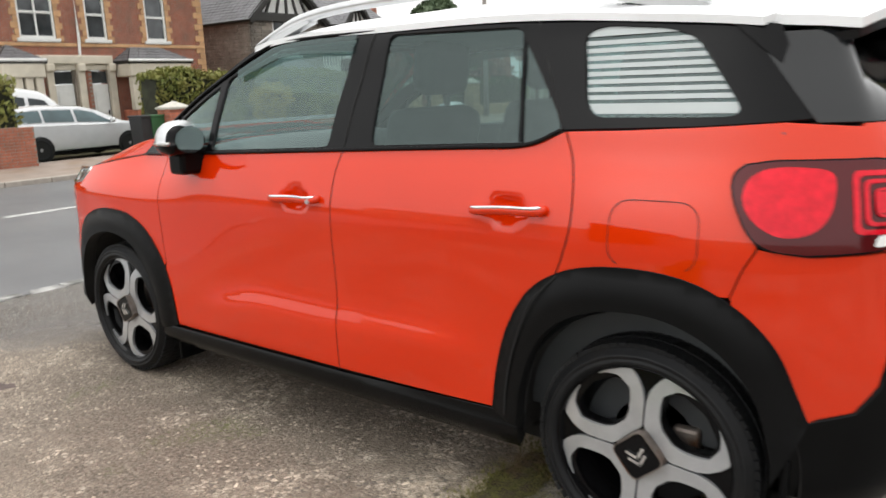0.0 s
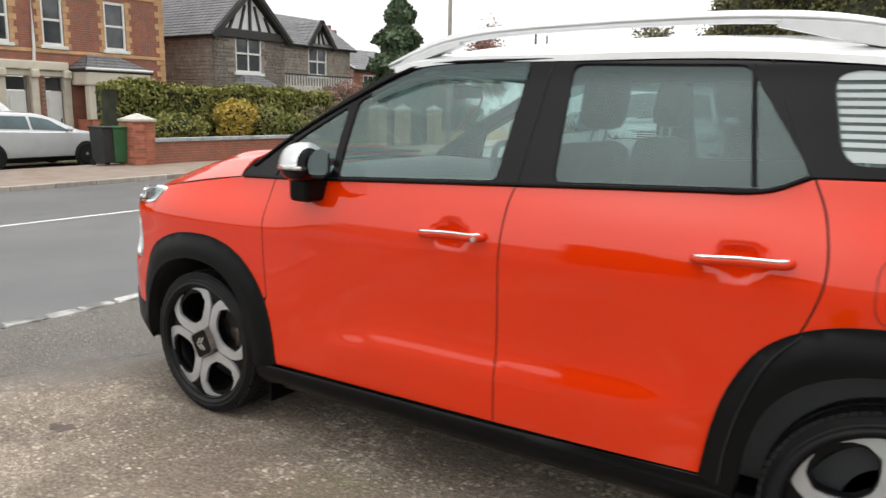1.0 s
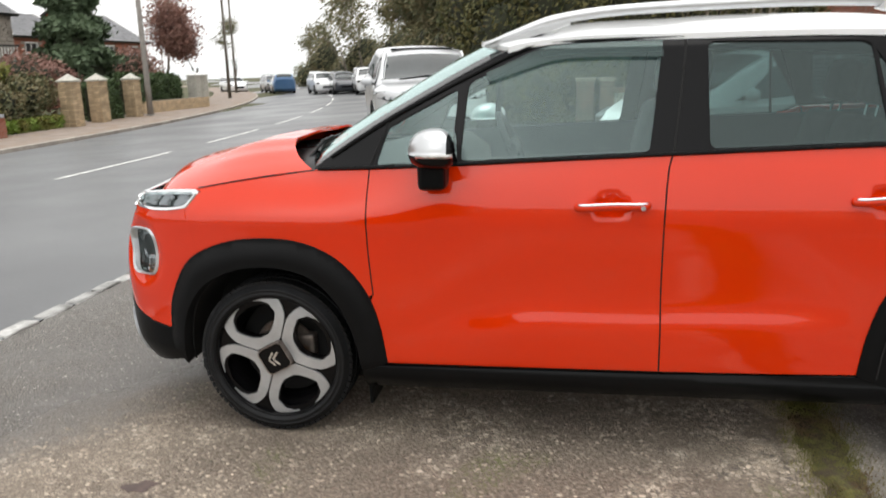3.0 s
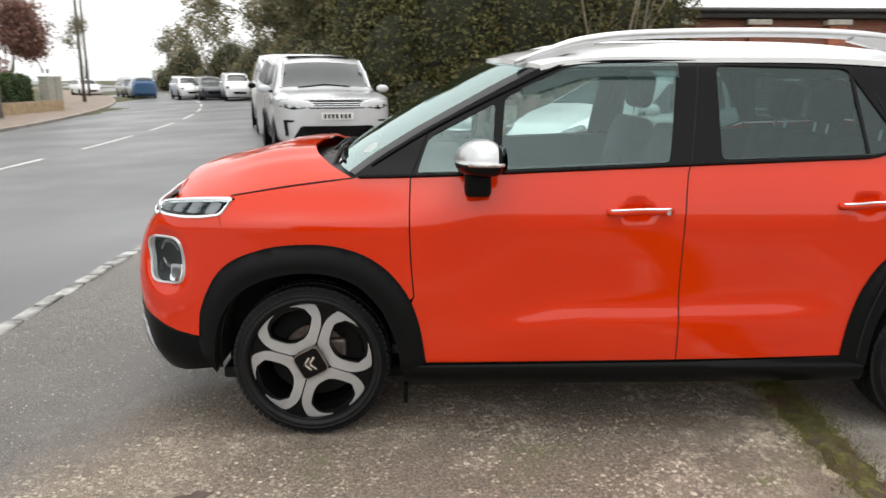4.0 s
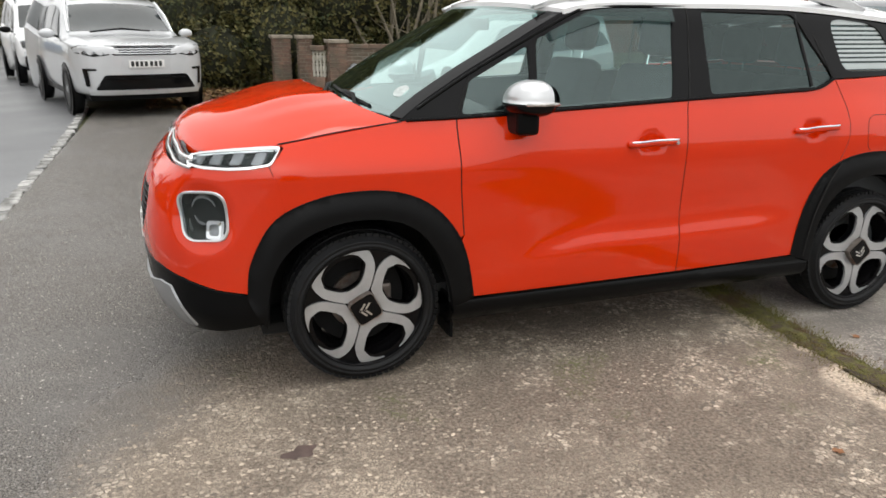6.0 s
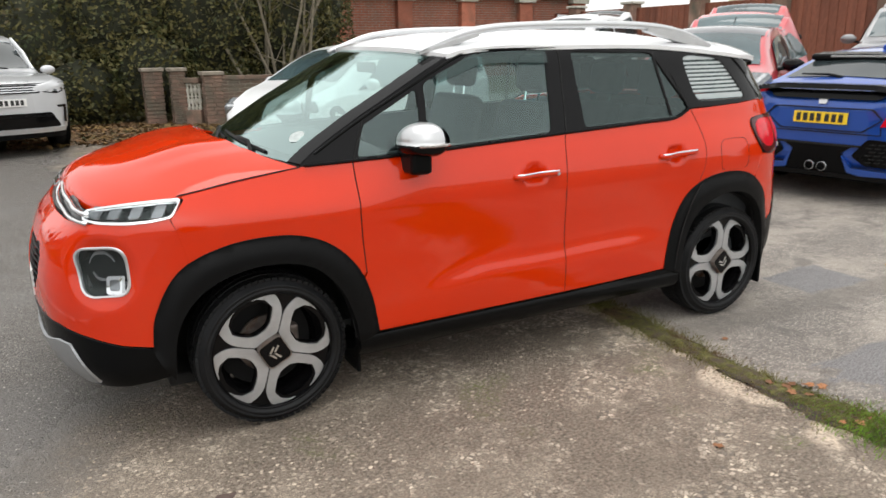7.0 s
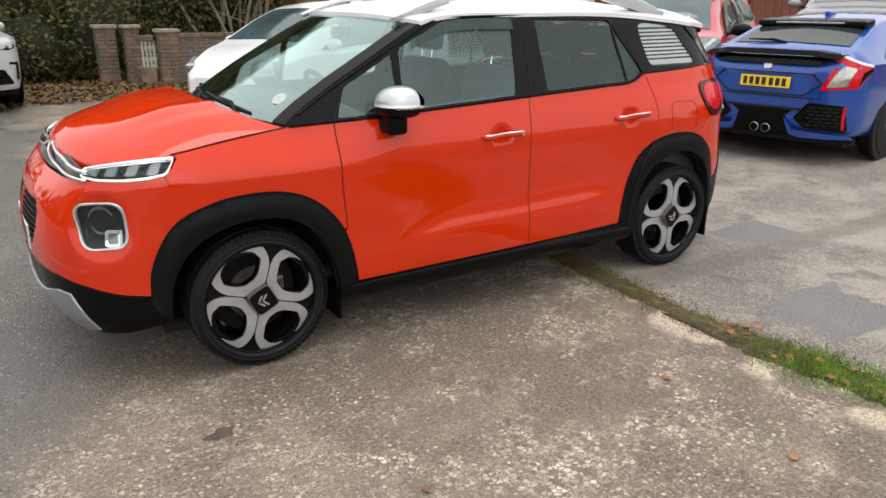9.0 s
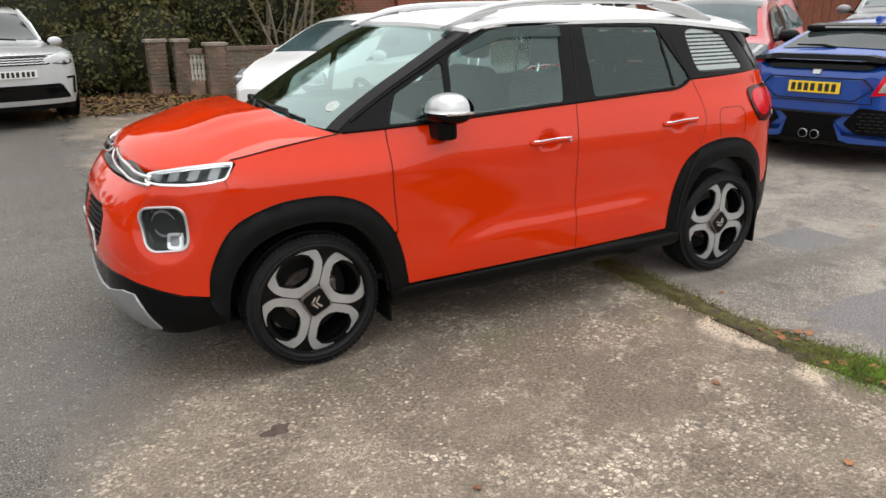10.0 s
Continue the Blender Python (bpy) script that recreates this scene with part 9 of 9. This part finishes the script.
# leaf litter under the ivy
rl = np.random.RandomState(150)
nl = 4600
lx, ly = rl.uniform(-1.2, 3.2, nl), 14.2 - 3.6 * rl.uniform(0, 1, nl) ** 1.25
lit = tagged(new("leaf_litter"), "brown fallen leaves under the ivy bank", "leaves", kind="stuff")
v, f = leaves(np.stack([lx, ly, np.array([float(gz(a, b)) for a, b in zip(lx, ly)]) + 0.02 + rl.uniform(0, 0.03, nl)], 1), np.tile((0, 0, 1.0), (nl, 1)), 0.075, rl, 0.35)
raw("leaves", v, f, M["leaf_litter"], lit)

# far tree line closing the view; haze painted by pale colour and glow
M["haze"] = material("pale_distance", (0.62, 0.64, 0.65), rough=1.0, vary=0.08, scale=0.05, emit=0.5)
bd_v, bd_f = [], []
for k in range(181):
    a = math.radians(-20 + 220 * k / 180)
    rr2 = 230
    h_ = 4.2 + 0.8 * math.sin(k * 0.7) + 0.6 * math.sin(k * 2.3 + 1) + 0.5 * math.sin(k * 5.1)
    bd_v += [(rr2 * math.cos(a), rr2 * math.sin(a), -3), (rr2 * math.cos(a), rr2 * math.sin(a), h_)]
    if k:
        q = 2 * k
        bd_f.append((q - 2, q, q + 1, q - 1)[::-1])
tagged(raw("backdrop", bd_v, bd_f, M["haze"]), "far tree line with haze painted into its glowing colour", "backdrop", kind="structure")

# ---- grass joint, pebbles, fallen leaves ----
rq = np.random.RandomState(200)
nb = 70000
by = rq.uniform(-4.5, 2.6, nb)
mid_x = 2.10 + 0.03 * np.sin(by * 2.0) + 0.05 * np.clip(-by - 0.6, 0, 2)
dens = 0.35 + 0.65 * (np.sin(by * 5 + 1) * 0.5 + 0.5)
tall = (0.14 + 0.56 * smooth01(-by, 1.05, 1.5)) * (0.5 + 0.5 * np.sin(by * 4.2) ** 2)
wide = np.where(by < -1.1, 0.10, 0.07)
bx2 = mid_x + rq.normal(0, 1, nb) * wide * 0.85
keep = rq.uniform(0, 1, nb) < dens
by, bx2, tall = by[keep], bx2[keep], tall[keep]
hgt = (0.012 + 0.045 * tall * rq.uniform(0.4, 1.2, len(by)))
ang = rq.uniform(0, 2 * math.pi, len(by))
ln = rq.uniform(0.2, 0.9, len(by)) * hgt
wd = rq.uniform(0.0008, 0.0022, len(by))
b0 = np.stack([bx2 - wd * np.sin(ang), by + wd * np.cos(ang), 0 * by], 1)
b1 = np.stack([bx2 + wd * np.sin(ang), by - wd * np.cos(ang), 0 * by], 1)
tp = np.stack([bx2 + ln * np.cos(ang), by + ln * np.sin(ang), hgt], 1)
md0 = b0 * 0.5 + tp * 0.5 + np.stack([-0.15 * ln * np.cos(ang), -0.15 * ln * np.sin(ang), 0.1 * hgt], 1)
vv = np.stack([b0, b1, md0, tp], 1).reshape(-1, 3)
kk = np.arange(len(by))[:, None] * 4
ff = np.concatenate([kk + [0, 1, 2], kk + [2, 1, 3]], 1).reshape(-1, 3)
strip = tagged(new("grass_strip"), "strip of moss and grass growing in the concrete joint", "grass", kind="stuff")
M["dry_blade"] = material("moss_blades", (0.165, 0.155, 0.042), rough=0.9, vary=0.35, scale=7, random_tint=0.35, island=True, dirt=(0.15, 0.10, 0.05), dirt_scale=5, dirt_at=(0.5, 0.62))
M["green_blade"] = material("grass_blades", (0.17, 0.30, 0.035), rough=0.8, vary=0.3, scale=7, random_tint=0.35, island=True, spec=0.25)
lush = by + rq.normal(0, 0.22, len(by)) < -1.18
for nm, pick, mt in (("moss_blades", ~lush, "dry_blade"), ("grass_blades", lush, "green_blade")):
    vv_ = vv.reshape(-1, 4, 3)[pick].reshape(-1, 3)
    k_ = np.arange(int(pick.sum()))[:, None] * 4
    raw(nm, vv_, np.concatenate([k_ + [0, 1, 2], k_ + [2, 1, 3]], 1).reshape(-1, 3), M[mt], strip)
M["moss"] = material("moss_and_soil", (0.105, 0.10, 0.03), rough=0.95, vary=0.45, scale=30, fine=0.4, fine_scale=130, dirt=(0.07, 0.052, 0.034), dirt_scale=18, dirt_at=(0.44, 0.56), bump=1.0, bump_scale=60)
sv, sf_ = [], []
ys_ = np.linspace(-5.0, 3.4, 240)
for i, y in enumerate(ys_):
    c = 2.10 + 0.03 * math.sin(y * 2.0) + 0.05 * max(0, min(2, -y - 0.6))
    w = (0.070 if y > -0.8 else 0.095) * (1 + 0.2 * math.sin(y * 9) * math.sin(y * 3.7) + 0.12 * math.sin(y * 41 + math.sin(y * 17) * 2))
    for j, t in enumerate((-1, -0.5, 0, 0.5, 1)):
        sv.append((c + w * t + 0.012 * math.sin(y * 31 + j), y, 0.003 + 0.012 * (1 - t * t) * (0.7 + 0.3 * math.sin(y * 17 + j * 2))))
    if i:
        for j in range(4):
            a = (i - 1) * 5 + j
            sf_.append((a, a + 1, a + 6, a + 5))
raw("moss_bed", sv, sf_, M["moss"], strip, smooth=True)

# dark soil crumbling out of the joint on the concrete's side
M["soil"] = material("dark_soil", (0.055, 0.042, 0.03), rough=0.95, vary=0.4, scale=15, fine=0.4, fine_scale=120, bump=1.0, bump_scale=90)
sv, sf_ = [], []
ys_ = np.linspace(-4.6, -0.55, 160)
for i, y in enumerate(ys_):
    c = 2.10 + 0.03 * math.sin(y * 2.0) + 0.05 * max(0, min(2, -y - 0.6)) - 0.085
    w = 0.055 * float(smooth01(-y, 0.55, 1.1)) * (1 + 0.45 * math.sin(y * 5.3) * math.sin(y * 2.9) + 0.25 * math.sin(y * 37 + math.sin(y * 13) * 2))
    for j, t in enumerate((-1, -0.5, 0, 0.5, 1)):
        sv.append((c + (w if t < 0 else 0.06) * t + 0.006 * math.sin(y * 71 + j * 3), y, 0.002 + 0.007 * (1 - t * t) * (0.7 + 0.3 * math.sin(y * 27 + j * 2))))
    if i:
        for j in range(4):
            a = (i - 1) * 5 + j
            sf_.append((a, a + 1, a + 6, a + 5))
raw("soil_edge", sv, sf_, M["soil"], strip, smooth=True)

# loose and exposed stones on the forecourt
M["pebble"] = material("pebbles", (0.36, 0.30, 0.235), rough=0.7, vary=0.2, scale=20, random_tint=0.5, island=True, dirt=(0.22, 0.18, 0.14), dirt_scale=3, dirt_at=(0.45, 0.7))
npb = 30000
pxx, pyy = rq.uniform(-1.6, 2.0, npb), rq.uniform(-3.3, 1.4, npb)
patchy = np.sin(pxx * 2.3 + 1.2 * np.sin(pyy * 1.7)) * np.sin(pyy * 2.9 + pxx) + 0.6 * np.sin(pxx * 6.1 - pyy * 4.3)
ok = (patchy + rq.uniform(-0.9, 0.9, npb) > -0.1) & (pxx - 0.7 * np.clip(pyy, -1.0, 0.6) + rq.normal(0, 0.12, npb) > -0.72)
pxx, pyy = pxx[ok], pyy[ok]
npb = len(pxx)
rad = 0.0025 + 0.0065 * rq.uniform(0, 1, npb) ** 2
aa = rq.uniform(0, 2 * math.pi, npb)
ring, rise = [], rad * rq.uniform(0.15, 0.4, npb)
for k in range(6):
    t = aa + k * math.pi / 3
    q = rad * rq.uniform(0.75, 1.2, npb)
    ring.append(np.stack([pxx + q * np.cos(t) * 1.2, pyy + q * np.sin(t), 0 * t], 1))
top_ = [np.stack([pxx + (r[:, 0] - pxx) * 0.55, pyy + (r[:, 1] - pyy) * 0.55, rise], 1) for r in (ring[0], ring[2], ring[4])]
pv = np.stack(ring + top_, 1).reshape(-1, 3)
k9 = np.arange(npb)[:, None] * 9
pf = np.concatenate([k9 + t for t in ([6, 7, 8], [0, 1, 6], [1, 7, 6], [1, 2, 7], [2, 3, 7], [3, 8, 7], [3, 4, 8], [4, 5, 8], [5, 6, 8], [5, 0, 6])], 1).reshape(-1, 3)
tagged(raw("pebbles", pv, pf, M["pebble"]), "small tan stones standing proud of the worn concrete", "stones", kind="stuff")

# fallen leaves one by one
M["fallen"] = material("fallen_leaf", (0.27, 0.12, 0.05), rough=0.7, vary=0.2, scale=60, random_tint=0.4)
lv = bmesh.new()
out = [(0.032, 0), (0.018, 0.012), (0.012, 0.026), (-0.004, 0.015), (-0.022, 0.017), (-0.026, 0.0), (-0.022, -0.017), (-0.004, -0.015), (0.012, -0.026), (0.018, -0.012)]
c0 = lv.verts.new((0, 0, 0.002))
rim_ = [lv.verts.new((a, b, 0.004 + 0.006 * abs(math.sin(3 * i)))) for i, (a, b) in enumerate(out)]
for i in range(len(rim_)):
    lv.faces.new((c0, rim_[i], rim_[(i + 1) % len(rim_)]))
leaf_mesh = bpy.data.meshes.new("fallen_leaf")
lv.to_mesh(leaf_mesh)
lv.free()
leaf_mesh.materials.append(M["fallen"])
spots = [(0.14, -1.18), (4.40, 0.10)]
rf = random.Random(9)
spots += [(2.1 + rf.gauss(0, 0.09), rf.uniform(-2.6, -0.7)) for _ in range(34)] + [(rf.uniform(-1.4, 5), rf.uniform(-3, 3)) for _ in range(14)]
for x, y in spots:
    o = new("fallen_leaf", leaf_mesh)
    z = float(gz(x, y)) + (0.012 if abs(x - 2.12) < 0.12 else 0.002)
    s = rf.uniform(0.6, 1.0)
    o.matrix_world = pose(x, y, z, rf.uniform(-8, 8), rf.uniform(-8, 8), rf.uniform(0, 360)) @ Matrix.Diagonal((s, s, s, 1))
    tagged(o, "fallen orange-brown leaf on the ground", "leaf", "fallen leaves")
# rust-brown stain plate in the concrete
M["stain"] = material("dark_brown_stain", (0.085, 0.058, 0.05), rough=0.6, vary=0.3, scale=20)
sb = bmesh.new()
c0 = sb.verts.new((0, 0, 0.003))
ring_ = [sb.verts.new((0.062 * math.cos(t) * (1 + 0.25 * math.sin(3 * t)), 0.036 * math.sin(t) * (1 + 0.3 * math.cos(5 * t)), 0.001)) for t in np.linspace(0, 2 * math.pi, 24, endpoint=False)]
for i in range(24):
    sb.faces.new((c0, ring_[i], ring_[(i + 1) % 24]))
o = link("sunken_cover", sb, M["stain"])
o.matrix_world = pose(-0.35, -0.46, 0.0005, 0, 0, 20)
tagged(o, "small dark brown rust stain in the concrete", "stain", kind="structure")
